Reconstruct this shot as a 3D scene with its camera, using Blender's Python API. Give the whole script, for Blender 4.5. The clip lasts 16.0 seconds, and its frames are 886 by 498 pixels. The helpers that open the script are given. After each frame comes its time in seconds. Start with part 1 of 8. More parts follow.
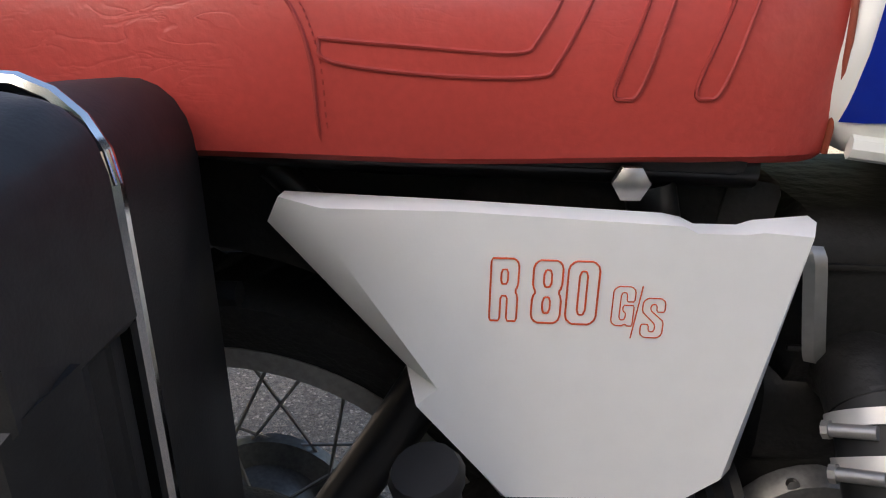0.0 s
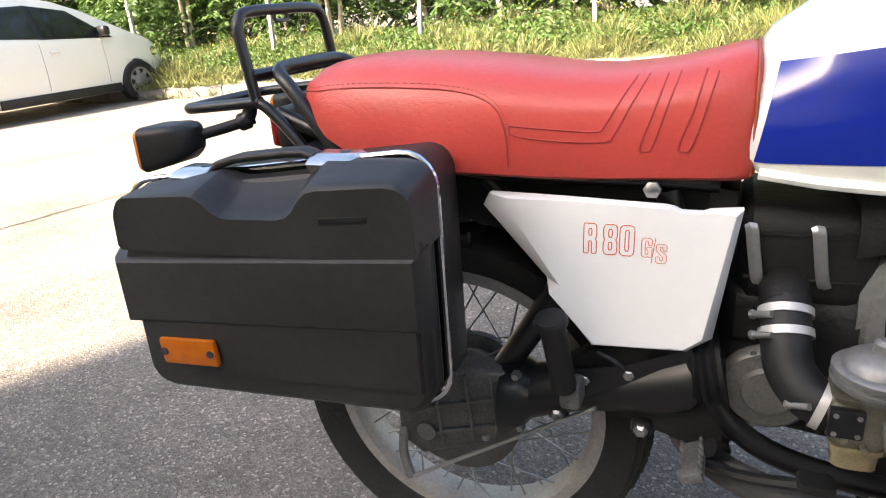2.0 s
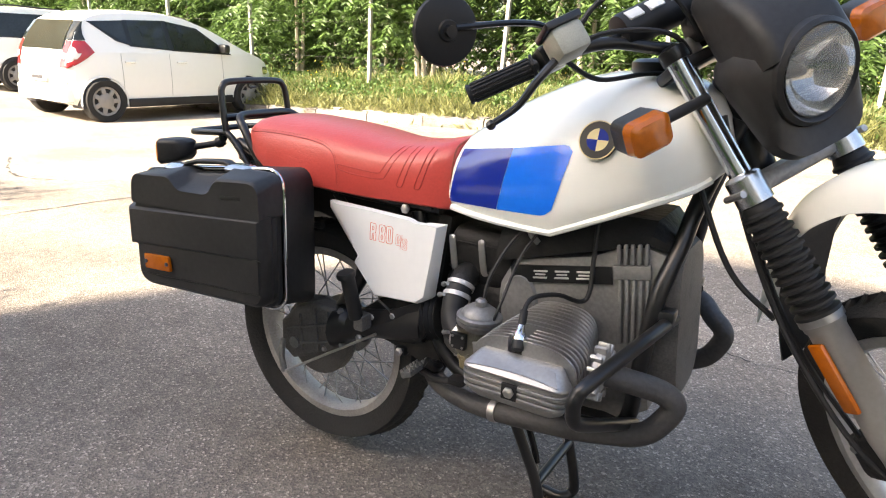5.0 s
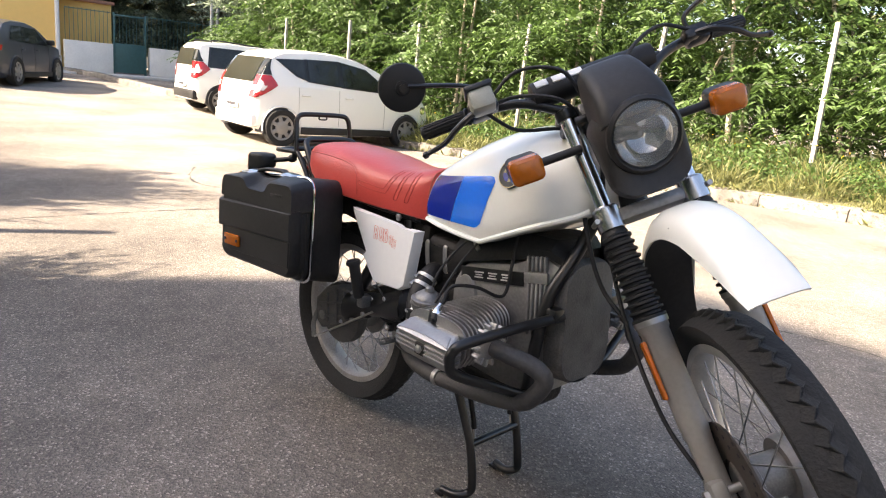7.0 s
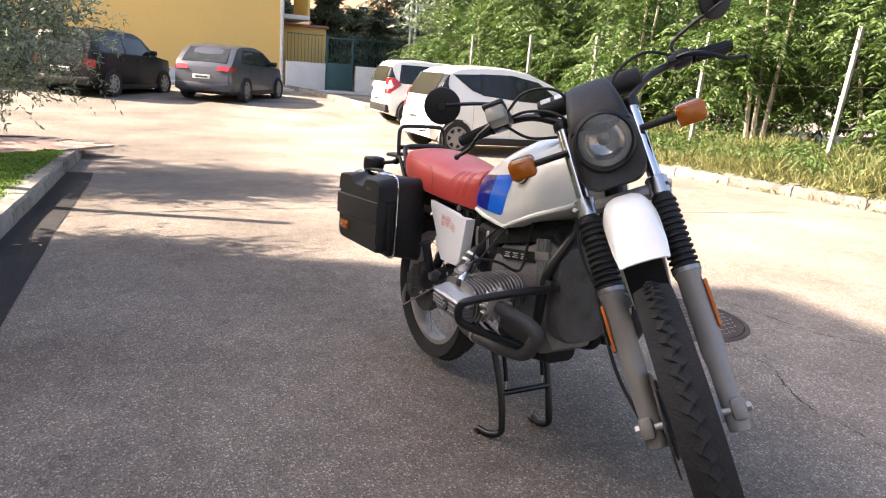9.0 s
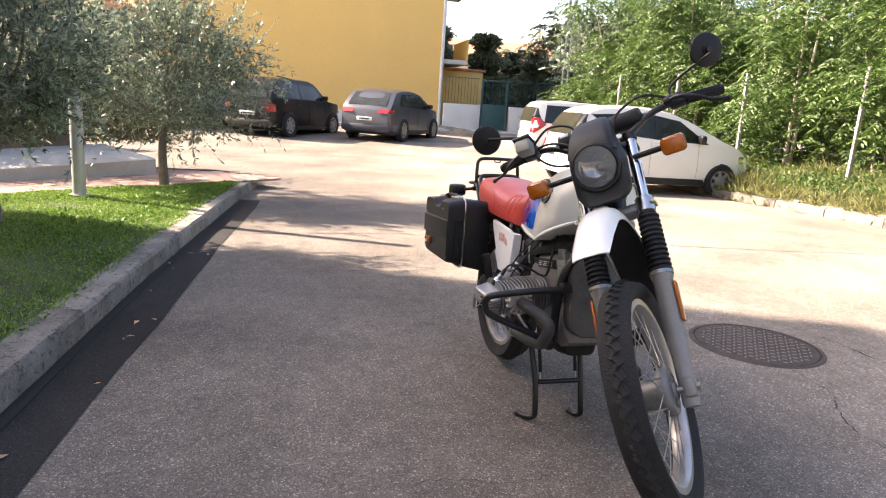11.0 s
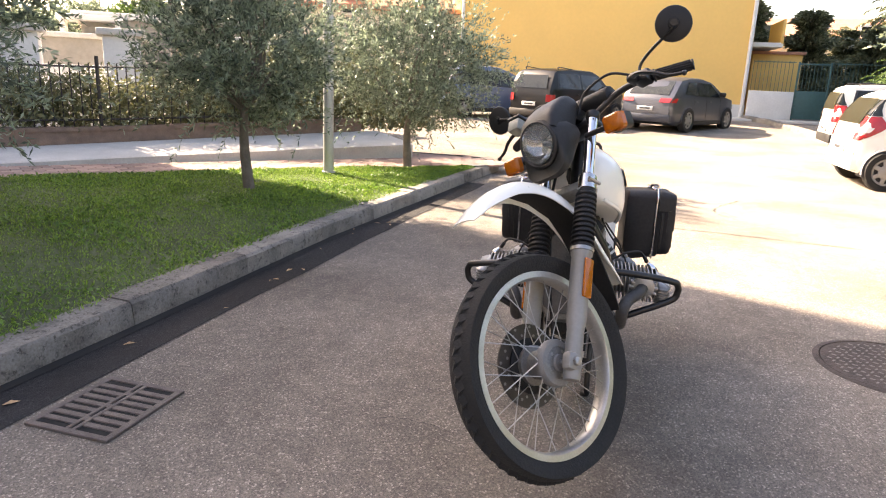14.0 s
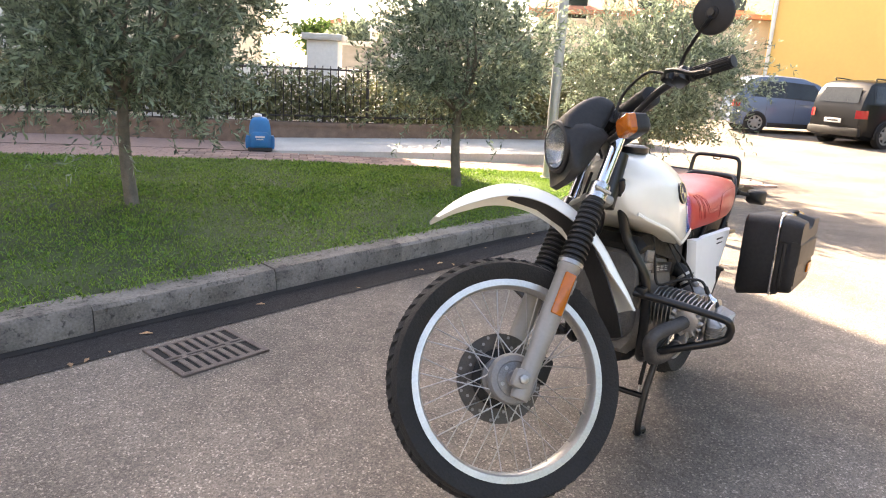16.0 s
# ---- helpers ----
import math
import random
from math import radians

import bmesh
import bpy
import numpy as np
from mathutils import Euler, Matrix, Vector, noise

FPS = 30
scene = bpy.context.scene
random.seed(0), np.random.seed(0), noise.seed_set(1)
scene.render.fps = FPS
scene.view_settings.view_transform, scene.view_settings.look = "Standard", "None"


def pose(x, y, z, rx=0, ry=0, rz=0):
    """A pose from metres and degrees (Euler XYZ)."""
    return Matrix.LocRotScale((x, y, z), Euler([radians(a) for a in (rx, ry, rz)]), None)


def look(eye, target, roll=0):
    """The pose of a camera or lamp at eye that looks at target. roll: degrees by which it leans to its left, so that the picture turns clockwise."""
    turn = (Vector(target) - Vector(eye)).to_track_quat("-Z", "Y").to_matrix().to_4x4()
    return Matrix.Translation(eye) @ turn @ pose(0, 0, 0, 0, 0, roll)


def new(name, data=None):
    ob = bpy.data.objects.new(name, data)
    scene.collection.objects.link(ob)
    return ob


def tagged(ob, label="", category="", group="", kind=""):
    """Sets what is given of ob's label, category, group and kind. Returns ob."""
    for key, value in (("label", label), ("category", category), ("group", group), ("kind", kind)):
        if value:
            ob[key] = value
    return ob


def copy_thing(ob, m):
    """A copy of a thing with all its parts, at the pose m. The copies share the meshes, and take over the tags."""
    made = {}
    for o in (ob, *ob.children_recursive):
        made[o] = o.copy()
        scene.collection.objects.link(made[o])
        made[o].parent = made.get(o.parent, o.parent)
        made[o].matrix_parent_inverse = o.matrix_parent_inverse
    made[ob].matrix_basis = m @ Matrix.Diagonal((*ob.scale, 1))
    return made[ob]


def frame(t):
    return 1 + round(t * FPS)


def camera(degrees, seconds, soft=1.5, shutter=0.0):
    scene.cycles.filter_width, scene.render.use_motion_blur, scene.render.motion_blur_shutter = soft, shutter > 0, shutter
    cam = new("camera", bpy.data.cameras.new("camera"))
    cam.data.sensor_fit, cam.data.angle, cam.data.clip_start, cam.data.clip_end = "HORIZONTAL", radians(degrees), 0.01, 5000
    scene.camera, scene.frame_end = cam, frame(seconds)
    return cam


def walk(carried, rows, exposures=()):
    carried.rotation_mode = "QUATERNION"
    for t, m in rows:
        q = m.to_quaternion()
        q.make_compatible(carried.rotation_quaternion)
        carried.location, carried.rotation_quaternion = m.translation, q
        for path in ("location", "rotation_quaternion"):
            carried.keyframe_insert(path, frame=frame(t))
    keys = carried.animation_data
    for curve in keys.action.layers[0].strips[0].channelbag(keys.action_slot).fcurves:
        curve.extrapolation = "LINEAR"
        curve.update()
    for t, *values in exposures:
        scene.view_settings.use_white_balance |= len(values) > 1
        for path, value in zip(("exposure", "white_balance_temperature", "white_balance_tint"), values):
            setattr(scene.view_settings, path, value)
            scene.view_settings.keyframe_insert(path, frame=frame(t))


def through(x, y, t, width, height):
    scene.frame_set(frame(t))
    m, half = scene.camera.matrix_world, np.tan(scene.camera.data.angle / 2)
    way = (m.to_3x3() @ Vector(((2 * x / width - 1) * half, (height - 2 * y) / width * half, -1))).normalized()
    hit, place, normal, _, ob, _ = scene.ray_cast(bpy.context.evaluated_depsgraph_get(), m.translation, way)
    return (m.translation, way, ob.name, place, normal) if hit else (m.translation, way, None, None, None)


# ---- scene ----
# the camera and its walk
cam = camera(66.4, 16.0, 1.1)
PATH = [
    (0, (0.294, -0.482, 0.844), (-0.043, 1.359, 0.139), -0.4),
    (0.5, (0.319, -0.567, 0.89), (-0.145, 1.254, 0.207), -2.4),
    (1, (0.369, -0.673, 0.936), (-0.31, 1.063, 0.209), -4.2),
    (1.5, (0.415, -0.783, 0.957), (-0.42, 0.888, 0.241), -5.2),
    (2, (0.473, -0.911, 0.976), (-0.405, 0.747, 0.284), -4.2),
    (2.5, (0.534, -0.978, 0.994), (-0.374, 0.671, 0.319), -3.7),
    (3, (0.659, -1.028, 1.006), (-0.299, 0.596, 0.34), -3.0),
    (3.5, (0.793, -1.082, 1.015), (-0.254, 0.488, 0.352), -2.2),
    (4, (0.909, -1.157, 1.052), (-0.178, 0.389, 0.397), -1.0),
    (4.2, (0.962, -1.172, 1.103), (-0.096, 0.393, 0.446), 0.9),
    (4.5, (1.039, -1.214, 1.097), (-0.02, 0.369, 0.486), 1.1),
    (5, (1.24, -1.226, 1.09), (0.134, 0.337, 0.513), 2.4),
    (5.2, (1.307, -1.228, 1.09), (0.173, 0.318, 0.518), 3.1),
    (7.3, (1.967, -1.27, 1.167), (0.463, -0.039, 0.697), 5.2),
    (7.5, (2.024, -1.277, 1.189), (0.496, -0.078, 0.71), 4.4),
    (8, (2.154, -1.244, 1.197), (0.56, -0.129, 0.733), 4.0),
    (8.5, (2.341, -1.177, 1.199), (0.643, -0.237, 0.719), 4.0),
    (8.7, (2.412, -1.165, 1.202), (0.687, -0.281, 0.71), 4.3),
    (10.8, (3.057, -0.949, 1.245), (1.146, -0.539, 0.82), 4.0),
    (11, (3.116, -0.929, 1.244), (1.197, -0.556, 0.821), 3.8),
    (11.5, (3.253, -0.816, 1.254), (1.321, -0.512, 0.834), 3.3),
    (12, (3.362, -0.623, 1.237), (1.424, -0.469, 0.768), 3.8),
    (12.5, (3.347, -0.481, 1.24), (1.415, -0.435, 0.725), 4.0),
    (13, (3.314, -0.291, 1.271), (1.386, -0.409, 0.755), 3.5),
    (13.5, (3.358, -0.028, 1.287), (1.444, -0.371, 0.82), 2.4),
    (14, (3.332, 0.243, 1.28), (1.462, -0.266, 0.785), 2.4),
    (14.5, (3.272, 0.448, 1.297), (1.454, -0.218, 0.796), 2.8),
    (15, (3.208, 0.69, 1.292), (1.497, -0.223, 0.801), 2.5),
    (15.5, (3.091, 0.892, 1.282), (1.488, -0.192, 0.776), 3.5),
    (16, (2.899, 1.03, 1.282), (1.415, -0.211, 0.773), 3.2),
]
walk(cam, [(t, look(eye, target, roll)) for t, eye, target, roll in PATH], [(0, 1.98, 6750, 11), (0.5, 2.22, 6950, 11), (1.5, 2.74, 7000, 11), (2.5, 2.78, 7200, 12), (3.5, 2.85, 7300, 12), (5, 2.70, 7200, 12), (8, 2.32, 7150, 17), (11, 2.34, 7300, 20), (12.5, 2.47, 7450, 20), (14, 2.65, 7950, 20), (16, 2.98, 8000, 17)])

# world, sun and exposure
SUN_EL, SUN_FROM = 36.0, (-0.385, -0.92)
world = bpy.data.worlds.new("sky")
scene.world = world
world.use_nodes = True
wn = world.node_tree.nodes
sky = wn.new("ShaderNodeTexSky")
sky.sky_type = "NISHITA"
sky.sun_disc = False
sky.sun_elevation = radians(SUN_EL)
sky.sun_rotation = math.atan2(SUN_FROM[0], SUN_FROM[1])
sky.dust_density, sky.air_density = 2.5, 1.0
world.node_tree.links.new(sky.outputs[0], wn["Background"].inputs[0])
wn["Background"].inputs[1].default_value = 0.102
sun = new("sun", bpy.data.lights.new("sun", "SUN"))
sun.data.energy, sun.data.angle, sun.data.color = 5.0, radians(0.6), (1.0, 0.91, 0.77)
sun.matrix_world = look((0, 0, 0), (-SUN_FROM[0], -SUN_FROM[1], -math.tan(radians(SUN_EL))))

# materials
def material(name, color, rough=0.5, metal=0.0, vary=0.15, scale=8.0, bump=0.0, bump_scale=60.0, coat=0.0, fine=None, per_object=0.0, spec=0.5):
    """A procedural surface: base colour with stains at one size and grain at another, and a fine relief."""
    m = bpy.data.materials.new(name)
    m.use_nodes = True
    nt = m.node_tree
    n, ln = nt.nodes, nt.links
    p = n["Principled BSDF"]
    p.inputs["Roughness"].default_value = rough
    p.inputs["Metallic"].default_value = metal
    p.inputs["Coat Weight"].default_value = coat
    p.inputs["Coat Roughness"].default_value = 0.06
    p.inputs["Specular IOR Level"].default_value = spec
    tc = n.new("ShaderNodeTexCoord")
    big = n.new("ShaderNodeTexNoise")
    big.inputs["Scale"].default_value = scale
    big.inputs["Detail"].default_value = 5
    ln.new(tc.outputs["Object"], big.inputs["Vector"])
    grain = n.new("ShaderNodeTexNoise")
    grain.inputs["Scale"].default_value = fine or scale * 14
    grain.inputs["Detail"].default_value = 3
    ln.new(tc.outputs["Object"], grain.inputs["Vector"])
    add = n.new("ShaderNodeMath")
    add.operation = "MULTIPLY_ADD"
    ln.new(big.outputs[0], add.inputs[0])
    add.inputs[1].default_value = 0.6
    half = n.new("ShaderNodeMath")
    half.operation = "MULTIPLY"
    ln.new(grain.outputs[0], half.inputs[0])
    half.inputs[1].default_value = 0.4
    ln.new(half.outputs[0], add.inputs[2])
    value = add.outputs[0]
    if per_object:
        info = n.new("ShaderNodeObjectInfo")
        more = n.new("ShaderNodeMath")
        more.operation = "MULTIPLY_ADD"
        ln.new(info.outputs["Random"], more.inputs[0])
        more.inputs[1].default_value = per_object
        ln.new(value, more.inputs[2])
        sub = n.new("ShaderNodeMath")
        sub.operation = "SUBTRACT"
        ln.new(more.outputs[0], sub.inputs[0])
        sub.inputs[1].default_value = per_object / 2
        value = sub.outputs[0]
    ramp = n.new("ShaderNodeValToRGB")
    lo = [max(0.0, c * (1 - vary)) for c in color]
    hi = [min(1.0, c * (1 + vary)) for c in color]
    ramp.color_ramp.elements[0].position, ramp.color_ramp.elements[0].color = 0.3, (*lo, 1)
    ramp.color_ramp.elements[1].position, ramp.color_ramp.elements[1].color = 0.7, (*hi, 1)
    ln.new(value, ramp.inputs[0])
    ln.new(ramp.outputs[0], p.inputs["Base Color"])
    rr = n.new("ShaderNodeMapRange")
    rr.inputs["To Min"].default_value = max(0.02, rough - 0.07 * min(1, rough * 3))
    rr.inputs["To Max"].default_value = min(1.0, rough + 0.1 * min(1, rough * 3))
    ln.new(big.outputs[0], rr.inputs["Value"])
    ln.new(rr.outputs[0], p.inputs["Roughness"])
    if bump:
        bn = n.new("ShaderNodeTexNoise")
        bn.inputs["Scale"].default_value = bump_scale
        bn.inputs["Detail"].default_value = 4
        ln.new(tc.outputs["Object"], bn.inputs["Vector"])
        b = n.new("ShaderNodeBump")
        b.inputs["Strength"].default_value = bump
        b.inputs["Distance"].default_value = 0.01
        ln.new(bn.outputs[0], b.inputs["Height"])
        ln.new(b.outputs[0], p.inputs["Normal"])
    return m


def leaf_material(name, color, vary=0.35, through=0.35, rough=0.55):
    """Leaves: the colour changes from leaf to leaf, and some light passes through."""
    m = bpy.data.materials.new(name)
    m.use_nodes = True
    nt = m.node_tree
    n, ln = nt.nodes, nt.links
    p = n["Principled BSDF"]
    p.inputs["Roughness"].default_value = rough
    geo = n.new("ShaderNodeNewGeometry")
    ramp = n.new("ShaderNodeValToRGB")
    e = ramp.color_ramp.elements
    e[0].color = (*[c * (1 - vary) for c in color], 1)
    e[1].color = (color[0] * (1 + vary) * 1.15, color[1] * (1 + vary), color[2] * (1 + vary), 1)
    ln.new(geo.outputs["Random Per Island"], ramp.inputs[0])
    ln.new(ramp.outputs[0], p.inputs["Base Color"])
    tr = n.new("ShaderNodeBsdfTranslucent")
    ln.new(ramp.outputs[0], tr.inputs["Color"])
    mix = n.new("ShaderNodeMixShader")
    mix.inputs[0].default_value = through
    ln.new(p.outputs[0], mix.inputs[1])
    ln.new(tr.outputs[0], mix.inputs[2])
    ln.new(mix.outputs[0], n["Material Output"].inputs["Surface"])
    return m


def asphalt_material(name, dark, light, stain=0.35, paled=0.0):
    """Old asphalt: pale and dark stones in a grey binder, wide worn patches, fine cracks."""
    m = bpy.data.materials.new(name)
    m.use_nodes = True
    nt = m.node_tree
    n, ln = nt.nodes, nt.links
    p = n["Principled BSDF"]
    p.inputs["Roughness"].default_value = 0.9
    p.inputs["Specular IOR Level"].default_value = 0.3
    tc = n.new("ShaderNodeTexCoord")
    stone = n.new("ShaderNodeTexVoronoi")
    stone.inputs["Scale"].default_value = 165
    ln.new(tc.outputs["Object"], stone.inputs["Vector"])
    speck = n.new("ShaderNodeValToRGB")
    mid = [(a + b) / 2 for a, b in zip(dark, light)]
    e = speck.color_ramp.elements
    e[0].position, e[0].color = 0.05, (*[c * 0.5 + d * 0.5 for c, d in zip(mid, dark)], 1)
    e[1].position, e[1].color = 0.90, (*[c * 0.42 + d * 0.58 for c, d in zip(mid, light)], 1)
    pale = e.new(0.975)
    pale.color = (*[c * 1.45 for c in light], 1)
    sep = n.new("ShaderNodeSeparateColor")
    ln.new(stone.outputs["Color"], sep.inputs[0])
    ln.new(sep.outputs[0], speck.inputs[0])

    def mottle(scale, detail, amount, lo=0.3, hi=0.7):
        tex = n.new("ShaderNodeTexNoise")
        tex.inputs["Scale"].default_value = scale
        tex.inputs["Detail"].default_value = detail
        ln.new(tc.outputs["Object"], tex.inputs["Vector"])
        band = n.new("ShaderNodeMapRange")
        band.inputs["From Min"].default_value, band.inputs["From Max"].default_value = lo, hi
        band.inputs["To Min"].default_value, band.inputs["To Max"].default_value = 1 - amount, 1 + amount
        ln.new(tex.outputs[0], band.inputs["Value"])
        return band.outputs[0]

    colour = speck.outputs[0]
    if paled:
        # the asphalt beyond about y = 0.8 m is made paler, with a wandering edge
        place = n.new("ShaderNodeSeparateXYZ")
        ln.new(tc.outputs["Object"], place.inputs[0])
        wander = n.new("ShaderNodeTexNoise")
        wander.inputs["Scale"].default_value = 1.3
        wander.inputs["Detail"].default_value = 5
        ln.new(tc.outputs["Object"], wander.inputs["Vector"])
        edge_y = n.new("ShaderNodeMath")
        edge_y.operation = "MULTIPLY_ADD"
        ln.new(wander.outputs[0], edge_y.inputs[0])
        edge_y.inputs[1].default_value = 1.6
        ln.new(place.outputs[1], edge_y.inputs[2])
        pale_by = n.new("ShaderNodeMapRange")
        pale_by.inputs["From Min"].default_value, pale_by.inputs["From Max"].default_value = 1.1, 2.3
        pale_by.inputs["To Min"].default_value, pale_by.inputs["To Max"].default_value = 1.0, paled
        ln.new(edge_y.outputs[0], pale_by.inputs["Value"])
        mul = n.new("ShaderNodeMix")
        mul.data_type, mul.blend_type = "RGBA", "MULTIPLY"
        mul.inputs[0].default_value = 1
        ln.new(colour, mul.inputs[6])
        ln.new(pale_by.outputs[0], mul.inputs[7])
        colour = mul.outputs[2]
    for scale, detail, amount in ((0.7, 7, stain), (9, 6, 0.13), (380, 2, 0.42)):
        mul = n.new("ShaderNodeMix")
        mul.data_type, mul.blend_type = "RGBA", "MULTIPLY"
        mul.inputs[0].default_value = 1
        ln.new(colour, mul.inputs[6])
        ln.new(mottle(scale, detail, amount), mul.inputs[7])
        colour = mul.outputs[2]
    ln.new(colour, p.inputs["Base Color"])
    b = n.new("ShaderNodeBump")
    b.inputs["Strength"].default_value = 0.6
    b.inputs["Distance"].default_value = 0.005
    ln.new(stone.outputs["Distance"], b.inputs["Height"])
    ln.new(b.outputs[0], p.inputs["Normal"])
    return m


def pitted_stone(name, color):
    """Weathered stone: wide damp stains, pale lichen and small dark pits that are also dents."""
    m = material(name, color, 0.92, vary=0.55, scale=5, fine=90, per_object=0.25)
    nt = m.node_tree
    n, ln = nt.nodes, nt.links
    p = n["Principled BSDF"]
    tc = n.new("ShaderNodeTexCoord")
    pit = n.new("ShaderNodeTexNoise")
    pit.inputs["Scale"].default_value = 26
    pit.inputs["Detail"].default_value = 5
    pit.inputs["Roughness"].default_value = 0.7
    ln.new(tc.outputs["Object"], pit.inputs["Vector"])
    cut = n.new("ShaderNodeMapRange")
    cut.inputs["From Min"].default_value, cut.inputs["From Max"].default_value = 0.34, 0.45
    cut.inputs["To Min"].default_value, cut.inputs["To Max"].default_value = 0.38, 1.0
    ln.new(pit.outputs[0], cut.inputs["Value"])
    old = p.inputs["Base Color"].links[0].from_socket
    mul = n.new("ShaderNodeMix")
    mul.data_type, mul.blend_type = "RGBA", "MULTIPLY"
    mul.inputs[0].default_value = 1
    ln.new(old, mul.inputs[6])
    ln.new(cut.outputs[0], mul.inputs[7])
    ln.new(mul.outputs[2], p.inputs["Base Color"])
    b = n.new("ShaderNodeBump")
    b.inputs["Strength"].default_value = 0.8
    b.inputs["Distance"].default_value = 0.008
    ln.new(cut.outputs[0], b.inputs["Height"])
    ln.new(b.outputs[0], p.inputs["Normal"])
    return m


def fluted_glass(name):
    """Thin moulded lamp glass: mostly clear, partly glossy, a little milky."""
    m = bpy.data.materials.new(name)
    m.use_nodes = True
    n, ln = m.node_tree.nodes, m.node_tree.links
    p = n["Principled BSDF"]
    p.inputs["Base Color"].default_value = (0.20, 0.21, 0.205, 1)
    p.inputs["Roughness"].default_value = 0.06
    p.inputs["Specular IOR Level"].default_value = 1.0
    clear = n.new("ShaderNodeBsdfTransparent")
    mix = n.new("ShaderNodeMixShader")
    mix.inputs[0].default_value = 0.34
    ln.new(clear.outputs[0], mix.inputs[1])
    ln.new(p.outputs[0], mix.inputs[2])
    ln.new(mix.outputs[0], n["Material Output"].inputs[0])
    return m


M_ASPHALT = asphalt_material("asphalt", (0.061, 0.0530, 0.0445), (0.230, 0.198, 0.166), paled=1.38)
M_TAR = asphalt_material("tar_strip", (0.007, 0.007, 0.0075), (0.030, 0.029, 0.029), 0.5)
M_CRACK = material("crack_filler", (0.055, 0.050, 0.046), 0.95, vary=0.5, scale=30)
M_KERB = pitted_stone("kerb_stone", (0.195, 0.177, 0.153))
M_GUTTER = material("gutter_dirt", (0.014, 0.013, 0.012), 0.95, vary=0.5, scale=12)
M_SOIL = material("soil", (0.042, 0.062, 0.018), 0.95, vary=0.5, scale=3, bump=0.8, bump_scale=40)
M_DIRT = material("dry_verge_soil", (0.16, 0.15, 0.07), 0.95, vary=0.5, scale=2, bump=0.8, bump_scale=30)
M_GRASS = leaf_material("grass_blade", (0.140, 0.262, 0.034), 0.55, 0.35)
M_CLOVER = leaf_material("clover_leaf", (0.080, 0.180, 0.030), 0.5, 0.3)
M_WEED = leaf_material("weed_blade", (0.150, 0.175, 0.062), 0.55, 0.3)
M_YELLOW_FLOWER = leaf_material("yellow_petal", (0.75, 0.55, 0.03), 0.2, 0.3)
M_OLIVE = leaf_material("olive_leaf", (0.170, 0.240, 0.165), 0.7, 0.40, 0.36)
M_FROND = leaf_material("frond_leaflet", (0.065, 0.130, 0.030), 0.45, 0.35)
M_DARKLEAF = leaf_material("dark_conifer_leaf", (0.13, 0.165, 0.095), 0.5, 0.3)
M_HEDGE = leaf_material("hedge_leaf", (0.125, 0.145, 0.068), 0.45, 0.22)
M_BARK = material("bark", (0.165, 0.142, 0.116), 0.95, vary=0.4, scale=14, bump=1.0, bump_scale=50)
M_PALEBARK = material("pale_bark", (0.38, 0.33, 0.26), 0.95, vary=0.3, scale=14, bump=0.8, bump_scale=50)
M_CONCRETE = material("concrete", (0.50, 0.48, 0.44), 0.9, vary=0.18, scale=3, bump=0.4, bump_scale=40)
M_BRICK = material("red_paver", (0.27, 0.185, 0.155), 0.9, vary=0.3, scale=20, bump=0.4, per_object=0.5)
M_BRICKWALL = material("brick_wall", (0.21, 0.145, 0.11), 0.9, vary=0.35, scale=9, bump=0.5)
M_OCHRE = material("ochre_plaster", (0.78, 0.50, 0.165), 0.9, vary=0.05, scale=0.6, bump=0.2, bump_scale=60)
M_BEIGE = material("beige_plaster", (0.62, 0.55, 0.43), 0.9, vary=0.1, scale=1.0)
M_WHITEWALL = material("white_plaster", (0.66, 0.64, 0.60), 0.9, vary=0.12, scale=1.5, bump=0.2)
M_ROOF = material("roof_tile", (0.42, 0.19, 0.12), 0.85, vary=0.3, scale=4)
M_PIPE = material("pale_pipe", (0.68, 0.66, 0.62), 0.5, vary=0.08)
M_GREENIRON = material("green_iron", (0.03, 0.09, 0.09), 0.5, vary=0.2)
M_IRON = material("dark_iron", (0.035, 0.03, 0.028), 0.6, vary=0.3)
M_GALV = material("galvanised_steel", (0.42, 0.43, 0.43), 0.5, 0.6, vary=0.15)
M_GRATE = material("worn_grate_iron", (0.120, 0.098, 0.086), 0.8, 0.1, vary=0.4, scale=14, bump=0.6, bump_scale=150)
M_HUBGREY = material("grey_cast_hub", (0.20, 0.195, 0.19), 0.55, 0.35, vary=0.25, scale=18)
M_STUD = material("rubbed_iron", (0.23, 0.20, 0.175), 0.6, 0.3, vary=0.5, scale=40)
M_LID = material("brown_worn_iron", (0.070, 0.053, 0.044), 0.75, 0.15, vary=0.6, scale=7, fine=60, bump=0.7, bump_scale=90)
M_PITSHADE = material("pit_shade", (0.006, 0.006, 0.006), 0.95, vary=0.3)
M_POST = material("concrete_post", (0.31, 0.295, 0.265), 0.9, vary=0.5, scale=7, bump=0.4)
M_BLUEPLASTIC = material("blue_plastic", (0.008, 0.17, 0.40), 0.35, vary=0.15)
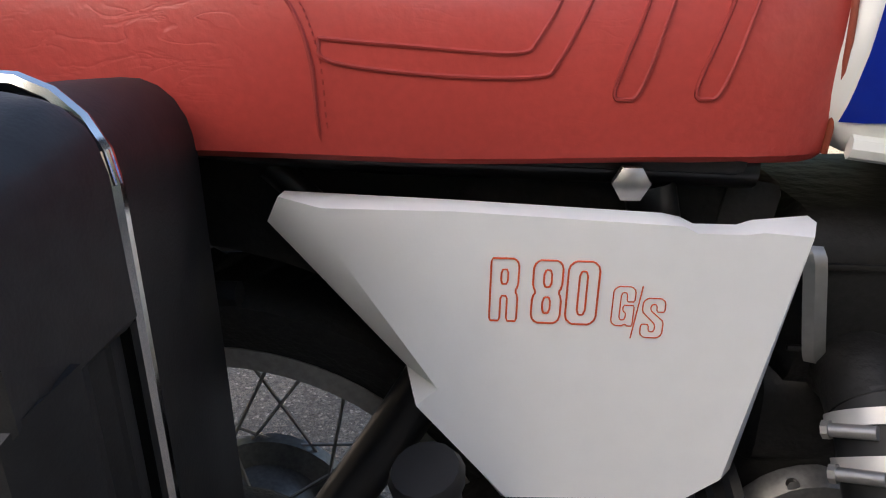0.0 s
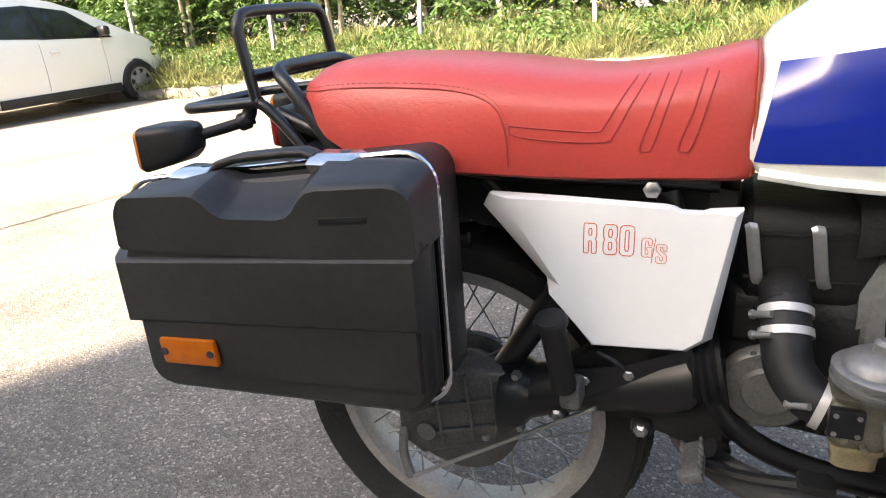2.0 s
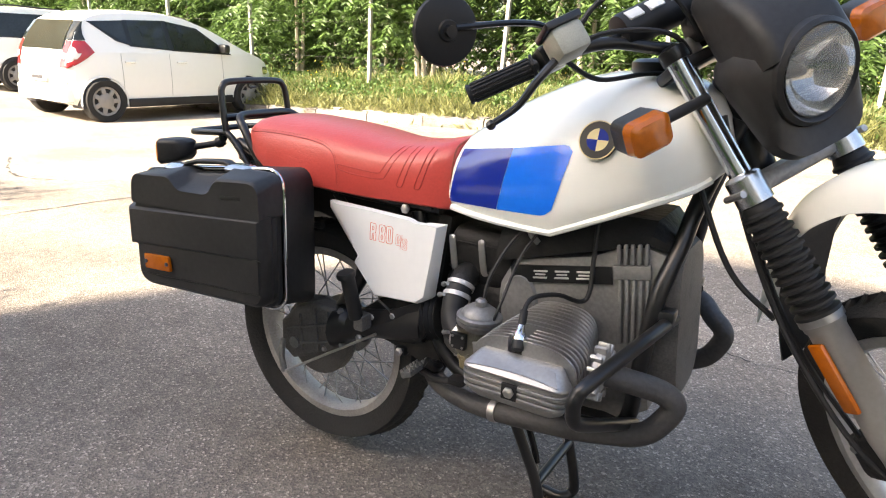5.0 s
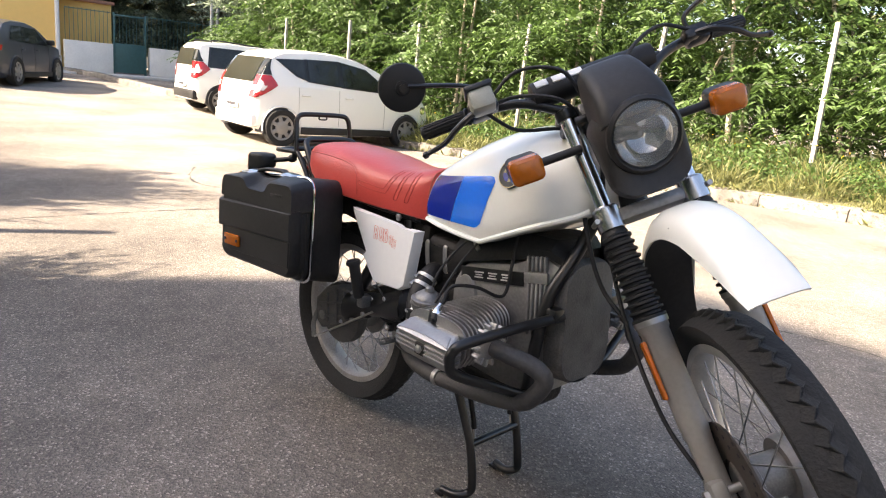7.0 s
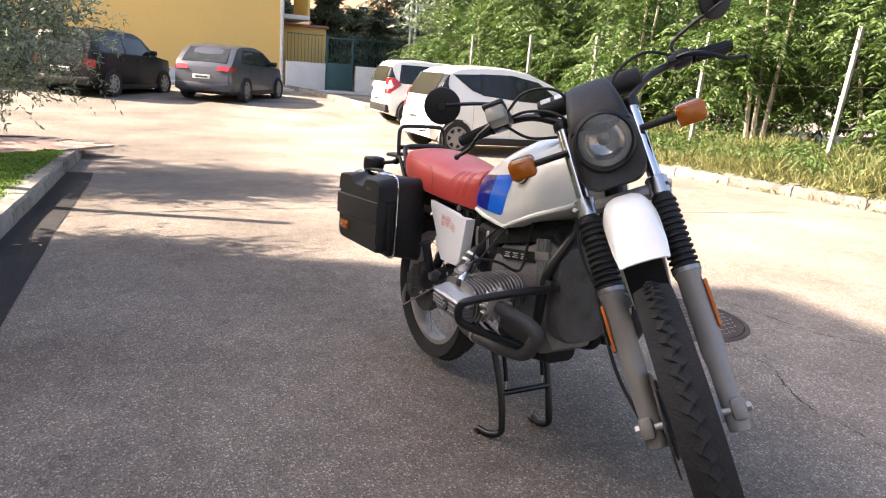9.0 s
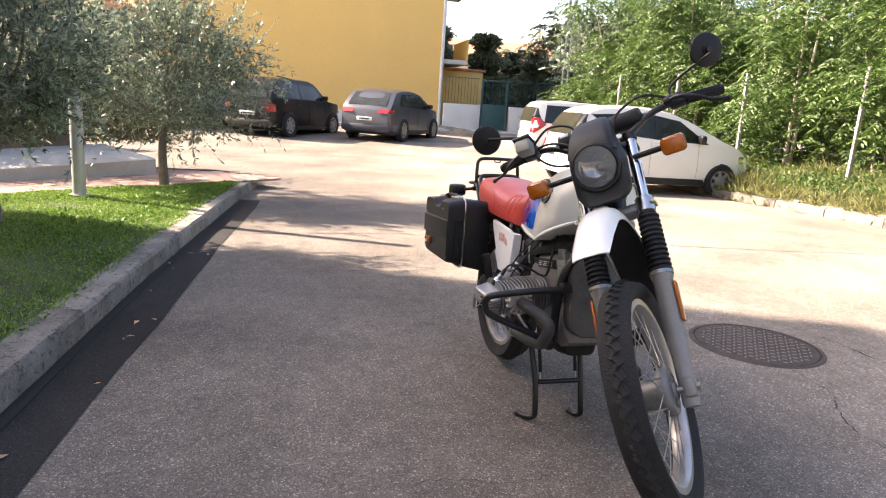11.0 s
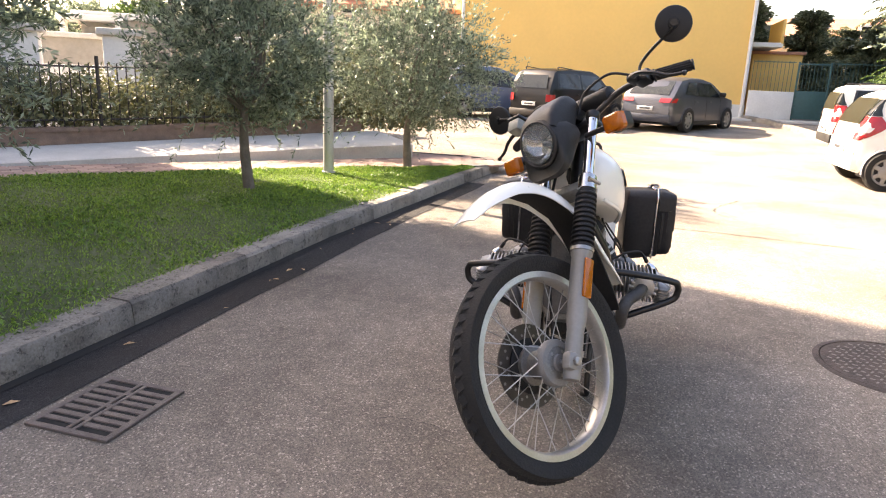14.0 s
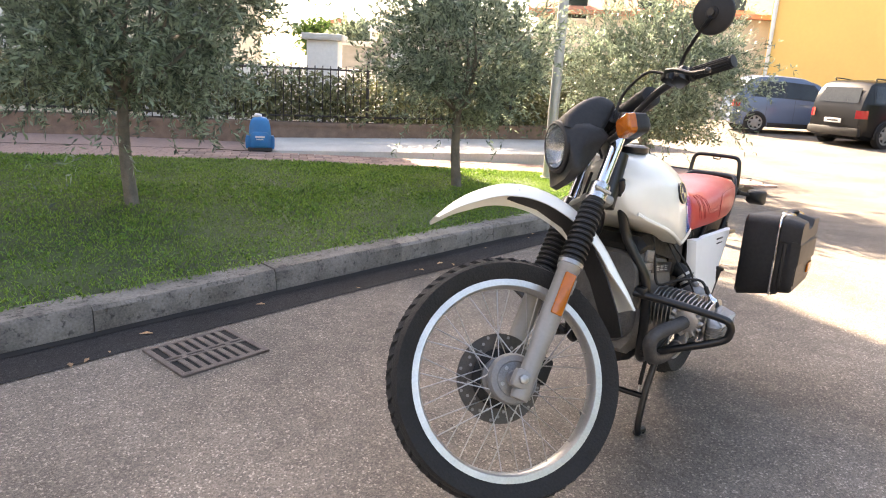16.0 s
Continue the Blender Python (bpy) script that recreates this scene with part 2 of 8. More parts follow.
# motorcycle and cars
M_WHITE = material("white_paint", (0.80, 0.80, 0.74), 0.28, vary=0.03, scale=3, coat=0.6)
M_PANELWHITE = material("white_plastic", (0.86, 0.865, 0.855), 0.42, vary=0.03, scale=4, bump=0.03, bump_scale=300)
M_NAVY = material("navy_stripe", (0.005, 0.02, 0.27), 0.15, vary=0.08, coat=0.7)
M_SKYBLUE = material("light_blue_stripe", (0.0, 0.16, 0.80), 0.15, vary=0.08, coat=0.7)
M_RED = material("red_vinyl", (0.54, 0.068, 0.054), 0.33, vary=0.12, scale=6, bump=0.08, bump_scale=95, fine=200)


def creased(m, strength=0.14):
    """Shallow creases in patches, as on sat-on vinyl, added to the fine relief."""
    n, ln = m.node_tree.nodes, m.node_tree.links
    bump = n["Bump"]
    tc = n["Texture Coordinate"]
    mp = n.new("ShaderNodeMapping")
    mp.inputs["Scale"].default_value = (0.55, 1.0, 1.6)
    mp.inputs["Rotation"].default_value = (0, radians(12), 0)
    ln.new(tc.outputs["Object"], mp.inputs["Vector"])
    crease = n.new("ShaderNodeTexNoise")
    crease.inputs["Scale"].default_value = 42
    crease.inputs["Detail"].default_value = 2
    crease.inputs["Distortion"].default_value = 1.2
    ln.new(mp.outputs[0], crease.inputs["Vector"])
    off = n.new("ShaderNodeMath")
    off.operation = "SUBTRACT"
    ln.new(crease.outputs[0], off.inputs[0])
    off.inputs[1].default_value = 0.5
    ridge = n.new("ShaderNodeMath")
    ridge.operation = "ABSOLUTE"
    ln.new(off.outputs[0], ridge.inputs[0])
    floor_at = n.new("ShaderNodeMath")
    floor_at.operation = "MINIMUM"
    ln.new(ridge.outputs[0], floor_at.inputs[0])
    floor_at.inputs[1].default_value = 0.06
    patch = n.new("ShaderNodeTexNoise")
    patch.inputs["Scale"].default_value = 6
    ln.new(tc.outputs["Object"], patch.inputs["Vector"])
    where = n.new("ShaderNodeMapRange")
    where.inputs["From Min"].default_value, where.inputs["From Max"].default_value = 0.47, 0.62
    ln.new(patch.outputs[0], where.inputs["Value"])
    amount = n.new("ShaderNodeMath")
    amount.operation = "MULTIPLY"
    ln.new(floor_at.outputs[0], amount.inputs[0])
    ln.new(where.outputs[0], amount.inputs[1])
    second = n.new("ShaderNodeBump")
    second.inputs["Strength"].default_value = strength
    second.inputs["Distance"].default_value = 0.03
    ln.new(amount.outputs[0], second.inputs["Height"])
    ln.new(bump.outputs[0], second.inputs["Normal"])
    ln.new(second.outputs[0], n["Principled BSDF"].inputs["Normal"])


creased(M_RED)
M_REDSEAM = material("red_seam", (0.40, 0.045, 0.036), 0.6, vary=0.2)
M_BLACKPLASTIC = material("black_plastic", (0.0185, 0.018, 0.0178), 0.50, vary=0.5, scale=6, bump=0.06, bump_scale=500, spec=0.36)
M_BLACK = material("black_paint", (0.008, 0.008, 0.0085), 0.32, vary=0.3, scale=10)
M_DARKPART = material("grimy_black", (0.011, 0.0105, 0.010), 0.55, vary=0.5, scale=15, bump=0.3, spec=0.28)
M_RUBBER = material("tyre_rubber", (0.015, 0.0146, 0.0142), 0.85, vary=0.45, scale=10, bump=0.35, bump_scale=150)
M_SOFTRUBBER = material("black_rubber", (0.009, 0.009, 0.0095), 0.55, vary=0.3, spec=0.4)
M_CHROME = material("chrome", (0.78, 0.78, 0.78), 0.12, 1.0, vary=0.06)
M_DRILLED = material("drilled_edge", (0.24, 0.22, 0.20), 0.5, 0.4, vary=0.2)
M_DISC = material("rusty_disc", (0.066, 0.054, 0.045), 0.42, 0.4, vary=0.4, scale=20)
M_DRIVE = material("oily_cast_alloy", (0.098, 0.092, 0.086), 0.62, 0.3, vary=0.5, scale=18, bump=0.25, bump_scale=220)
M_BOWL = material("stained_bowl", (0.20, 0.165, 0.095), 0.4, 0.0, vary=0.4, scale=30)
M_ALLOY = material("cast_alloy", (0.232, 0.228, 0.222), 0.5, 0.65, vary=0.30, scale=9, bump=0.04, bump_scale=420)
M_FINALLOY = material("finned_cast_alloy", (0.36, 0.355, 0.345), 0.40, 0.85, vary=0.22, scale=14, bump=0.03, bump_scale=420)
M_GRIMEALLOY = material("grimy_alloy", (0.190, 0.187, 0.180), 0.46, 0.6, vary=0.4, scale=16, bump=0.03, bump_scale=420)
M_POLISHED = material("polished_alloy", (0.58, 0.57, 0.56), 0.25, 1.0, vary=0.1)
M_RIM = material("bright_alloy_rim", (0.56, 0.55, 0.53), 0.34, 0.75, vary=0.18, scale=12)
# darker, rougher copy of the rim alloy: the rear rim's shade in its colour
M_SHADEDRIM = material("shaded_alloy_rim", (0.40, 0.38, 0.355), 0.5, 0.55, vary=0.3, scale=12)
M_BRUSHED = material("worn_polished_alloy", (0.42, 0.41, 0.395), 0.48, 0.85, vary=0.22, scale=20, bump=0.04, bump_scale=300)
M_SILVERPAINT = material("silver_paint", (0.26, 0.248, 0.232), 0.5, 0.3, vary=0.12)
M_EXHAUST = material("matt_black_exhaust", (0.062, 0.060, 0.060), 0.6, 0.3, vary=0.35, scale=9, bump=0.25)
M_AMBER = material("amber_lens", (0.40, 0.098, 0.003), 0.22, vary=0.2, scale=60, coat=0.3)
M_PIPING = material("dull_piping", (0.30, 0.06, 0.03), 0.5, vary=0.2)
M_ORANGE = material("orange_print", (0.75, 0.10, 0.02), 0.4, vary=0.05)
M_GOLD = material("gold_print", (0.75, 0.62, 0.32), 0.35, vary=0.05)
M_STEEL = material("bolt_steel", (0.38, 0.37, 0.355), 0.4, 0.9, vary=0.2)
M_BRASS = material("carburettor_brass", (0.215, 0.20, 0.16), 0.45, 0.6, vary=0.4, scale=30)
M_COVER = material("worn_cover_alloy", (0.36, 0.35, 0.335), 0.38, 0.7, vary=0.14, scale=9, bump=0.015, bump_scale=420)
M_REFLECTOR = material("lamp_reflector", (0.90, 0.90, 0.89), 0.05, 1.0, vary=0.04, scale=40)
M_BARSILVER = material("raised_silver", (0.50, 0.49, 0.47), 0.4, 0.4, vary=0.15)
M_LENS = fluted_glass("lamp_glass")
M_FRONT = material("grey_brown_wall", (0.30, 0.275, 0.24), 0.9, vary=0.2, scale=0.8)
M_CARWHITE = material("white_car_paint", (0.78, 0.78, 0.74), 0.2, vary=0.02, scale=1, coat=0.8)
M_CARGREY = material("grey_car_paint", (0.046, 0.053, 0.071), 0.33, 0.3, vary=0.06, scale=1, coat=0.3, spec=0.5)
M_CARDARK = material("dark_car_paint", (0.004, 0.004, 0.005), 0.3, 0.0, vary=0.1, scale=1, coat=0.1, spec=0.28)
M_CARBLUE = material("blue_car_paint", (0.08, 0.12, 0.20), 0.3, 0.0, vary=0.06, scale=1, coat=0.3)
M_CLOUDY = material("cloudy_plastic", (0.30, 0.30, 0.25), 0.4, vary=0.2, scale=30)
M_GAP = material("pale_door_gap", (0.30, 0.30, 0.28), 0.7, vary=0.1)
M_CARGLASS = material("car_window", (0.016, 0.019, 0.018), 0.06, vary=0.6, scale=2.5, spec=0.4)
M_TAILRED = material("tail_lamp", (0.34, 0.014, 0.018), 0.2, vary=0.2, coat=0.3)
M_PLATE = material("plate_white", (0.7, 0.7, 0.68), 0.5, vary=0.04)
M_INK = material("dark_print", (0.03, 0.03, 0.035), 0.6, vary=0.1)

# mesh helpers
def link_mesh(name, bm, mat, smooth=True):
    me = bpy.data.meshes.new(name)
    bmesh.ops.recalc_face_normals(bm, faces=bm.faces)
    bm.to_mesh(me)
    bm.free()
    if smooth:
        me.shade_smooth()
        me.set_sharp_from_angle(angle=radians(38))
    for m in (mat if isinstance(mat, (list, tuple)) else [mat]):
        me.materials.append(m)
    return new(name, me)


def part(name, bm, mat, parent, label="", smooth=True):
    """One mesh under a thing or a part."""
    ob = link_mesh(name, bm, mat, smooth)
    ob.parent = parent
    if label:
        ob["label"] = label
    return ob


def thing(name, label, category, group="", at=None):
    ob = new(name)
    if at is not None:
        ob.matrix_world = at
    return tagged(ob, label, category, group)


def box(size, at=(0, 0, 0), bevel=0.0, rot=(0, 0, 0), bm=None, segs=2):
    own = bmesh.new()
    bmesh.ops.create_cube(own, size=1, matrix=Matrix.Diagonal((*size, 1)))
    if bevel:
        bmesh.ops.bevel(own, geom=own.edges[:], offset=bevel, segments=segs, affect="EDGES", profile=0.5)
    bmesh.ops.transform(own, matrix=pose(*at, *rot), verts=own.verts)
    return merge(bm, own)


def merge(bm, own):
    if bm is None:
        return own
    me = bpy.data.meshes.new("tmp")
    own.to_mesh(me)
    own.free()
    bm.from_mesh(me)
    bpy.data.meshes.remove(me)
    return bm


def moved(bm, m):
    bmesh.ops.transform(bm, matrix=m, verts=bm.verts)
    return bm


def lathe(profile, m=None, segs=32, bm=None, close=False):
    """Turns (radius, height) points round the z axis, then places the body by m."""
    own = bmesh.new()
    rings = []
    for r, h in profile:
        rings.append([own.verts.new((r * math.cos(2 * math.pi * k / segs), r * math.sin(2 * math.pi * k / segs), h)) for k in range(segs)])
    pairs = list(zip(rings, rings[1:])) + ([(rings[-1], rings[0])] if close else [])
    for a, b in pairs:
        for k in range(segs):
            own.faces.new((a[k], a[(k + 1) % segs], b[(k + 1) % segs], b[k]))
    if not close:
        for ring, (r, h) in ((rings[0], profile[0]), (rings[-1], profile[-1])):
            if r > 1e-5:
                own.faces.new(ring)
    bmesh.ops.remove_doubles(own, verts=own.verts, dist=1e-6)
    if m is not None:
        bmesh.ops.transform(own, matrix=m, verts=own.verts)
    return merge(bm, own)


def aim(start, end):
    """The pose at start whose z axis points to end."""
    d = Vector(end) - Vector(start)
    return Matrix.Translation(start) @ d.to_track_quat("Z", "Y").to_matrix().to_4x4()


def rod(a, b, r, r2=None, segs=12, bm=None):
    length = (Vector(b) - Vector(a)).length
    return lathe([(r, 0), (r if r2 is None else r2, length)], aim(a, b), segs, bm)


def curve_points(points, steps=6):
    """Catmull-Rom through the points."""
    p = [Vector(q) for q in points]
    p = [2 * p[0] - p[1]] + p + [2 * p[-1] - p[-2]]
    out = []
    for i in range(1, len(p) - 2):
        for k in range(steps):
            t = k / steps
            out.append(0.5 * (2 * p[i] + (p[i + 1] - p[i - 1]) * t + (2 * p[i - 1] - 5 * p[i] + 4 * p[i + 1] - p[i + 2]) * t * t + (3 * p[i] - p[i - 1] - 3 * p[i + 1] + p[i + 2]) * t ** 3))
    out.append(p[-2])
    return out


def tube(points, r, segs=10, steps=6, bm=None, smooth=True, radii=None, closed=False):
    """A round bar along a smooth line."""
    pts = curve_points(points, steps) if smooth else [Vector(q) for q in points]
    own = bmesh.new()
    n = len(pts)
    rings, up = [], None
    for i, q in enumerate(pts):
        d = (pts[min(i + 1, n - 1)] - pts[max(i - 1, 0)]).normalized()
        if up is None:
            up = d.orthogonal().normalized()
        up = (up - d * up.dot(d)).normalized()
        side = d.cross(up)
        rr = r if radii is None else radii[0] + (radii[1] - radii[0]) * i / (n - 1)
        rings.append([own.verts.new(q + rr * (math.cos(2 * math.pi * k / segs) * up + math.sin(2 * math.pi * k / segs) * side)) for k in range(segs)])
    for a, b in zip(rings, rings[1:]):
        for k in range(segs):
            own.faces.new((a[k], a[(k + 1) % segs], b[(k + 1) % segs], b[k]))
    own.faces.new(rings[0])
    own.faces.new(rings[-1])
    return merge(bm, own)


def loft(loops, caps=True, bm=None, closed_loop=True):
    own = bmesh.new()
    rings = [[own.verts.new(p) for p in loop] for loop in loops]
    n = len(rings[0])
    for a, b in zip(rings, rings[1:]):
        for k in range(n if closed_loop else n - 1):
            own.faces.new((a[k], a[(k + 1) % n], b[(k + 1) % n], b[k]))
    if caps:
        own.faces.new(rings[0])
        own.faces.new(rings[-1])
    bmesh.ops.remove_doubles(own, verts=own.verts, dist=1e-6)
    return merge(bm, own)


def prism(outline, depth, to3d, bevel=0.0, bm=None, segs=2):
    """A flat outline given thickness: to3d(u, v, w) places its points, w from 0 to depth."""
    own = bmesh.new()
    low = [own.verts.new(to3d(u, v, 0)) for u, v in outline]
    high = [own.verts.new(to3d(u, v, depth)) for u, v in outline]
    n = len(outline)
    own.faces.new(low)
    top = own.faces.new(high)
    for k in range(n):
        own.faces.new((low[k], low[(k + 1) % n], high[(k + 1) % n], high[k]))
    if bevel:
        bmesh.ops.bevel(own, geom=list(top.edges), offset=bevel, segments=segs, affect="EDGES", profile=0.5)
    return merge(bm, own)


def rounded(w, h, r, n=5):
    """A rectangle with round corners, w by h, round the origin."""
    out = []
    for cx, cy, a0 in ((w / 2 - r, h / 2 - r, 0), (-w / 2 + r, h / 2 - r, 90), (-w / 2 + r, -h / 2 + r, 180), (w / 2 - r, -h / 2 + r, 270)):
        for k in range(n):
            a = radians(a0 + 90 * k / (n - 1))
            out.append((cx + r * math.cos(a), cy + r * math.sin(a)))
    return out


def interp(x, xs, ys):
    return float(np.interp(x, xs, ys))


def gz(x):
    """Height of the road, which dips gently behind the motorcycle."""
    return interp(x, (-60, -23, -15, -9, -5.5, -1.5, 50), (0.1, 0.1, -0.12, -0.2, -0.1, 0, 0))


def polygons(name, verts, faces, mat, smooth=False):
    me = bpy.data.meshes.new(name)
    me.from_pydata([tuple(v) for v in verts], [], faces)
    me.materials.append(mat)
    if smooth:
        me.shade_smooth()
    return new(name, me)


def leaves(name, places, dirs, length, width, mat, rng, droop=0.2):
    """Many small folded leaves, each its own island."""
    n = len(places)
    d = dirs / np.linalg.norm(dirs, axis=1, keepdims=True)
    side = np.cross(d, rng.normal(size=(n, 3)))
    side /= np.linalg.norm(side, axis=1, keepdims=True) + 1e-9
    ln = length * rng.uniform(0.7, 1.3, (n, 1))
    wd = width * rng.uniform(0.7, 1.3, (n, 1))
    a = places
    tip = places + d * ln - np.array([0, 0, droop]) * ln * 0.5
    mid = places + d * ln * 0.5
    v = np.stack([a, mid + side * wd / 2, tip, mid - side * wd / 2], 1).reshape(-1, 3)
    me = bpy.data.meshes.new(name)
    me.vertices.add(4 * n)
    me.vertices.foreach_set("co", v.ravel())
    me.loops.add(4 * n)
    me.loops.foreach_set("vertex_index", np.arange(4 * n, dtype=np.int32))
    me.polygons.add(n)
    me.polygons.foreach_set("loop_start", np.arange(0, 4 * n, 4, dtype=np.int32))
    me.polygons.foreach_set("loop_total", np.full(n, 4, dtype=np.int32))
    me.update()
    me.validate()
    me.materials.append(mat)
    return new(name, me)

# ground, kerbs, lawn, pavement
def kerb_y(x):
    return -2.07 - 0.034 * (x - 0.8)


def ground_sheet():
    xs = [-400, -120, -60, -40, -30] + [-26 + 0.5 * k for k in range(70)] + [15, 40, 120, 400]
    ys = [-400, -100, -40, -20, -12] + [-8 + 1.0 * k for k in range(20)] + [16, 24, 40, 100, 400]
    verts = [(x, y, gz(x)) for x in xs for y in ys]
    ny = len(ys)
    faces = [(i * ny + j, (i + 1) * ny + j, (i + 1) * ny + j + 1, i * ny + j + 1) for i in range(len(xs) - 1) for j in range(ny - 1)]
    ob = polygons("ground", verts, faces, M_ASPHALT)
    return tagged(ob, "worn grey asphalt of a wide residential street", "road", kind="structure")


ground_sheet()


def strip(name, left, right, lift, mat, label, category, thick=0.0, kind="structure"):
    """A flat sheet between two lines of points, laid over the ground."""
    bm = bmesh.new()
    a = [bm.verts.new((x, y, gz(x) + lift)) for x, y in left]
    b = [bm.verts.new((x, y, gz(x) + lift)) for x, y in right]
    for k in range(len(a) - 1):
        bm.faces.new((a[k], a[k + 1], b[k + 1], b[k]))
    ob = link_mesh(name, bm, mat, False)
    return tagged(ob, label, category, kind=kind)


rx = [7 - 0.5 * k for k in range(26)]
wob = random.Random(4)
strip("tar_strip", [(x, kerb_y(x)) for x in rx],
      [(x, max(kerb_y(x) + 0.03, -1.78 - 0.028 * (x - 1)) + wob.uniform(-0.015, 0.015)) for x in rx], 0.004, M_TAR,
      "black tar strip along the foot of the kerb", "gutter strip")

# near-black strip with a ragged edge along the kerb foot
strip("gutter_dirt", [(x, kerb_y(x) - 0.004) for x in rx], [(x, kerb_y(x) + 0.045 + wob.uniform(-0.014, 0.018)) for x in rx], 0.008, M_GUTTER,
      "black line where kerb meets road", "dirt")

# dry leaves and scraps lying in the gutter
litter = random.Random(11)
M_DRYLEAF = material("dry_leaf", (0.42, 0.26, 0.14), 0.8, vary=0.4, per_object=0.8)
scrap = None
for k in range(16):
    x = litter.uniform(-2.5, 1.9)
    y = kerb_y(x) + litter.uniform(0.04, 0.30)
    if scrap is None:
        bm = bmesh.new()
        a = [bm.verts.new(p) for p in ((-0.028, 0, 0.003), (0, -0.012, 0.008), (0.03, 0.002, 0.004), (0.002, 0.013, 0.010))]
        bm.faces.new(a[:3])
        bm.faces.new((a[0], a[2], a[3]))
        scrap = tagged(link_mesh("dry_leaf", bm, M_DRYLEAF, False), "small dry brown leaf lying in the gutter", "leaf", "dry leaves in the gutter")
        ob = scrap
    else:
        ob = new("dry_leaf", scrap.data)
        tagged(ob, "small dry brown leaf lying in the gutter", "leaf", "dry leaves in the gutter")
    sc = litter.uniform(0.4, 1.1)
    ob.matrix_world = pose(x, y, 0.004, 0, 0, litter.uniform(0, 360)) @ Matrix.Diagonal((sc, sc, sc, 1))

# the diagonal back edge of the lawn
EDGE_P, EDGE_D = Vector((-3.0, -4.55)), Vector((-0.80, 0.60))
EDGE_N = Vector((-0.60, -0.80))


def edge(s, off):
    q = EDGE_P + EDGE_D * s + EDGE_N * off
    return (q.x, q.y)


# kerb stones in a row, then a curve at the corner
kerb_line = [(8.67 - 1.0 * k, kerb_y(8.67 - 1.0 * k)) for k in range(17)]
end = kerb_line[-1]
turn = [(end[0] - 0.9 * math.sin(radians(a)), end[1] - 0.9 * (1 - math.cos(radians(a)))) for a in (18, 36, 54, 72, 90)]
kerb_line += turn + [(turn[-1][0], turn[-1][1] - 1.0 * k) for k in (1, 2)]
kerb = thing("kerb", "weathered grey stone kerb along the lawn", "kerb")
kerb["kind"] = "structure"
for k, (p, q) in enumerate(zip(kerb_line, kerb_line[1:])):
    p3, q3 = Vector((p[0], p[1], gz(p[0]))), Vector((q[0], q[1], gz(q[0])))
    d = q3 - p3
    length = d.length - 0.005
    across = Vector((-d.y, d.x, 0)).normalized()
    if across.y > 0:
        across = -across
    bm = bmesh.new()
    n = 6
    rows = []
    jit = random.Random(50 + k)
    top = 0.135 + jit.uniform(-0.006, 0.006)
    for i in range(n + 1):
        c = p3 + d.normalized() * (0.004 + length * i / n)
        w = [jit.uniform(-0.004, 0.004) for _ in range(5)]
        rows.append([bm.verts.new(c + across * u + Vector((0, 0, z))) for u, z in
                     ((0, -0.05), (0.0 + w[0], 0.0), (0.006 + w[1], top - 0.020), (0.022 + w[2], top - 0.002), (0.17 + w[3], top + 0.004), (0.18, -0.05))])
    for a, b in zip(rows, rows[1:]):
        for j in range(5):
            bm.faces.new((a[j], b[j], b[j + 1], a[j + 1]))
    bm.faces.new(rows[0])
    bm.faces.new(rows[-1])
    part("kerb_stone", bm, M_KERB, kerb)

# lawn bed
def lawn_back(x):
    """y of the lawn's back edge at x."""
    s = (x - EDGE_P.x) / EDGE_D.x
    return EDGE_P.y + EDGE_D.y * s


lx = [-6.35 + 0.25 * k for k in range(62)]
lawn_z = lambda x, y: gz(x) + 0.13 + 0.05 * min(1, max(0, (kerb_y(x) - 0.2 - y) / 1.5))
bm = bmesh.new()
rows = []
for x in lx:
    y1, y0 = kerb_y(x) - 0.17, min(kerb_y(x) - 0.2, lawn_back(x))
    rows.append([bm.verts.new((x, y1 + (y0 - y1) * j / 10, lawn_z(x, y1 + (y0 - y1) * j / 10))) for j in range(11)])
for a, b in zip(rows, rows[1:]):
    for j in range(10):
        bm.faces.new((a[j], a[j + 1], b[j + 1], b[j]))
tagged(link_mesh("lawn", bm, M_SOIL), "green mown lawn bed with bare patches", "lawn", kind="structure")

rng = np.random.default_rng(7)


def grass(name, n, xs, ys_of, z_of, height, width, mat, label, lean=0.5, patchy=0.0):
    x = rng.uniform(xs[0], xs[1], n)
    y = np.empty(n)
    for i in range(n):
        lo, hi = ys_of(x[i])
        y[i] = rng.uniform(lo, hi)
    z = np.array([z_of(a, b) for a, b in zip(x, y)])
    if patchy:
        # taller and shorter tufts in patches
        f = np.array([noise.noise((a * 1.3, b * 1.3, 3.0)) + 0.5 * noise.noise((a * 4, b * 4, 8.0)) for a, b in zip(x, y)])
        height = height * np.clip(0.75 + patchy * f, 0.12, 1.7).reshape(-1, 1)
    dirs = np.stack([rng.normal(0, lean, n), rng.normal(0, lean, n), np.ones(n)], 1)
    ob = leaves(name, np.stack([x, y, z], 1), dirs, height, width, mat, rng, 0.3)
    return tagged(ob, label, "grass", kind="stuff")


grass("lawn_grass", 150000, (-6.3, 4.0), lambda x: (min(kerb_y(x) - 0.2, lawn_back(x)), kerb_y(x) - 0.12), lambda x, y: lawn_z(x, y) - 0.004,
      0.044, 0.0055, M_GRASS, "short green lawn grass", 0.6, patchy=0.5)
grass("lawn_weeds", 26000, (-6.3, 4.0), lambda x: (min(kerb_y(x) - 0.2, lawn_back(x)), kerb_y(x) - 0.12), lambda x, y: lawn_z(x, y) + 0.006, 0.034, 0.016, M_CLOVER, "small broad-leaved weeds in the lawn", 1.6, patchy=2.2)

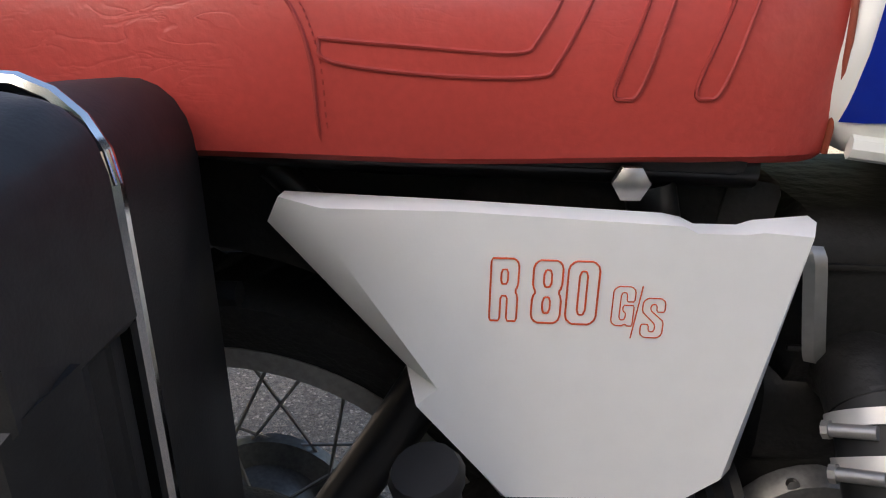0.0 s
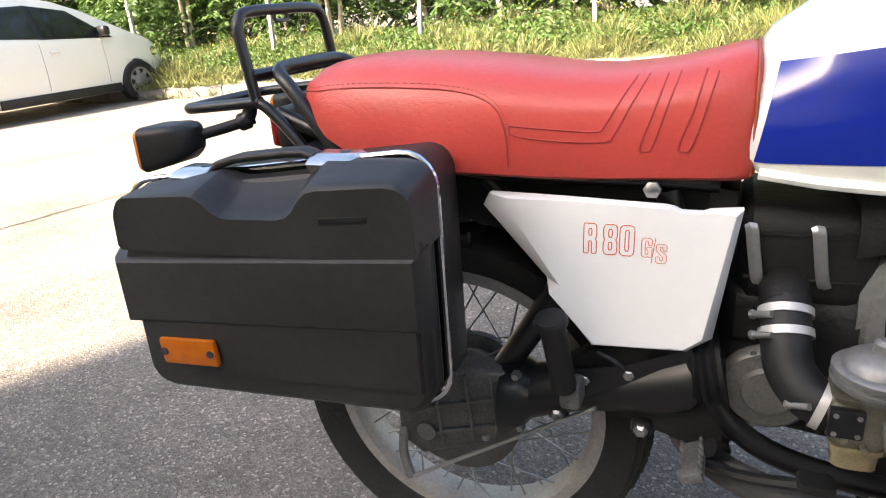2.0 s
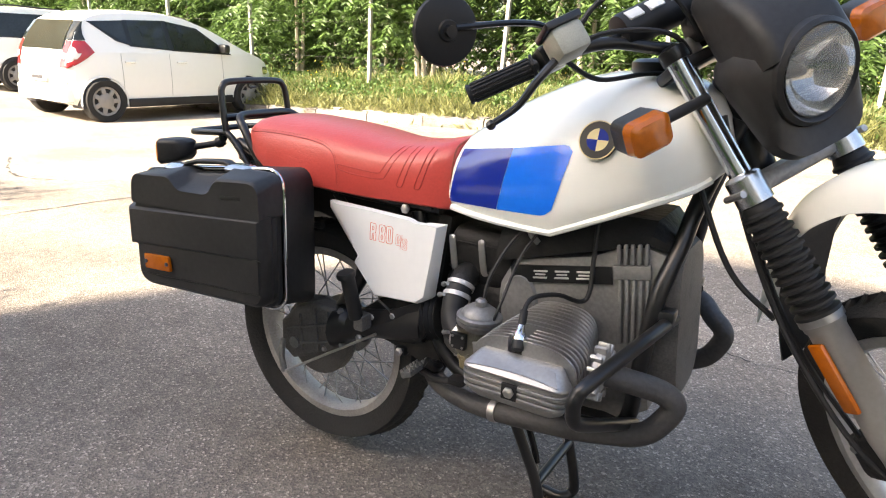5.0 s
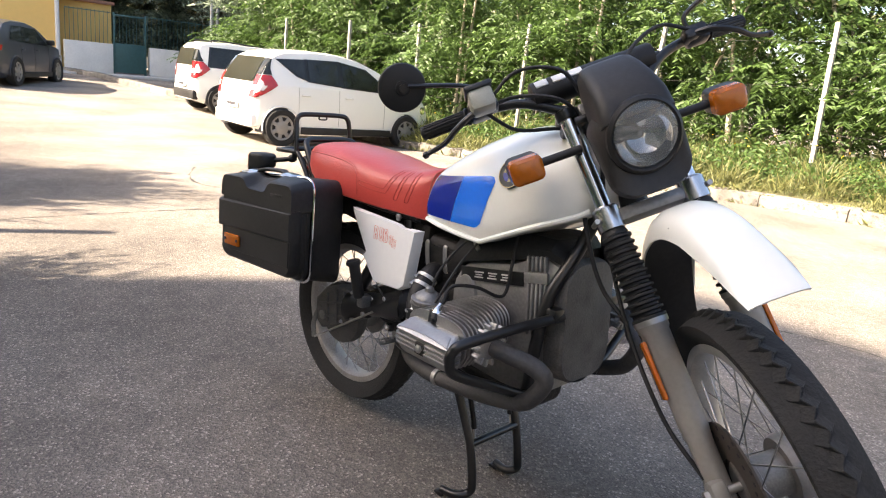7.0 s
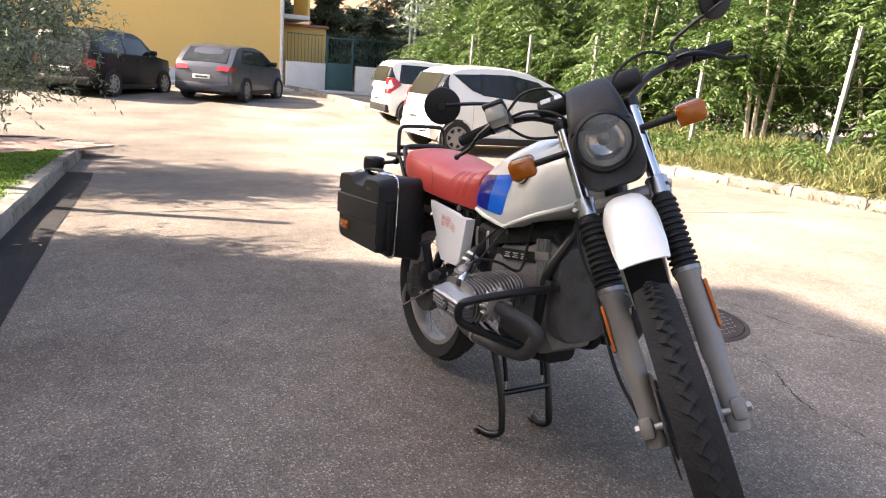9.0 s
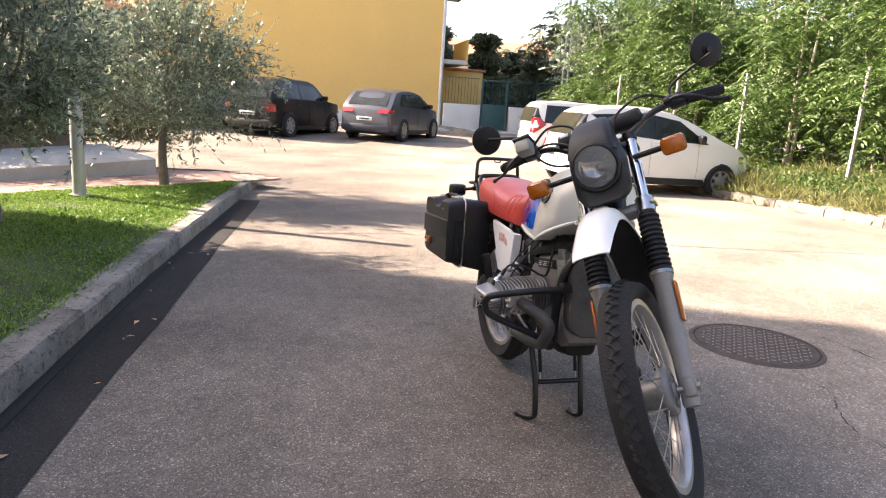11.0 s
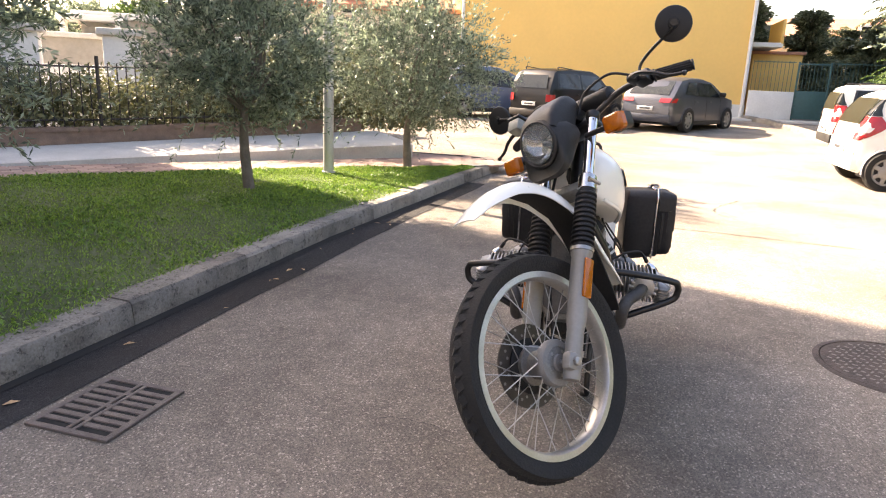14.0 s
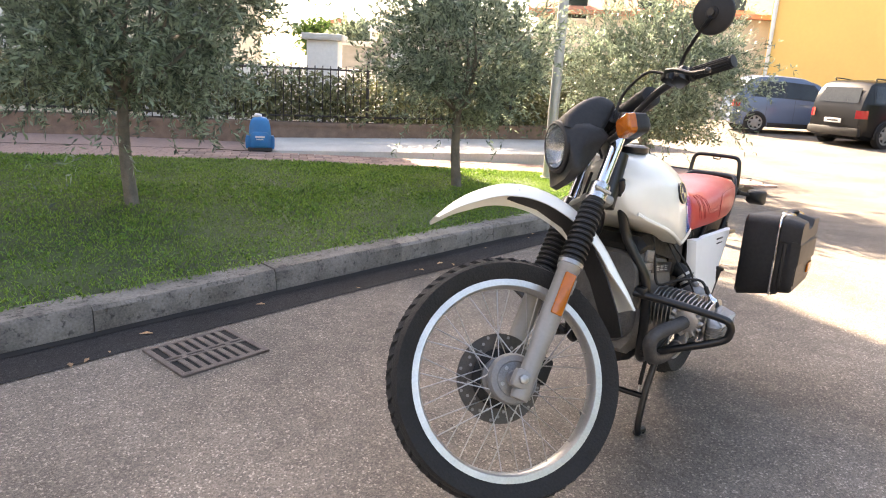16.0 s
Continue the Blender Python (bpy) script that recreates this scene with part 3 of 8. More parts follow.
# red pavers behind the lawn, the concrete ramp and the low brick wall
PAVE_S = [-9 + 0.5 * k for k in range(28)]
RAMP_S = [-1.6 + 0.3 * k for k in range(20)]
WALL_S = [-9 + 0.4 * k for k in range(33)]
strip("pavement_bed", [edge(s, 0.0) for s in PAVE_S], [edge(s, 1.35) for s in PAVE_S], 0.118, M_CONCRETE, "pale mortar bed of the paved footway", "pavement")
strip("pavement_edge", [edge(s, -0.07) for s in PAVE_S], [edge(s, 0.03) for s in PAVE_S], 0.150, M_CONCRETE, "pale concrete edging of the lawn", "edging")
def wall_top(s):
    return interp(s, (-3, 0, 4), (0.42, 0.51, 0.69))


loops = [[Vector((*edge(s, off), gz(edge(s, off)[0]) + base + rise * s)) for s in RAMP_S] for off, base, rise in ((1.35, 0.0, 0.0), (1.35, 0.205, 0.032), (1.38, 0.222, 0.032), (2.45, 0.30, 0.045), (2.45, 0.0, 0.0))]
bm = loft(loops, caps=False, closed_loop=False)
tagged(link_mesh("ramp", bm, M_CONCRETE), "pale concrete access ramp that rises along the wall", "ramp", kind="structure")
strip("wall_pavement", [edge(s, 1.33) for s in (-9, -6, -4, -2.5, -1.5)], [edge(s, 2.46) for s in (-9, -6, -4, -2.5, -1.5)], 0.140, M_BRICK, "red-brown paving at the foot of the garden wall", "pavement")
loops = [[Vector((*edge(s, off), gz(edge(s, off)[0]) + (wall_top(s) + dz if dz > -1 else 0.0))) for s in WALL_S] for off, dz in ((2.45, -2), (2.45, -0.05), (2.43, -0.05), (2.43, 0.0), (2.72, 0.0), (2.72, -2))]
bm = loft(loops, caps=False, closed_loop=False)
tagged(link_mesh("garden_wall", bm, M_BRICKWALL), "low red-brown brick garden wall under an iron fence", "wall", kind="structure")

# corner of the footway at the end of the lawn
bm = bmesh.new()
ring = [bm.verts.new((x, y, gz(x) + 0.122)) for x, y in [edge(4.1, -0.05), (-6.4, kerb_y(-6.4) - 0.16), (-7.3, kerb_y(-7.3) - 0.16), (-7.75, -2.12), (-8.02, -2.65), (-8.04, -5.0), (-7.6, -5.6), edge(4.1, 1.33)]]
low = [bm.verts.new(v.co - Vector((0, 0, 0.30))) for v in ring]
for a, b, c, d in zip(ring, ring[1:] + ring[:1], low[1:] + low[:1], low):
    bm.faces.new((a, b, c, d))
bm.faces.new(ring)
tagged(link_mesh("corner_pavement", bm, M_BRICK, False), "red-brown paved corner of the footway", "pavement", kind="structure")

# drain grate
def drain_grate():
    """A cast plate with two rows of slots and a broken slot along its middle."""
    th = thing("drain_grate", "rusty cast iron street drain grate set in asphalt", "drain grate", at=pose(1.40, -1.578, 0.0, 0, 0, -1.0))
    w, d, rows = 0.420, 0.362, 8
    # near-black plate stands in for the unlit depth; the ground has no hole
    part("drain_pit", box((w - 0.02, d - 0.02, 0.003), (0, 0, 0.0040)), M_PITSHADE, th, "black plate standing for the shaded pit under the bars")
    frame_bm = bmesh.new()
    for sg in (-1, 1):
        box((0.026, d, 0.012), (sg * (w / 2 - 0.013), 0, 0.0055), 0.002, bm=frame_bm)
        box((w - 0.050, 0.026, 0.012), (0, sg * (d / 2 - 0.013), 0.0055), 0.002, bm=frame_bm)
        box((w - 0.050, 0.016, 0.012), (0, sg * 0.014, 0.0055), 0.002, bm=frame_bm)
    for x in (-0.105, 0.0, 0.105):
        box((0.026, 0.014, 0.0115), (x, 0, 0.0055), 0.001, bm=frame_bm)
    part("grate_frame", frame_bm, M_GRATE, th)
    slat = None
    step = (w - 0.052) / rows
    for sg in (-1, 1):
        for k in range(rows - 1):
            if slat is None:
                slat = part("slat", box((step - 0.020, d / 2 - 0.046, 0.011), (0, 0, 0), 0.0025), M_GRATE, th)
                ob = slat
            else:
                ob = new("slat", slat.data)
                ob.parent = th
            ob.location = (-w / 2 + 0.026 + (k + 1) * step, sg * (d / 4 - 0.001), 0.0055)


drain_grate()


def manhole():
    th = thing("manhole_cover", "round brown cast iron manhole cover in the asphalt", "manhole cover", at=pose(-0.19, 1.58, 0.0, 0, 0, 12))
    part("rim", lathe([(0.338, 0.0), (0.338, 0.0055), (0.352, 0.0055), (0.366, 0.0015), (0.366, 0.0)], segs=56), M_LID, th)
    part("lid", lathe([(0.332, 0.0), (0.332, 0.0045), (0.0, 0.0055)], segs=56), M_LID, th)
    stud = None
    for i in range(-7, 8):
        for j in range(-7, 8):
            x, y = i * 0.040, j * 0.040
            if x * x + y * y < 0.30 ** 2:
                if stud is None:
                    stud = part("stud", box((0.024, 0.009, 0.003), (0, 0, 0), 0.001, segs=1), M_STUD, th)
                    ob = stud
                else:
                    ob = new("stud", stud.data)
                    ob.parent = th
                ob.location = (x, y, 0.0062)
                ob.rotation_euler = (0, 0, radians(45 if (i + j) % 2 else -45))


manhole()

# joints and cracks in the asphalt
def crack(points, width, seed):
    r = random.Random(seed)
    pts = curve_points([(x, y, 0) for x, y in points], 10)
    left, right = [], []
    for i, p in enumerate(pts):
        d = (pts[min(i + 1, len(pts) - 1)] - pts[max(i - 1, 0)]).normalized()
        j, w = r.uniform(-0.012, 0.012), width * max(0.15, r.uniform(-0.15, 1.2))
        left.append((p.x - d.y * (j - w / 2), p.y + d.x * (j - w / 2)))
        right.append((p.x - d.y * (j + w / 2), p.y + d.x * (j + w / 2)))
    strip("crack", left, right, 0.003, M_CRACK, "thin dark joint across the asphalt", "crack")


crack([(-3.10, -1.7), (-3.33, -0.6), (-3.38, 0.7), (-3.24, 1.9), (-3.12, 2.8), (-3.0, 3.9), (-2.95, 5.8)], 0.030, 1)
crack([(0.20, 1.53), (0.49, 1.52), (0.62, 1.43), (0.86, 1.33), (1.08, 1.34), (1.5, 1.22), (2.0, 1.15)], 0.009, 2)
crack([(-0.55, 2.02), (-0.22, 2.12), (0.11, 2.17), (0.28, 2.25), (0.47, 2.47), (0.76, 2.58), (1.3, 2.62), (2.4, 2.80)], 0.012, 3)
crack([(1.13, -0.70), (1.10, -0.51), (1.115, -0.36), (1.13, -0.26), (1.10, -0.10)], 0.006, 4)
crack([(-5.9, 1.6), (-5.2, 1.3), (-4.7, 1.2), (-4.3, 1.35)], 0.028, 5)

# kerb and verge on the far side
def far_kerb_y(x):
    return 7.05 + 0.13 * (x + 4)


fk = thing("far_kerb", "pale sunlit stone kerb of the overgrown verge", "kerb")
fk["kind"] = "structure"
for k in range(30):
    x = -26 + k * 1.0
    a, b = Vector((x, far_kerb_y(x), gz(x))), Vector((x + 0.985, far_kerb_y(x + 0.985), gz(x + 0.985)))
    bm = bmesh.new()
    jit = random.Random(200 + k)
    rows = []
    for i in range(4):
        c = a.lerp(b, i / 3)
        w = [jit.uniform(-0.012, 0.012) for _ in range(4)]
        rows.append([bm.verts.new(c + Vector((0, u, z))) for u, z in ((0, -0.05), (0.01 + w[0], 0.13 + w[1]), (0.04, 0.16 + w[2]), (0.2, 0.17 + w[3]), (0.21, -0.05))])
    for p, q in zip(rows, rows[1:]):
        for j in range(4):
            bm.faces.new((p[j], q[j], q[j + 1], p[j + 1]))
    bm.faces.new(rows[0])
    bm.faces.new(rows[-1])
    part("kerb_stone", bm, M_KERB, fk)

vx = [-18 + 1.0 * k for k in range(34)]
verge_z = lambda x, y: gz(x) + 0.13 + 0.16 * max(0, min(1.6, (y - far_kerb_y(x) - 0.2)))
bm = bmesh.new()
rows = [[bm.verts.new((x, far_kerb_y(x) + 0.18 + u, verge_z(x, far_kerb_y(x) + 0.18 + u) + noise.noise((x, u, 0)) * 0.05)) for u in (0, 0.5, 1.0, 1.6, 2.4, 6, 14)] for x in vx]
for a, b in zip(rows, rows[1:]):
    for j in range(6):
        bm.faces.new((a[j], a[j + 1], b[j + 1], b[j]))
tagged(link_mesh("verge", bm, M_DIRT), "overgrown earth verge behind the kerb", "verge", kind="structure")
grass("verge_grass", 76000, (-16, 4), lambda x: (far_kerb_y(x) + 0.24, far_kerb_y(x) + 2.9), verge_z, 0.40, 0.011, M_WEED, "tall wild grass and weeds on the verge", 0.55, patchy=1.1)
grass("verge_weeds", 72000, (-16, 4), lambda x: (far_kerb_y(x) + 0.5, far_kerb_y(x) + 2.9), lambda x, y: verge_z(x, y) + 0.26 * rng.random(), 0.10, 0.034, M_FROND, "leafy green weeds on the verge", 1.0, patchy=0.9)
grass("verge_flowers", 130, (-15, 3), lambda x: (far_kerb_y(x) + 0.4, far_kerb_y(x) + 2.4), lambda x, y: verge_z(x, y) + 0.3 + 0.25 * rng.random(), 0.028, 0.028, M_YELLOW_FLOWER, "small yellow wild flowers on the verge", 1.0)

grass("kerb_weeds", 5200, (-14, 3), lambda x: (far_kerb_y(x) - 0.03, far_kerb_y(x) + 0.22), lambda x, y: gz(x) + (0.0 if y < far_kerb_y(x) else 0.15), 0.13, 0.02, M_WEED, "small weeds growing along the verge kerb", 0.9, patchy=2.2)

# fence posts of the verge and wire
post = None
for k, (x, lean) in enumerate(((-14.5, 1), (-12.0, 0), (-9.75, -1), (-7.05, 1), (-4.55, 3), (-2.0, -2), (0.6, 1), (3.2, 0))):
    y = far_kerb_y(x) + 1.35
    m = pose(x, y, verge_z(x, y) - 0.1, 0, lean, 0)
    if post is None:
        post = thing("fence_post", "pale concrete fence post with a slant", "fence post", "posts of the verge fence", at=m)
        bm = box((0.062, 0.062, 2.2), (0, 0, 1.1), 0.012)
        part("shaft", bm, M_POST, post)
        for z in (0.6, 1.2, 1.8):
            part("wire_staple", box((0.09, 0.012, 0.012), (0, -0.04, z)), M_GALV, post)
    else:
        copy_thing(post, m)
for z in (0.75, 1.35, 1.95):
    wire = link_mesh("fence_wire", tube([(x, far_kerb_y(x) + 1.30, verge_z(x, far_kerb_y(x) + 1.3) - 0.1 + z) for x in (-14.5, -12, -7, -2, 3.2)], 0.0013, 5, 4), M_IRON)
    tagged(wire, "thin grey wire strung between fence posts", "wire", "wires of the verge fence")

# buildings
def ochre_building():
    th = thing("apartment_building", "ochre yellow plastered apartment block with a blank gable", "building")
    x0, y0, y1 = -26.4, -7.5, 4.3
    part("wall", box((12, y1 - y0, 13), (x0 - 6, (y0 + y1) / 2, 6.5)), M_OCHRE, th)
    part("plinth", box((0.06, y1 - y0 + 0.02, 0.55), (x0 + 0.03, (y0 + y1) / 2, 0.375)), M_WHITEWALL, th, "pale grey plinth")
    part("roof", box((12.8, y1 - y0 + 0.8, 0.35), (x0 - 6, (y0 + y1) / 2, 13.17), 0.03), M_ROOF, th)
    for y in (y1 - 0.10, y0 + 0.14):
        part("downpipe", rod((x0 + 0.09, y, 0.1), (x0 + 0.09, y, 13), 0.07), M_PIPE, th, "pale downpipe")
        part("corner_strip", box((0.05, 0.14, 13), (x0 + 0.02, y + (0.02 if y > 0 else -0.02), 6.5)), M_WHITEWALL, th)
    for z in (3.0, 6.0, 9.0):
        bal = part("balcony", box((3.0, 1.2, 0.18), (x0 - 2.2, y1 + 0.6, z), 0.02), M_WHITEWALL, th)
        part("parapet", box((3.0, 0.1, 0.95), (x0 - 2.2, y1 + 1.15, z + 0.5), 0.02), M_OCHRE, bal)


ochre_building()


def street_wall():
    w = tagged(link_mesh("street_wall", box((0.25, 1.6, 1.25), (-26.1, 5.15, 0.6), 0.015), M_WHITEWALL), "low white plastered street wall beside the gate", "wall", kind="structure")
    w = tagged(link_mesh("street_wall", box((0.25, 9.0, 1.25), (-26.1, 11.75, 0.6), 0.015), M_WHITEWALL), "low white plastered street wall beside the gate", "wall", kind="structure")
    w = tagged(link_mesh("far_pavement", box((1.6, 24, 0.16), (-25.3, 3.5, 0.09), 0.02), M_CONCRETE), "pale footway along the buildings", "pavement", kind="structure")
    g = thing("garden_gate", "dark green iron garden gate with a sheet lower half", "gate", at=pose(-26.05, 6.55, 0.15))
    fr = bmesh.new()
    for y in (-0.55, 0.55):
        box((0.07, 0.07, 2.2), (0, y, 1.1), 0.008, bm=fr)
    box((0.05, 1.1, 0.06), (0, 0, 2.12), 0.006, bm=fr)
    part("gate_frame", fr, M_GREENIRON, g)
    part("sheet", box((0.03, 1.04, 1.05), (0, 0, 0.6), 0.004), M_GREENIRON, g)
    for k in range(9):
        part("bar", rod((0, -0.48 + 0.12 * k, 1.1), (0, -0.48 + 0.12 * k, 2.1), 0.011, segs=6), M_GREENIRON, g)
    f = thing("garden_fence", "dark green iron railing on a white wall", "fence", at=pose(-26.1, 0, 1.22))
    for k in range(66):
        y = 4.4 + 0.14 * k
        if not 5.9 < y < 7.2:
            part("bar", rod((0, y, 0), (0, y, 1.15), 0.011, segs=5), M_GREENIRON, f)
    part("rail", box((0.03, 1.5, 0.03), (0, 5.15, 1.1)), M_GREENIRON, f)
    part("rail", box((0.03, 6.4, 0.03), (0, 10.45, 1.1)), M_GREENIRON, f)
    h = thing("garden_house", "small ochre garden house with a tiled coping", "outbuilding", at=pose(-29.5, 5.6, 0.1))
    part("wall", box((2.0, 1.9, 2.6), (0, 0, 1.3), 0.01), M_OCHRE, h)
    part("coping", box((2.2, 2.1, 0.12), (0, 0, 2.66), 0.02), M_ROOF, h)
    lamp = thing("street_lamp", "grey steel street lamp mast", "street lamp", at=pose(-23.6, 8.9, 0.0))
    part("mast", rod((0, 0, 0), (0, 0, 8.5), 0.075, 0.05), M_GALV, lamp)
    part("foot", rod((0, 0, 0), (0, 0, 1.0), 0.1), M_GALV, lamp)


street_wall()


def shade_building():
    """The tall house beside the street whose shadow lies over the motorcycle."""
    th = thing("tall_house", "tall beige residential house beyond the olive trees", "building")
    part("wall", box((21.0, 8, 12.45), (3.3, -17.5, 6.22)), M_BEIGE, th)
    part("roof", box((21.1, 8.1, 0.3), (3.3, -17.5, 12.6), 0.03), M_ROOF, th)
    for z in (1.2, 4.2, 7.2):
        for x in (-5.2, -2.2, 1.4, 5.9, 9.8):
            w = part("window", box((1.2, 0.08, 1.5), (x, -13.48, z + 0.8), 0.01), M_PIPE, th)
            part("pane", box((1.04, 0.03, 1.34), (x, -13.43, z + 0.8), 0.004), M_CARGLASS, w)


shade_building()


def row_house(x, y, rot, w, h, depth, wall, seed):
    th = thing("row_house", "pale two-storey house with a tiled roof, far behind the trees", "house", "far row houses", at=pose(x, y, 0, 0, 0, rot))
    part("wall", box((w, depth, h), (0, 0, h / 2)), wall, th)
    outline = [(-depth / 2 - 0.5, h), (depth / 2 + 0.5, h), (depth / 2 + 0.5, h + 0.18), (0, h + 1.7), (-depth / 2 - 0.5, h + 0.18)]
    part("roof", prism(outline, w + 0.8, lambda u, v, d: (d - w / 2 - 0.4, u, v)), M_ROOF, th, smooth=False)
    n = max(2, int(w / 2.6))
    for z in (0.9, 3.7):
        for k in range(n):
            xx = -w / 2 + (k + 0.5) * w / n
            for side in (-1, 1):
                win = part("window", box((1.15, 0.12, 1.5), (xx, side * (depth / 2 + 0.02), z + 0.75), 0.01), M_PIPE, th)
                part("pane", box((0.98, 0.06, 1.32), (xx, side * (depth / 2 + 0.06), z + 0.75)), M_CARGLASS, win)
    part("chimney", box((0.5, 0.5, 1.4), (w * 0.2, 0.8, h + 1.6), 0.02), wall, th)


row_house(-28.4, -13.4, 115, 9.5, 3.95, 6.0, M_BEIGE, 1)
row_house(-62.0, -74.0, 48, 8, 5.6, 8, M_BEIGE, 2)
row_house(-48, 12, 85, 22, 4.2, 8, M_BEIGE, 4)

# gate pillars and walls beyond the hedge
for x, y, w, h in ((-6.05, -9.75, 0.62, 1.62), (-7.25, -8.75, 0.95, 1.62), (-9.1, -7.6, 0.95, 1.62)):
    th = thing("gate_pillar", "white plastered gate pillar with a flat cap", "pillar", "gate pillars beyond the hedge", at=pose(x, y, 0.1, 0, 0, 41))
    part("shaft", box((w, 0.6, h), (0, 0, h / 2), 0.02), M_WHITEWALL, th)
    part("cap", box((w + 0.18, 0.78, 0.12), (0, 0, h + 0.06), 0.02), M_CONCRETE, th)


def flat_house():
    """A low house with a flat white roof edge, and an open porch beside it."""
    th = thing("flat_roofed_house", "low pinkish house with a white flat roof edge", "house", at=pose(-14.6, -13.2, 0.0, 0, 0, 131))
    part("wall", box((4.6, 4.0, 2.35), (0, 0, 1.18)), M_FRONT, th)
    part("roof_edge", box((5.0, 4.4, 0.16), (0, 0, 2.43), 0.02), M_WHITEWALL, th)
    for x in (-1.3, 0.6):
        win = part("window", box((0.9, 0.10, 1.0), (x, 2.01, 1.35), 0.01), M_PIPE, th)
        part("pane", box((0.76, 0.05, 0.86), (x, 2.05, 1.35)), M_CARGLASS, win)
    ph = thing("porch", "small white porch roof on slim posts", "porch", at=pose(-11.9, -13.6, 0.0, 0, 0, 131))
    part("roof", box((1.5, 1.5, 0.14), (0, 0, 2.33), 0.02), M_WHITEWALL, ph)
    for u in (-0.62, 0.62):
        for v in (-0.62, 0.62):
            part("post", box((0.12, 0.12, 2.26), (u, v, 1.13), 0.01), M_WHITEWALL, ph)


flat_house()
gh = thing("garden_shed", "low grey-beige garden building behind the gate pillars", "outbuilding", at=pose(-10.9, -13.0, 0.0, 0, 0, 138))
part("wall", box((2.6, 2.2, 1.78), (0, 0, 0.89)), M_FRONT, gh)
part("roof_slab", box((2.8, 2.4, 0.12), (0, 0, 1.84), 0.02), M_CONCRETE, gh)
win = part("window", box((0.9, 0.08, 0.6), (0.1, 1.11, 1.25), 0.01), M_PIPE, gh)
part("pane", box((0.8, 0.04, 0.5), (0.1, 1.14, 1.25)), M_CARGLASS, win)
x, y = edge(0.5, 7.6)
tagged(link_mesh("courtyard_wall", box((13, 0.25, 1.2), (x, y, 0.6), 0.01, (0, 0, 138.5)), M_WHITEWALL), "white courtyard wall beyond the hedge", "wall", kind="structure")

# iron fence and hedge on the garden wall
fence = thing("iron_fence", "dark iron railing on the low brick wall", "fence")
bar = None
for k in range(62):
    at_s = -4.9 + 0.115 * k
    x, y = edge(at_s, 2.58)
    if bar is None:
        bar = part("bar", rod((0, 0, 0), (0, 0, 0.84), 0.0085, segs=6), M_IRON, fence)
        ob = bar
    else:
        ob = new("bar", bar.data)
        ob.parent = fence
    ob.location = (x, y, gz(x) + wall_top(at_s) - 0.01)
for z in (0.09, 0.78):
    part("rail", tube([(*edge(q, 2.58), gz(edge(q, 2.58)[0]) + wall_top(q) + z) for q in (-4.9, -3, -1, 0, 2.1)], 0.014, 6), M_IRON, fence)
for q in (-4.9, -2.55, -0.2, 2.1):
    x, y = edge(q, 2.58)
    part("post", rod((x, y, gz(x) + wall_top(q) - 0.01), (x, y, gz(x) + wall_top(q) + 0.92), 0.024, segs=8), M_IRON, fence)

# blue backpack standing on the footway
def backpack():
    x, y = -2.43, -6.70
    th = thing("backpack", "bright blue school backpack with black base standing on the footway", "backpack", at=pose(x, y, gz(x) + 0.141, 0, 0, 145) @ Matrix.Diagonal((1.0, 1.0, 1.05, 1)))
    body = [[(u, v * 0.5 + 0.02, z) for u, v in rounded(w, d, min(w, d) * 0.42, 6)] for z, w, d in ((0.03, 0.27, 0.40), (0.06, 0.29, 0.44), (0.18, 0.29, 0.44), (0.30, 0.27, 0.40), (0.37, 0.24, 0.34), (0.41, 0.18, 0.24), (0.425, 0.10, 0.12))]
    part("body", loft(body), M_BLUEPLASTIC, th)
    part("front_pocket", loft([[(u, -0.10 + d, 0.15 + v) for u, v in rounded(w, h, 0.05, 5)] for d, w, h in ((0.0, 0.23, 0.19), (-0.035, 0.23, 0.19), (-0.048, 0.20, 0.16))]), M_BLUEPLASTIC, th)
    for sg in (-1, 1):
        part("side_pocket", loft([[(sg * (0.155 + 0.0) + u, 0.02 + v, z) for u, v in rounded(w, d, 0.02, 4)] for z, w, d in ((0.03, 0.05, 0.12), (0.06, 0.065, 0.15), (0.15, 0.065, 0.15), (0.19, 0.045, 0.12))]), M_BLUEPLASTIC, th)
        part("strap", tube([(sg * 0.07, 0.12, 0.38), (sg * 0.10, 0.16, 0.28), (sg * 0.11, 0.14, 0.08)], 0.018, 8), M_INK, th)
    part("base", loft([[(u, v * 0.5 + 0.02, z) for u, v in rounded(w, d, 0.08, 5)] for z, w, d in ((0.0, 0.30, 0.42), (0.01, 0.32, 0.48), (0.045, 0.31, 0.47))]), M_INK, th)
    part("printed_bar", box((0.12, 0.004, 0.022), (0, -0.150, 0.185), 0.001), M_PLATE, th, "plain white bar of print")
    part("printed_bar", box((0.09, 0.004, 0.010), (0, -0.150, 0.155), 0.001), M_PLATE, th)
    part("grab_loop", tube([(-0.04, 0.04, 0.41), (-0.03, 0.05, 0.455), (0.03, 0.05, 0.455), (0.04, 0.04, 0.41)], 0.010, 8), M_INK, th)
    part("folded_flap", box((0.10, 0.08, 0.05), (-0.02, 0.03, 0.435), 0.02, (10, 8, 0)), M_PLATE, th)


backpack()

# unseen plain wall added behind the camera, to dim reflections and close the street
def closing_wall(name, at, length, height):
    bm = box((0.4, length, height), (0, 0, height / 2), 0.02)
    ob = link_mesh(name, moved(bm, at), M_FRONT)
    return tagged(ob, "plain grey-brown wall added out of view behind the street", "wall", kind="structure")


closing_wall("house_front", pose(19.0, 0.0, -0.1, 0, 0, 0), 34.0, 8.0)

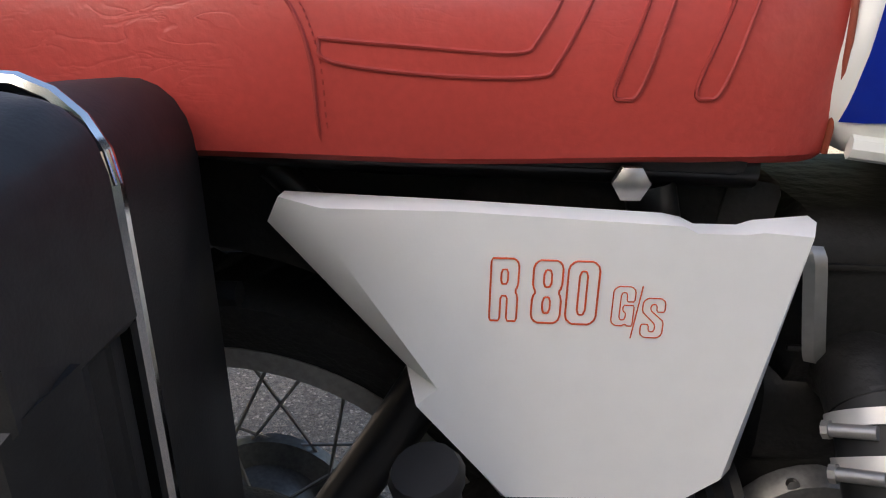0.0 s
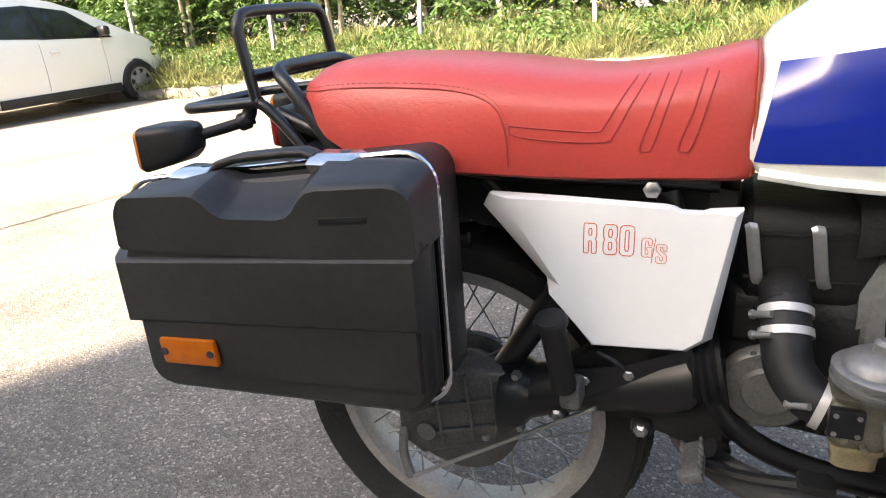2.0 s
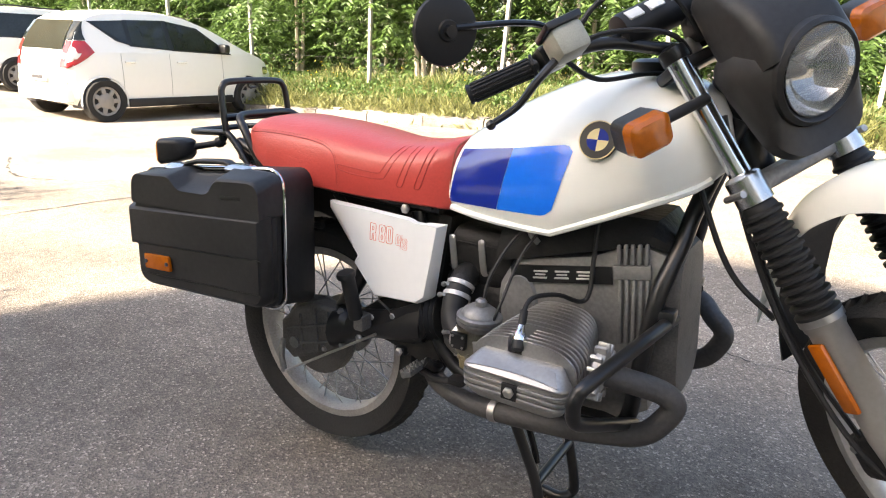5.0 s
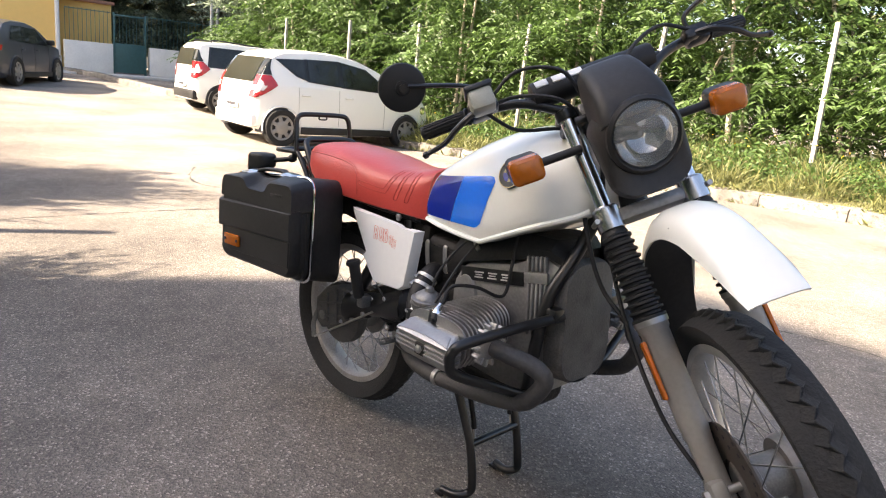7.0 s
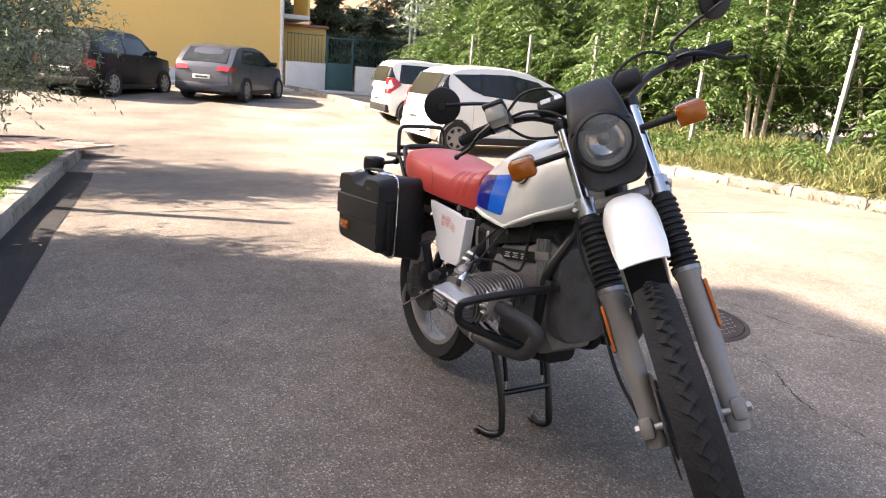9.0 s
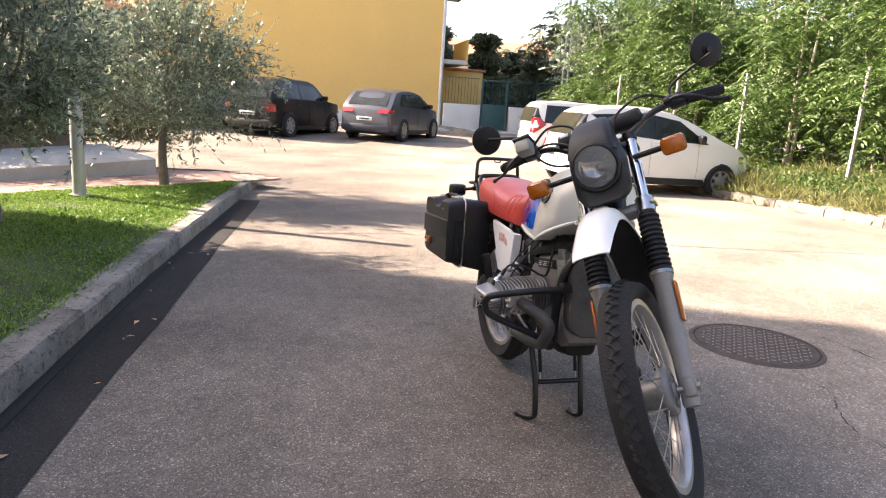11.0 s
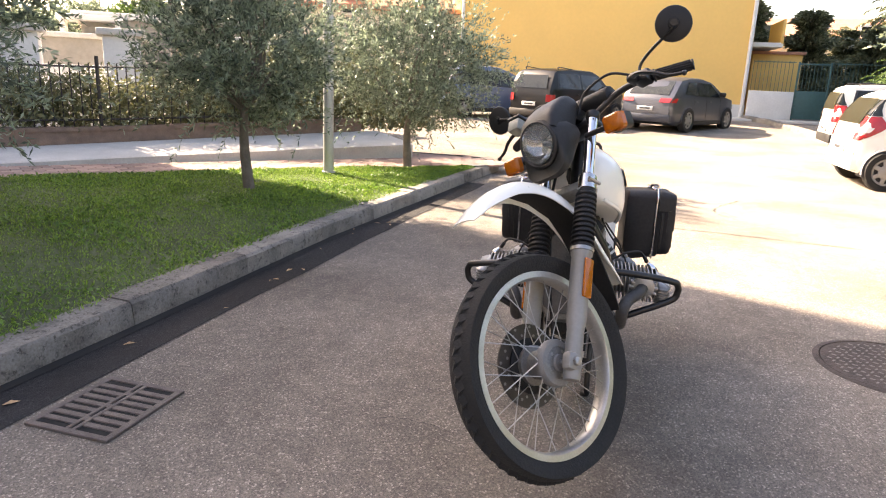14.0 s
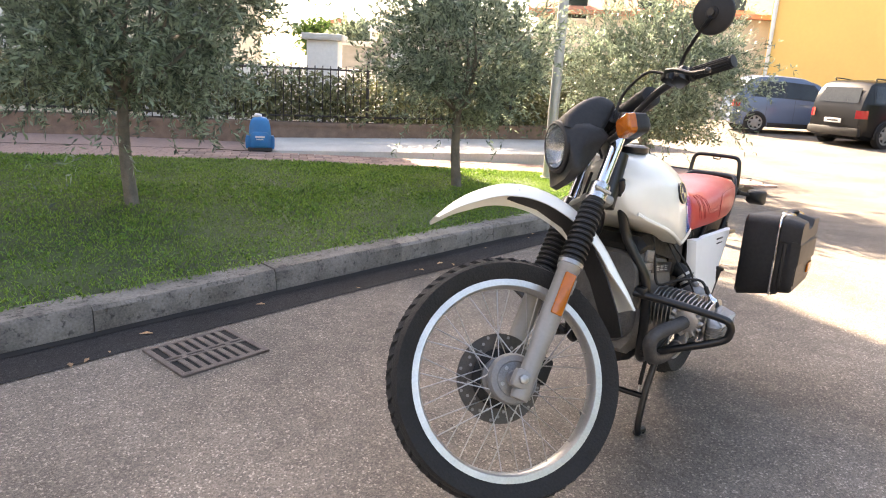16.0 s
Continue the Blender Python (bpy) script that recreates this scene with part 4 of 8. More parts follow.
# trees and shrubs
def branch_tree(name, label, at, trunk_h, crown_c, crown_r, n_leaf, leaf_len, leaf_w, mat, bark, seed, trunk_r=0.06, category="olive tree", group="", clumps=46, lean=(0, 0), shoots=True):
    r = np.random.default_rng(seed)
    th = thing(name, label, category, group, at=Matrix.Translation(at))
    top = Vector((lean[0], lean[1], trunk_h))
    bm = tube([(0, 0, -0.05), (lean[0] * 0.3 + 0.02, lean[1] * 0.4 - 0.02, trunk_h * 0.5), top], trunk_r, 10, 6, radii=(trunk_r * 1.25, trunk_r * 0.75))
    centre = np.array(crown_c)
    rad = np.array(crown_r)
    tips = []
    for k in range(clumps):
        u = r.normal(size=3)
        u /= np.linalg.norm(u)
        q = centre + rad * u * r.uniform(0.35, 1.0) ** 0.6
        tips.append(q)
    for q in tips[: min(16, clumps // 3)]:
        mid = (np.array(top) * 0.5 + q * 0.5) + r.normal(0, 0.08, 3) * rad
        tube([top - Vector((0, 0, trunk_h * 0.08)), mid, q], 0.02, 6, 4, bm=bm, radii=(trunk_r * 0.42, 0.005))
    part("trunk", bm, bark, th)
    places, dirs = [], []
    per = n_leaf // clumps
    for q in tips:
        size = rad * r.uniform(0.17, 0.40)
        out = (q - centre) / rad
        ntw = 14
        for w in range(ntw):
            d = r.normal(size=3) * 0.8 + out * 0.9 + np.array([0, 0, 0.15])
            d /= np.linalg.norm(d)
            start = q + r.normal(size=3) * size * 0.5
            length = size.mean() * r.uniform(0.6, 1.5)
            m = max(1, per // ntw)
            t = r.uniform(0.0, 1.0, (m, 1))
            p = start + d * t * length - np.array([0, 0, 0.25]) * (t * length) ** 1.5
            places.append(p)
            dirs.append(d * 0.9 + r.normal(size=(m, 3)) * 0.62 + np.array([0, 0, 0.30]))
    if shoots:
        # loose twigs that stand out of the crown
        for k in range(clumps):
            u = r.normal(size=3)
            u[2] = abs(u[2]) * 1.2 if r.random() < 0.7 else u[2]
            u /= np.linalg.norm(u)
            d = u * 0.8 + np.array([0, 0, 0.55]) + r.normal(0, 0.25, 3)
            if u[2] < -0.2:
                d[2] = -0.6
            d /= np.linalg.norm(d)
            start, length = centre + rad * u * r.uniform(0.8, 1.15), rad.mean() * r.uniform(0.25, 0.75)
            t = np.repeat(np.linspace(0.05, 1.0, 11), 2).reshape(-1, 1)
            places.append(start + d * t * length + np.array([0, 0, -0.12]) * t * t * length)
            dirs.append(d * 0.9 + r.normal(size=(22, 3)) * 0.6 + np.array([0, 0, 0.25]))
    crown = leaves("crown", np.concatenate(places), np.concatenate(dirs), leaf_len, leaf_w, mat, r, 0.12)
    crown.parent = th
    return th


OL = "silvery green olive tree on the lawn"
for k, (x, y, h, c, rad, n, tr) in enumerate((
        (-2.44, -3.30, 0.80, (0.05, 0.0, 1.30), (0.76, 0.74, 0.64), 34000, 0.045),
        (-5.60, -2.75, 0.80, (0.0, 0.0, 1.38), (1.06, 1.02, 0.72), 42000, 0.05),
        (0.58, -3.98, 0.85, (-0.05, 0.0, 1.52), (0.98, 0.95, 0.80), 52000, 0.042))):
    branch_tree("olive_tree", OL, (x, y, lawn_z(x, y)), h, c, rad, int(n * 0.95), 0.060, 0.0150, M_OLIVE, M_BARK, 100 + k, tr, group="olive trees of the lawn", clumps=112, lean=(0.05, 0.03 * k))
# tall thin garden tree, crown out of view, added to shade the street
branch_tree("garden_tree", "tall thin-crowned tree added behind the fence for its shade", (-9.6, -9.4, 0.0), 5.0, (1.1, 0.7, 6.0), (1.5, 1.5, 0.9), 3400, 0.16, 0.07, M_FROND, M_BARK, 640, 0.07, "tree", "tall trees of the garden", clumps=36, lean=(0.7, 0.45), shoots=False)

far_mast = thing("lamp_mast", "thin grey street lamp mast by the garden gate", "street lamp", at=pose(-24.0, 8.84, gz(-24)))
part("mast", rod((0, 0, -0.1), (0, 0, 9), 0.075, 0.055, 12), M_GALV, far_mast)
part("collar", rod((0, 0, -0.1), (0, 0, 0.08), 0.11, segs=12), M_CONCRETE, far_mast)
pole = thing("lamp_mast", "grey galvanised steel lamp mast on the lawn", "street lamp", at=pose(-4.05, -3.22, gz(-4) + 0.13))
part("mast", rod((0, 0, 0), (0, 0, 2.35), 0.062, 0.057, 16), M_GALV, pole)
part("collar", rod((0, 0, 0), (0, 0, 0.06), 0.085, segs=16), M_CONCRETE, pole)


def frond_mass(name, label, spots, seed, mat, fronds, flen, leaflet, category):
    """Feathery fronds in clumps: each frond carries rows of leaflets."""
    r = np.random.default_rng(seed)
    places, dirs = [], []
    for cx, cy, cz, rr, hh in spots:
        for k in range(fronds):
            u = r.normal(size=3)
            u /= np.linalg.norm(u)
            base = np.array([cx, cy, cz]) + u * np.array([rr, rr, hh]) * r.uniform(0.3, 1.0)
            d = np.array([u[0] + r.normal(0, 0.4), u[1] + r.normal(0, 0.4), r.normal(0.15, 0.35)])
            d /= np.linalg.norm(d)
            side = np.cross(d, [0, 0, 1.0])
            side /= np.linalg.norm(side) + 1e-6
            length = flen * r.uniform(0.6, 1.2)
            m = 12
            for j in range(m):
                t = (j + 0.6) / m
                p = base + d * t * length - np.array([0, 0, 0.55]) * (t ** 2) * length
                for s in (-1, 1):
                    places.append(p)
                    dirs.append(side * s + d * 0.45 + np.array([0, 0, -0.35]) + r.normal(0, 0.12, 3))
    ob = leaves(name, np.array(places), np.array(dirs), leaflet, leaflet * 0.31, mat, r, 0.4)
    return ob


def thicket_tree(x, y, h, seed):
    r = random.Random(seed)
    z0 = verge_z(x, y)
    th = thing("verge_tree", "bright green feathery-leaved tree behind the fence", "tree", "trees of the verge", at=Matrix.Translation((x, y, z0)))
    bm = bmesh.new()
    spots = []
    for s in range(r.choice((2, 3))):
        lx, ly = r.uniform(-0.9, 0.9), r.uniform(-0.7, 0.7)
        top = (lx * 1.4, ly * 1.4, h * r.uniform(0.7, 1.0))
        tube([(lx * 0.3, ly * 0.3, -0.1), (lx * 0.7, ly * 0.6, h * 0.4), top], 0.04, 7, 5, bm=bm, radii=(0.05, 0.015))
        for q in range(5):
            f = 0.25 + 0.78 * (q + r.random()) / 5
            a = r.uniform(0, 6.28)
            rr = r.uniform(0.3, 0.9)
            spots.append((lx * (0.3 + 1.1 * f) + rr * math.cos(a), ly * (0.3 + 1.1 * f) + rr * math.sin(a), h * f, r.uniform(0.5, 0.85), r.uniform(0.45, 0.75)))
    part("trunk", bm, M_PALEBARK, th)
    crown = frond_mass("crown", "", spots, seed, M_FROND, 36, 0.58, 0.112, "tree")
    crown.parent = th


k = 0
for x in [-17.5 + 1.55 * i for i in range(13)]:
    thicket_tree(x, far_kerb_y(x) + 2.9 + 0.4 * math.sin(x * 2.1), 3.9 + 0.9 * math.sin(x * 1.7), 300 + k)
    k += 1
for x in [-17 + 2.3 * i for i in range(10)]:
    thicket_tree(x, far_kerb_y(x) + 4.6 + 0.4 * math.sin(x), 5.2 + 0.7 * math.cos(x * 1.3), 340 + k)
    k += 1

# undergrowth that closes the thicket
r = np.random.default_rng(77)
spots = []
for k in range(150):
    x = r.uniform(-20, 5)
    off = r.uniform(1.9, 5.5)
    y = far_kerb_y(x) + off
    top = 1.5 + 0.9 * (off - 1.9)
    spots.append((x, y, verge_z(x, y) + r.uniform(0.25, top), 0.7, 0.55))
tagged(frond_mass("thicket", "", spots, 78, M_FROND, 40, 0.52, 0.105, "thicket"), "dense green feathery undergrowth behind the fence", "undergrowth", kind="stuff")
spots = [(r.uniform(-40, 12), 0, r.uniform(0.8, 5.2), 1.3, 1.0) for k in range(120)]
spots = [(x, far_kerb_y(x) + r.uniform(7.5, 10.5), z, a, b) for x, _, z, a, b in spots]
tagged(frond_mass("far_wood", "", spots, 79, M_HEDGE, 30, 0.8, 0.30, "wood"), "dense shaded wood behind the verge trees", "wood", kind="stuff")

# hedge along the iron fence
def hedge(name, label, pts, n, height, seed, mat, spread=0.28, base=0.66):
    r = np.random.default_rng(seed)
    s = r.uniform(0, 1, n)
    p = np.array([edge(pts[0] + (pts[1] - pts[0]) * t, pts[2]) for t in s])
    g = np.array([gz(a) for a in p[:, 0]])
    top = height * (0.75 + 0.25 * np.sin(s * 37) * np.sin(s * 91))
    z = g + base + r.uniform(0, 1, n) * top
    pl = np.stack([p[:, 0] + r.normal(0, spread, n), p[:, 1] + r.normal(0, spread, n), z], 1)
    ob = leaves(name, pl, r.normal(size=(n, 3)) + np.array([0, 0, 0.4]), 0.075, 0.04, mat, r)
    return tagged(ob, label, "hedge", kind="stuff")


hedge("hedge", "green hedge growing through the iron railing", (-6.5, 2.4, 2.92), 27000, 0.86, 21, M_HEDGE, 0.22, 0.48)
# second stretch of hedge, added so that its shade covers the footway
hedge("hedge", "green hedge added past the garden wall to shade the footway", (1.6, 5.6, 3.05), 24000, 1.5, 23, M_HEDGE, 0.32, 0.5)


def conifer(x, y, h, w, seed):
    r = np.random.default_rng(seed)
    th = thing("dark_tree", "dark green tree beyond the street wall", "tree", "dark trees beyond the wall", at=Matrix.Translation((x, y, 0)))
    part("trunk", rod((0, 0, 0), (0, 0, h * 0.8), 0.12, 0.04), M_BARK, th)
    n = 11000
    t = r.uniform(0, 1, n)
    rad = w * (1 - t * 0.75) * r.uniform(0.35, 1.1, n) * (0.75 + 0.35 * np.sin(t * 25 + seed)) * (0.8 + 0.25 * np.sin(3 * r.uniform(0, 6.28, n)))
    a = r.uniform(0, 6.28, n)
    p = np.stack([rad * np.cos(a), rad * np.sin(a), 0.9 + t * (h - 0.9)], 1)
    d = np.stack([np.cos(a), np.sin(a), r.normal(0.2, 0.5, n)], 1)
    c = leaves("crown", p, d, 0.24, 0.09, M_DARKLEAF, r)
    c.parent = th


for k, (x, y, h, w) in enumerate(((-31, 7.2, 4.6, 2.1), (-33, 5.0, 5.2, 2.2), (-30.5, 9.6, 3.8, 1.5), (-36, 10, 4.2, 2.0), (-33.5, 13, 4.8, 2.0))):
    conifer(x, y, h, w, 500 + k)
OT = "grey-green tree along the far fence"
for k, (x, y, h, rr) in enumerate(((-24.5, 10.2, 4.6, 1.7), (-22.5, 12.0, 5.4, 1.9), (-20.5, 10.5, 5.0, 1.7), (-19.0, 8.6, 4.4, 1.5), (-26.0, 14.0, 5.0, 2.0))):
    branch_tree("fence_tree", OT, (x, y, 0.0), h * 0.4, (0, 0, h * 0.62), (rr, rr, h * 0.38), 6500, 0.17, 0.06, M_OLIVE, M_BARK, 600 + k, 0.09, "tree", "grey-green trees of the far fence", clumps=40)

GT = "round green tree far beyond the garden wall"
for k, (x, y, h, rr, mat) in enumerate(((-20.2, -18.6, 3.9, 1.25, M_FROND), (-22.8, -30.5, 3.9, 1.5, M_FROND), (-31.5, -36.0, 4.6, 1.4, M_DARKLEAF), (-24.5, -25.5, 4.4, 1.6, M_OLIVE), (-14.0, -17.5, 2.9, 1.2, M_OLIVE))):
    branch_tree("garden_tree", GT, (x, y, 0.0), h * 0.45, (0, 0, h * 0.68), (rr * 0.75, rr * 0.75, h * 0.20), 9000, 0.16, 0.07, mat, M_BARK, 650 + k, 0.09, "tree", "trees beyond the garden wall", clumps=44)

# parked cars
def car(name, label, at, length, width, height, wheelbase, front_over, top, belt, paint, glass_side, rear_glass, screen, wheel_r=0.31, group="parked cars", dark_lower=False, roof_rails=False, lamp_high=False, lamp_wide=False):
    """A car along +x from its tail at 0: top is the roofline over its length, belt the window sill."""
    th = thing(name, label, "car", group, at=at)
    tx, tz = [p[0] for p in top], [p[1] for p in top]
    W = width / 2

    def roof(s):
        return interp(s, tx, tz)

    def half(s, z):
        plan = interp(s, (0, 0.12, 0.5, length * 0.5, length - 0.9, length - 0.3, length), (0.80, 0.91, 0.98, 1.0, 0.97, 0.86, 0.66))
        up = interp(z, (0.15, 0.35, 0.6, belt, belt + 0.1, height), (0.93, 0.985, 1.0, 0.965, 0.935, 0.75))
        return W * plan * up

    stations = sorted(set([0, 0.03, 0.08] + [length * k / 34 for k in range(1, 34)] + [length - 0.08, length - 0.03, length]))
    loops = []
    for s in stations:
        zt = roof(s)
        zb = 0.19 + 0.10 * max(0, 1 - s / 0.35) + 0.06 * max(0, 1 - (length - s) / 0.4)
        zs = [zb, zb + 0.10, zb + 0.25, min(0.70, zt * 0.75), min(belt, zt - 0.10), min(belt + 0.02, zt - 0.08), zt - 0.075, zt - 0.03]
        zs = [max(zb + 0.01 * i, z) for i, z in enumerate(zs)]
        right = [(s, -half(s, z) * (0.9 if i == 0 else 1), z) for i, z in enumerate(zs)]
        right.append((s, -half(s, zt) * 0.86, zt - 0.006))
        right.append((s, -half(s, zt) * 0.45, zt + 0.012))
        loops.append(right + [(s, 0, zt + 0.018)] + [(a, -b, c) for a, b, c in reversed(right)])
    body = part("body", loft(loops), paint, th)

    def side_patch(pname, corners, mat, parent, lift=0.006, n=8):
        for sg in (-1, 1):
            grid = []
            for i in range(n + 1):
                u = i / n
                a = (corners[0][0] + (corners[1][0] - corners[0][0]) * u, corners[0][1] + (corners[1][1] - corners[0][1]) * u)
                b = (corners[3][0] + (corners[2][0] - corners[3][0]) * u, corners[3][1] + (corners[2][1] - corners[3][1]) * u)
                col = []
                for j in range(5):
                    s, z = a[0] + (b[0] - a[0]) * j / 4, a[1] + (b[1] - a[1]) * j / 4
                    col.append((s, sg * (half(s, z) + lift), z))
                grid.append(col)
            part(pname, loft(grid, caps=False, closed_loop=False), mat, parent)

    for corners in glass_side:
        grown = [(corners[0][0] - 0.045, corners[0][1] - 0.022), (corners[1][0] + 0.045, corners[1][1] - 0.022), (corners[2][0] + 0.045, corners[2][1] + 0.016), (corners[3][0] - 0.045, corners[3][1] + 0.016)]
        side_patch("window_surround", grown, M_BLACK, th, 0.004)
        side_patch("side_window", corners, M_CARGLASS, th, 0.009)

    def top_patch(pname, s0, s1, shrink, mat, lift=0.006, z0=None):
        grid = []
        for i in range(7):
            s = s0 + (s1 - s0) * i / 6
            z = roof(s)
            w = half(s, z) * shrink
            grid.append([(s, w * k, z + 0.018 + lift - 0.012 * abs(k) * 1.2) for k in (-1, -0.5, 0, 0.5, 1)])
        part(pname, loft(grid, caps=False, closed_loop=False), mat, th)

    top_patch("windscreen", screen[0], screen[1], 0.83, M_CARGLASS)
    # tail: window, lamps, bumper, plate
    bm = bmesh.new()
    zz = (rear_glass[0], rear_glass[1])
    grid = []
    for z in (zz[0], (zz[0] + zz[1]) / 2, zz[1]):
        s = interp(z, tz[: rear_glass[2]], tx[: rear_glass[2]])
        w = half(max(s, 0.1), z) * 0.80
        grid.append([(s - 0.022, w * k, z) for k in (-1, -0.5, 0, 0.5, 1)])
    part("rear_window", loft(grid, caps=False, closed_loop=False), M_CARGLASS, th)
    for sg in (-1, 1):
        z0, z1 = (0.78, belt + 0.24) if lamp_high else (0.84, 0.96) if lamp_wide else (0.74, 0.94)
        grid = []
        rows = ((0.77, 0.35), (0.83, 0.9), (0.91, 1.5), (0.99, 1.95), (1.06, 1.55), (1.14, 1.0)) if lamp_high else ((z0, 1.0), ((z0 + z1) / 2, 1.0), (z1, 1.0))
        for z, wide in rows:
            s = interp(z, tz[: rear_glass[2]], tx[: rear_glass[2]])
            grid.append([(s - 0.012 + d * 0.9, sg * (half(s + d, z) * f + 0.008), z) for d, f in (((0.0, 0.55), (0.02, 0.97), (0.12, 1.0), (0.26, 1.0)) if lamp_wide else ((0.0, 0.84), (0.02, 0.97), (0.10 * wide, 1.0), (0.20 * wide, 1.0)))])
        lamp = part("tail_lamp", loft(grid, caps=False, closed_loop=False), M_TAILRED, th)
        if lamp_high:
            grid = []
            for z, wide in ((0.89, 0.9), (0.93, 1.1), (0.97, 1.2)):
                s = interp(z, tz[: rear_glass[2]], tx[: rear_glass[2]])
                grid.append([(s - 0.016 + d * 0.9, sg * (half(s + d, z) * f + 0.011), z) for d, f in ((0.0, 0.86), (0.02, 0.97), (0.09 * wide, 1.0), (0.17 * wide, 1.0))])
            part("clear_lens", loft(grid, caps=False, closed_loop=False), M_PLATE, lamp, "clear middle of the lamp")
            grid = []
            for z, wide in ((1.15, 1.0), (1.24, 0.6), (1.33, 0.3), (1.41, 0.1)):
                s = interp(z, tz[: rear_glass[2]], tx[: rear_glass[2]])
                grid.append([(s - 0.014 + d * 0.9, sg * (half(s + d, z) * f + 0.007), z) for d, f in ((0.0, 0.80), (0.02, 0.97), (0.08 * wide + 0.02, 1.0), (0.18 * wide + 0.03, 1.0))])
            part("corner_window", loft(grid, caps=False, closed_loop=False), M_CARGLASS, th)
    part("bumper", box((0.16, width * 0.86, 0.22), (0.06, 0, 0.40), 0.05), M_BLACKPLASTIC if dark_lower else paint, th)
    plate = part("number_plate", box((0.02, 0.50, 0.11), (-0.03, 0, 0.66 if not lamp_high else 0.62), 0.004), M_PLATE, th, "white plate with dark bars")
    part("bar", box((0.004, 0.34, 0.05), (-0.042, 0, 0.66 if not lamp_high else 0.62)), M_INK, plate)
    # sills, door gaps, handles, mirrors
    mid = length - front_over - wheelbase / 2
    for sg in (-1, 1):
        part("sill", box((wheelbase - 2.3 * wheel_r, 0.03, 0.12), (mid, sg * (W * 0.985), 0.27), 0.01), M_BLACKPLASTIC, th)
        for s in (mid + 0.75, mid - 0.22, mid - 1.0):
            pts = [(s + 0.02, sg * (half(s, z) + 0.002), z) for z in (0.36, 0.55, 0.75, belt)]
            part("door_gap", tube(pts, 0.0035, 5, 2), M_GAP if paint is M_CARWHITE else M_INK, th)
        for s in (mid + 0.0, mid - 0.85):
            part("door_handle", box((0.17, 0.03, 0.03), (s, sg * (half(s, belt - 0.12) + 0.012), belt - 0.12), 0.01), paint, th)
        s = screen[1] - 0.42 if screen[1] > screen[0] else screen[0]
        ms = min(screen) + 0.62 * abs(screen[1] - screen[0])
        part("door_mirror", box((0.12, 0.20, 0.14), (ms - 0.05, sg * (half(ms, belt) + 0.10), belt + 0.10), 0.04), M_BLACK, th)
        part("headlamp", box((0.22, 0.34, 0.16), (length - 0.30, sg * W * 0.66, 0.72), 0.05), M_REFLECTOR, th)
        if roof_rails:
            a, b = length * 0.12, length * 0.60
            part("roof_rail", tube([(a, sg * W * 0.66, roof(a) - 0.0), (a + 0.15, sg * W * 0.67, roof(a) + 0.06), (b - 0.15, sg * W * 0.67, roof(b) + 0.06), (b, sg * W * 0.66, roof(b))], 0.016, 8), M_BLACK, th)
    # wheels
    for s in (length - front_over - wheelbase, length - front_over):
        for sg in (-1, 1):
            arch = [(-(wheel_r + 0.022), -0.10)] + [((wheel_r + 0.022) * math.cos(radians(a)), (wheel_r + 0.022) * math.sin(radians(a))) for a in range(180, -1, -12)] + [(wheel_r + 0.022, -0.10)]
            part("wheel_arch", prism(arch, 0.30, lambda u, v, d: (s + u, sg * (half(s, 0.45) + 0.004 - d), wheel_r + v)), M_INK, th)
            lip = [(s + (wheel_r + 0.034) * math.cos(radians(a)), sg * (half(s, 0.45) + 0.004), wheel_r + (wheel_r + 0.034) * math.sin(radians(a))) for a in range(-10, 191, 10)]
            part("arch_lip", tube(lip, 0.014, 6, 1, smooth=False), M_BLACKPLASTIC if dark_lower else paint, th)
            m = Matrix.Translation((s, sg * (W - 0.075), wheel_r)) @ pose(0, 0, 0, -90 * sg, 0, 0)
            wh = part("wheel", lathe([(0.0, -0.06), (wheel_r * 0.70, -0.06), (wheel_r * 0.70, 0.05)], m, 28), M_DARKPART, th)
            part("tyre", lathe([(wheel_r * 0.68, -0.08), (wheel_r * 0.95, -0.10), (wheel_r, -0.07), (wheel_r, 0.07), (wheel_r * 0.95, 0.10), (wheel_r * 0.70, 0.095), (wheel_r * 0.66, 0.06)], m, 32), M_RUBBER, wh)
            rim = lathe([(wheel_r * 0.69, 0.07), (wheel_r * 0.66, 0.085), (wheel_r * 0.57, 0.072), (wheel_r * 0.57, 0.03), (wheel_r * 0.69, 0.02)], m, 28, close=True)
            for k in range(7):
                a = 2 * math.pi * k / 7
                sp = box((wheel_r * 0.40, 0.066, 0.03), (wheel_r * 0.42, 0, 0.07), 0.012)
                moved(sp, m @ Matrix.Rotation(a, 4, "Z"))
                merge(rim, sp)
            lathe([(wheel_r * 0.37, 0.05), (wheel_r * 0.37, 0.078), (wheel_r * 0.33, 0.086), (wheel_r * 0.12, 0.090), (wheel_r * 0.11, 0.096), (0.0, 0.098)], m, 24, rim)
            part("rim", rim, M_SILVERPAINT, wh)
    return th


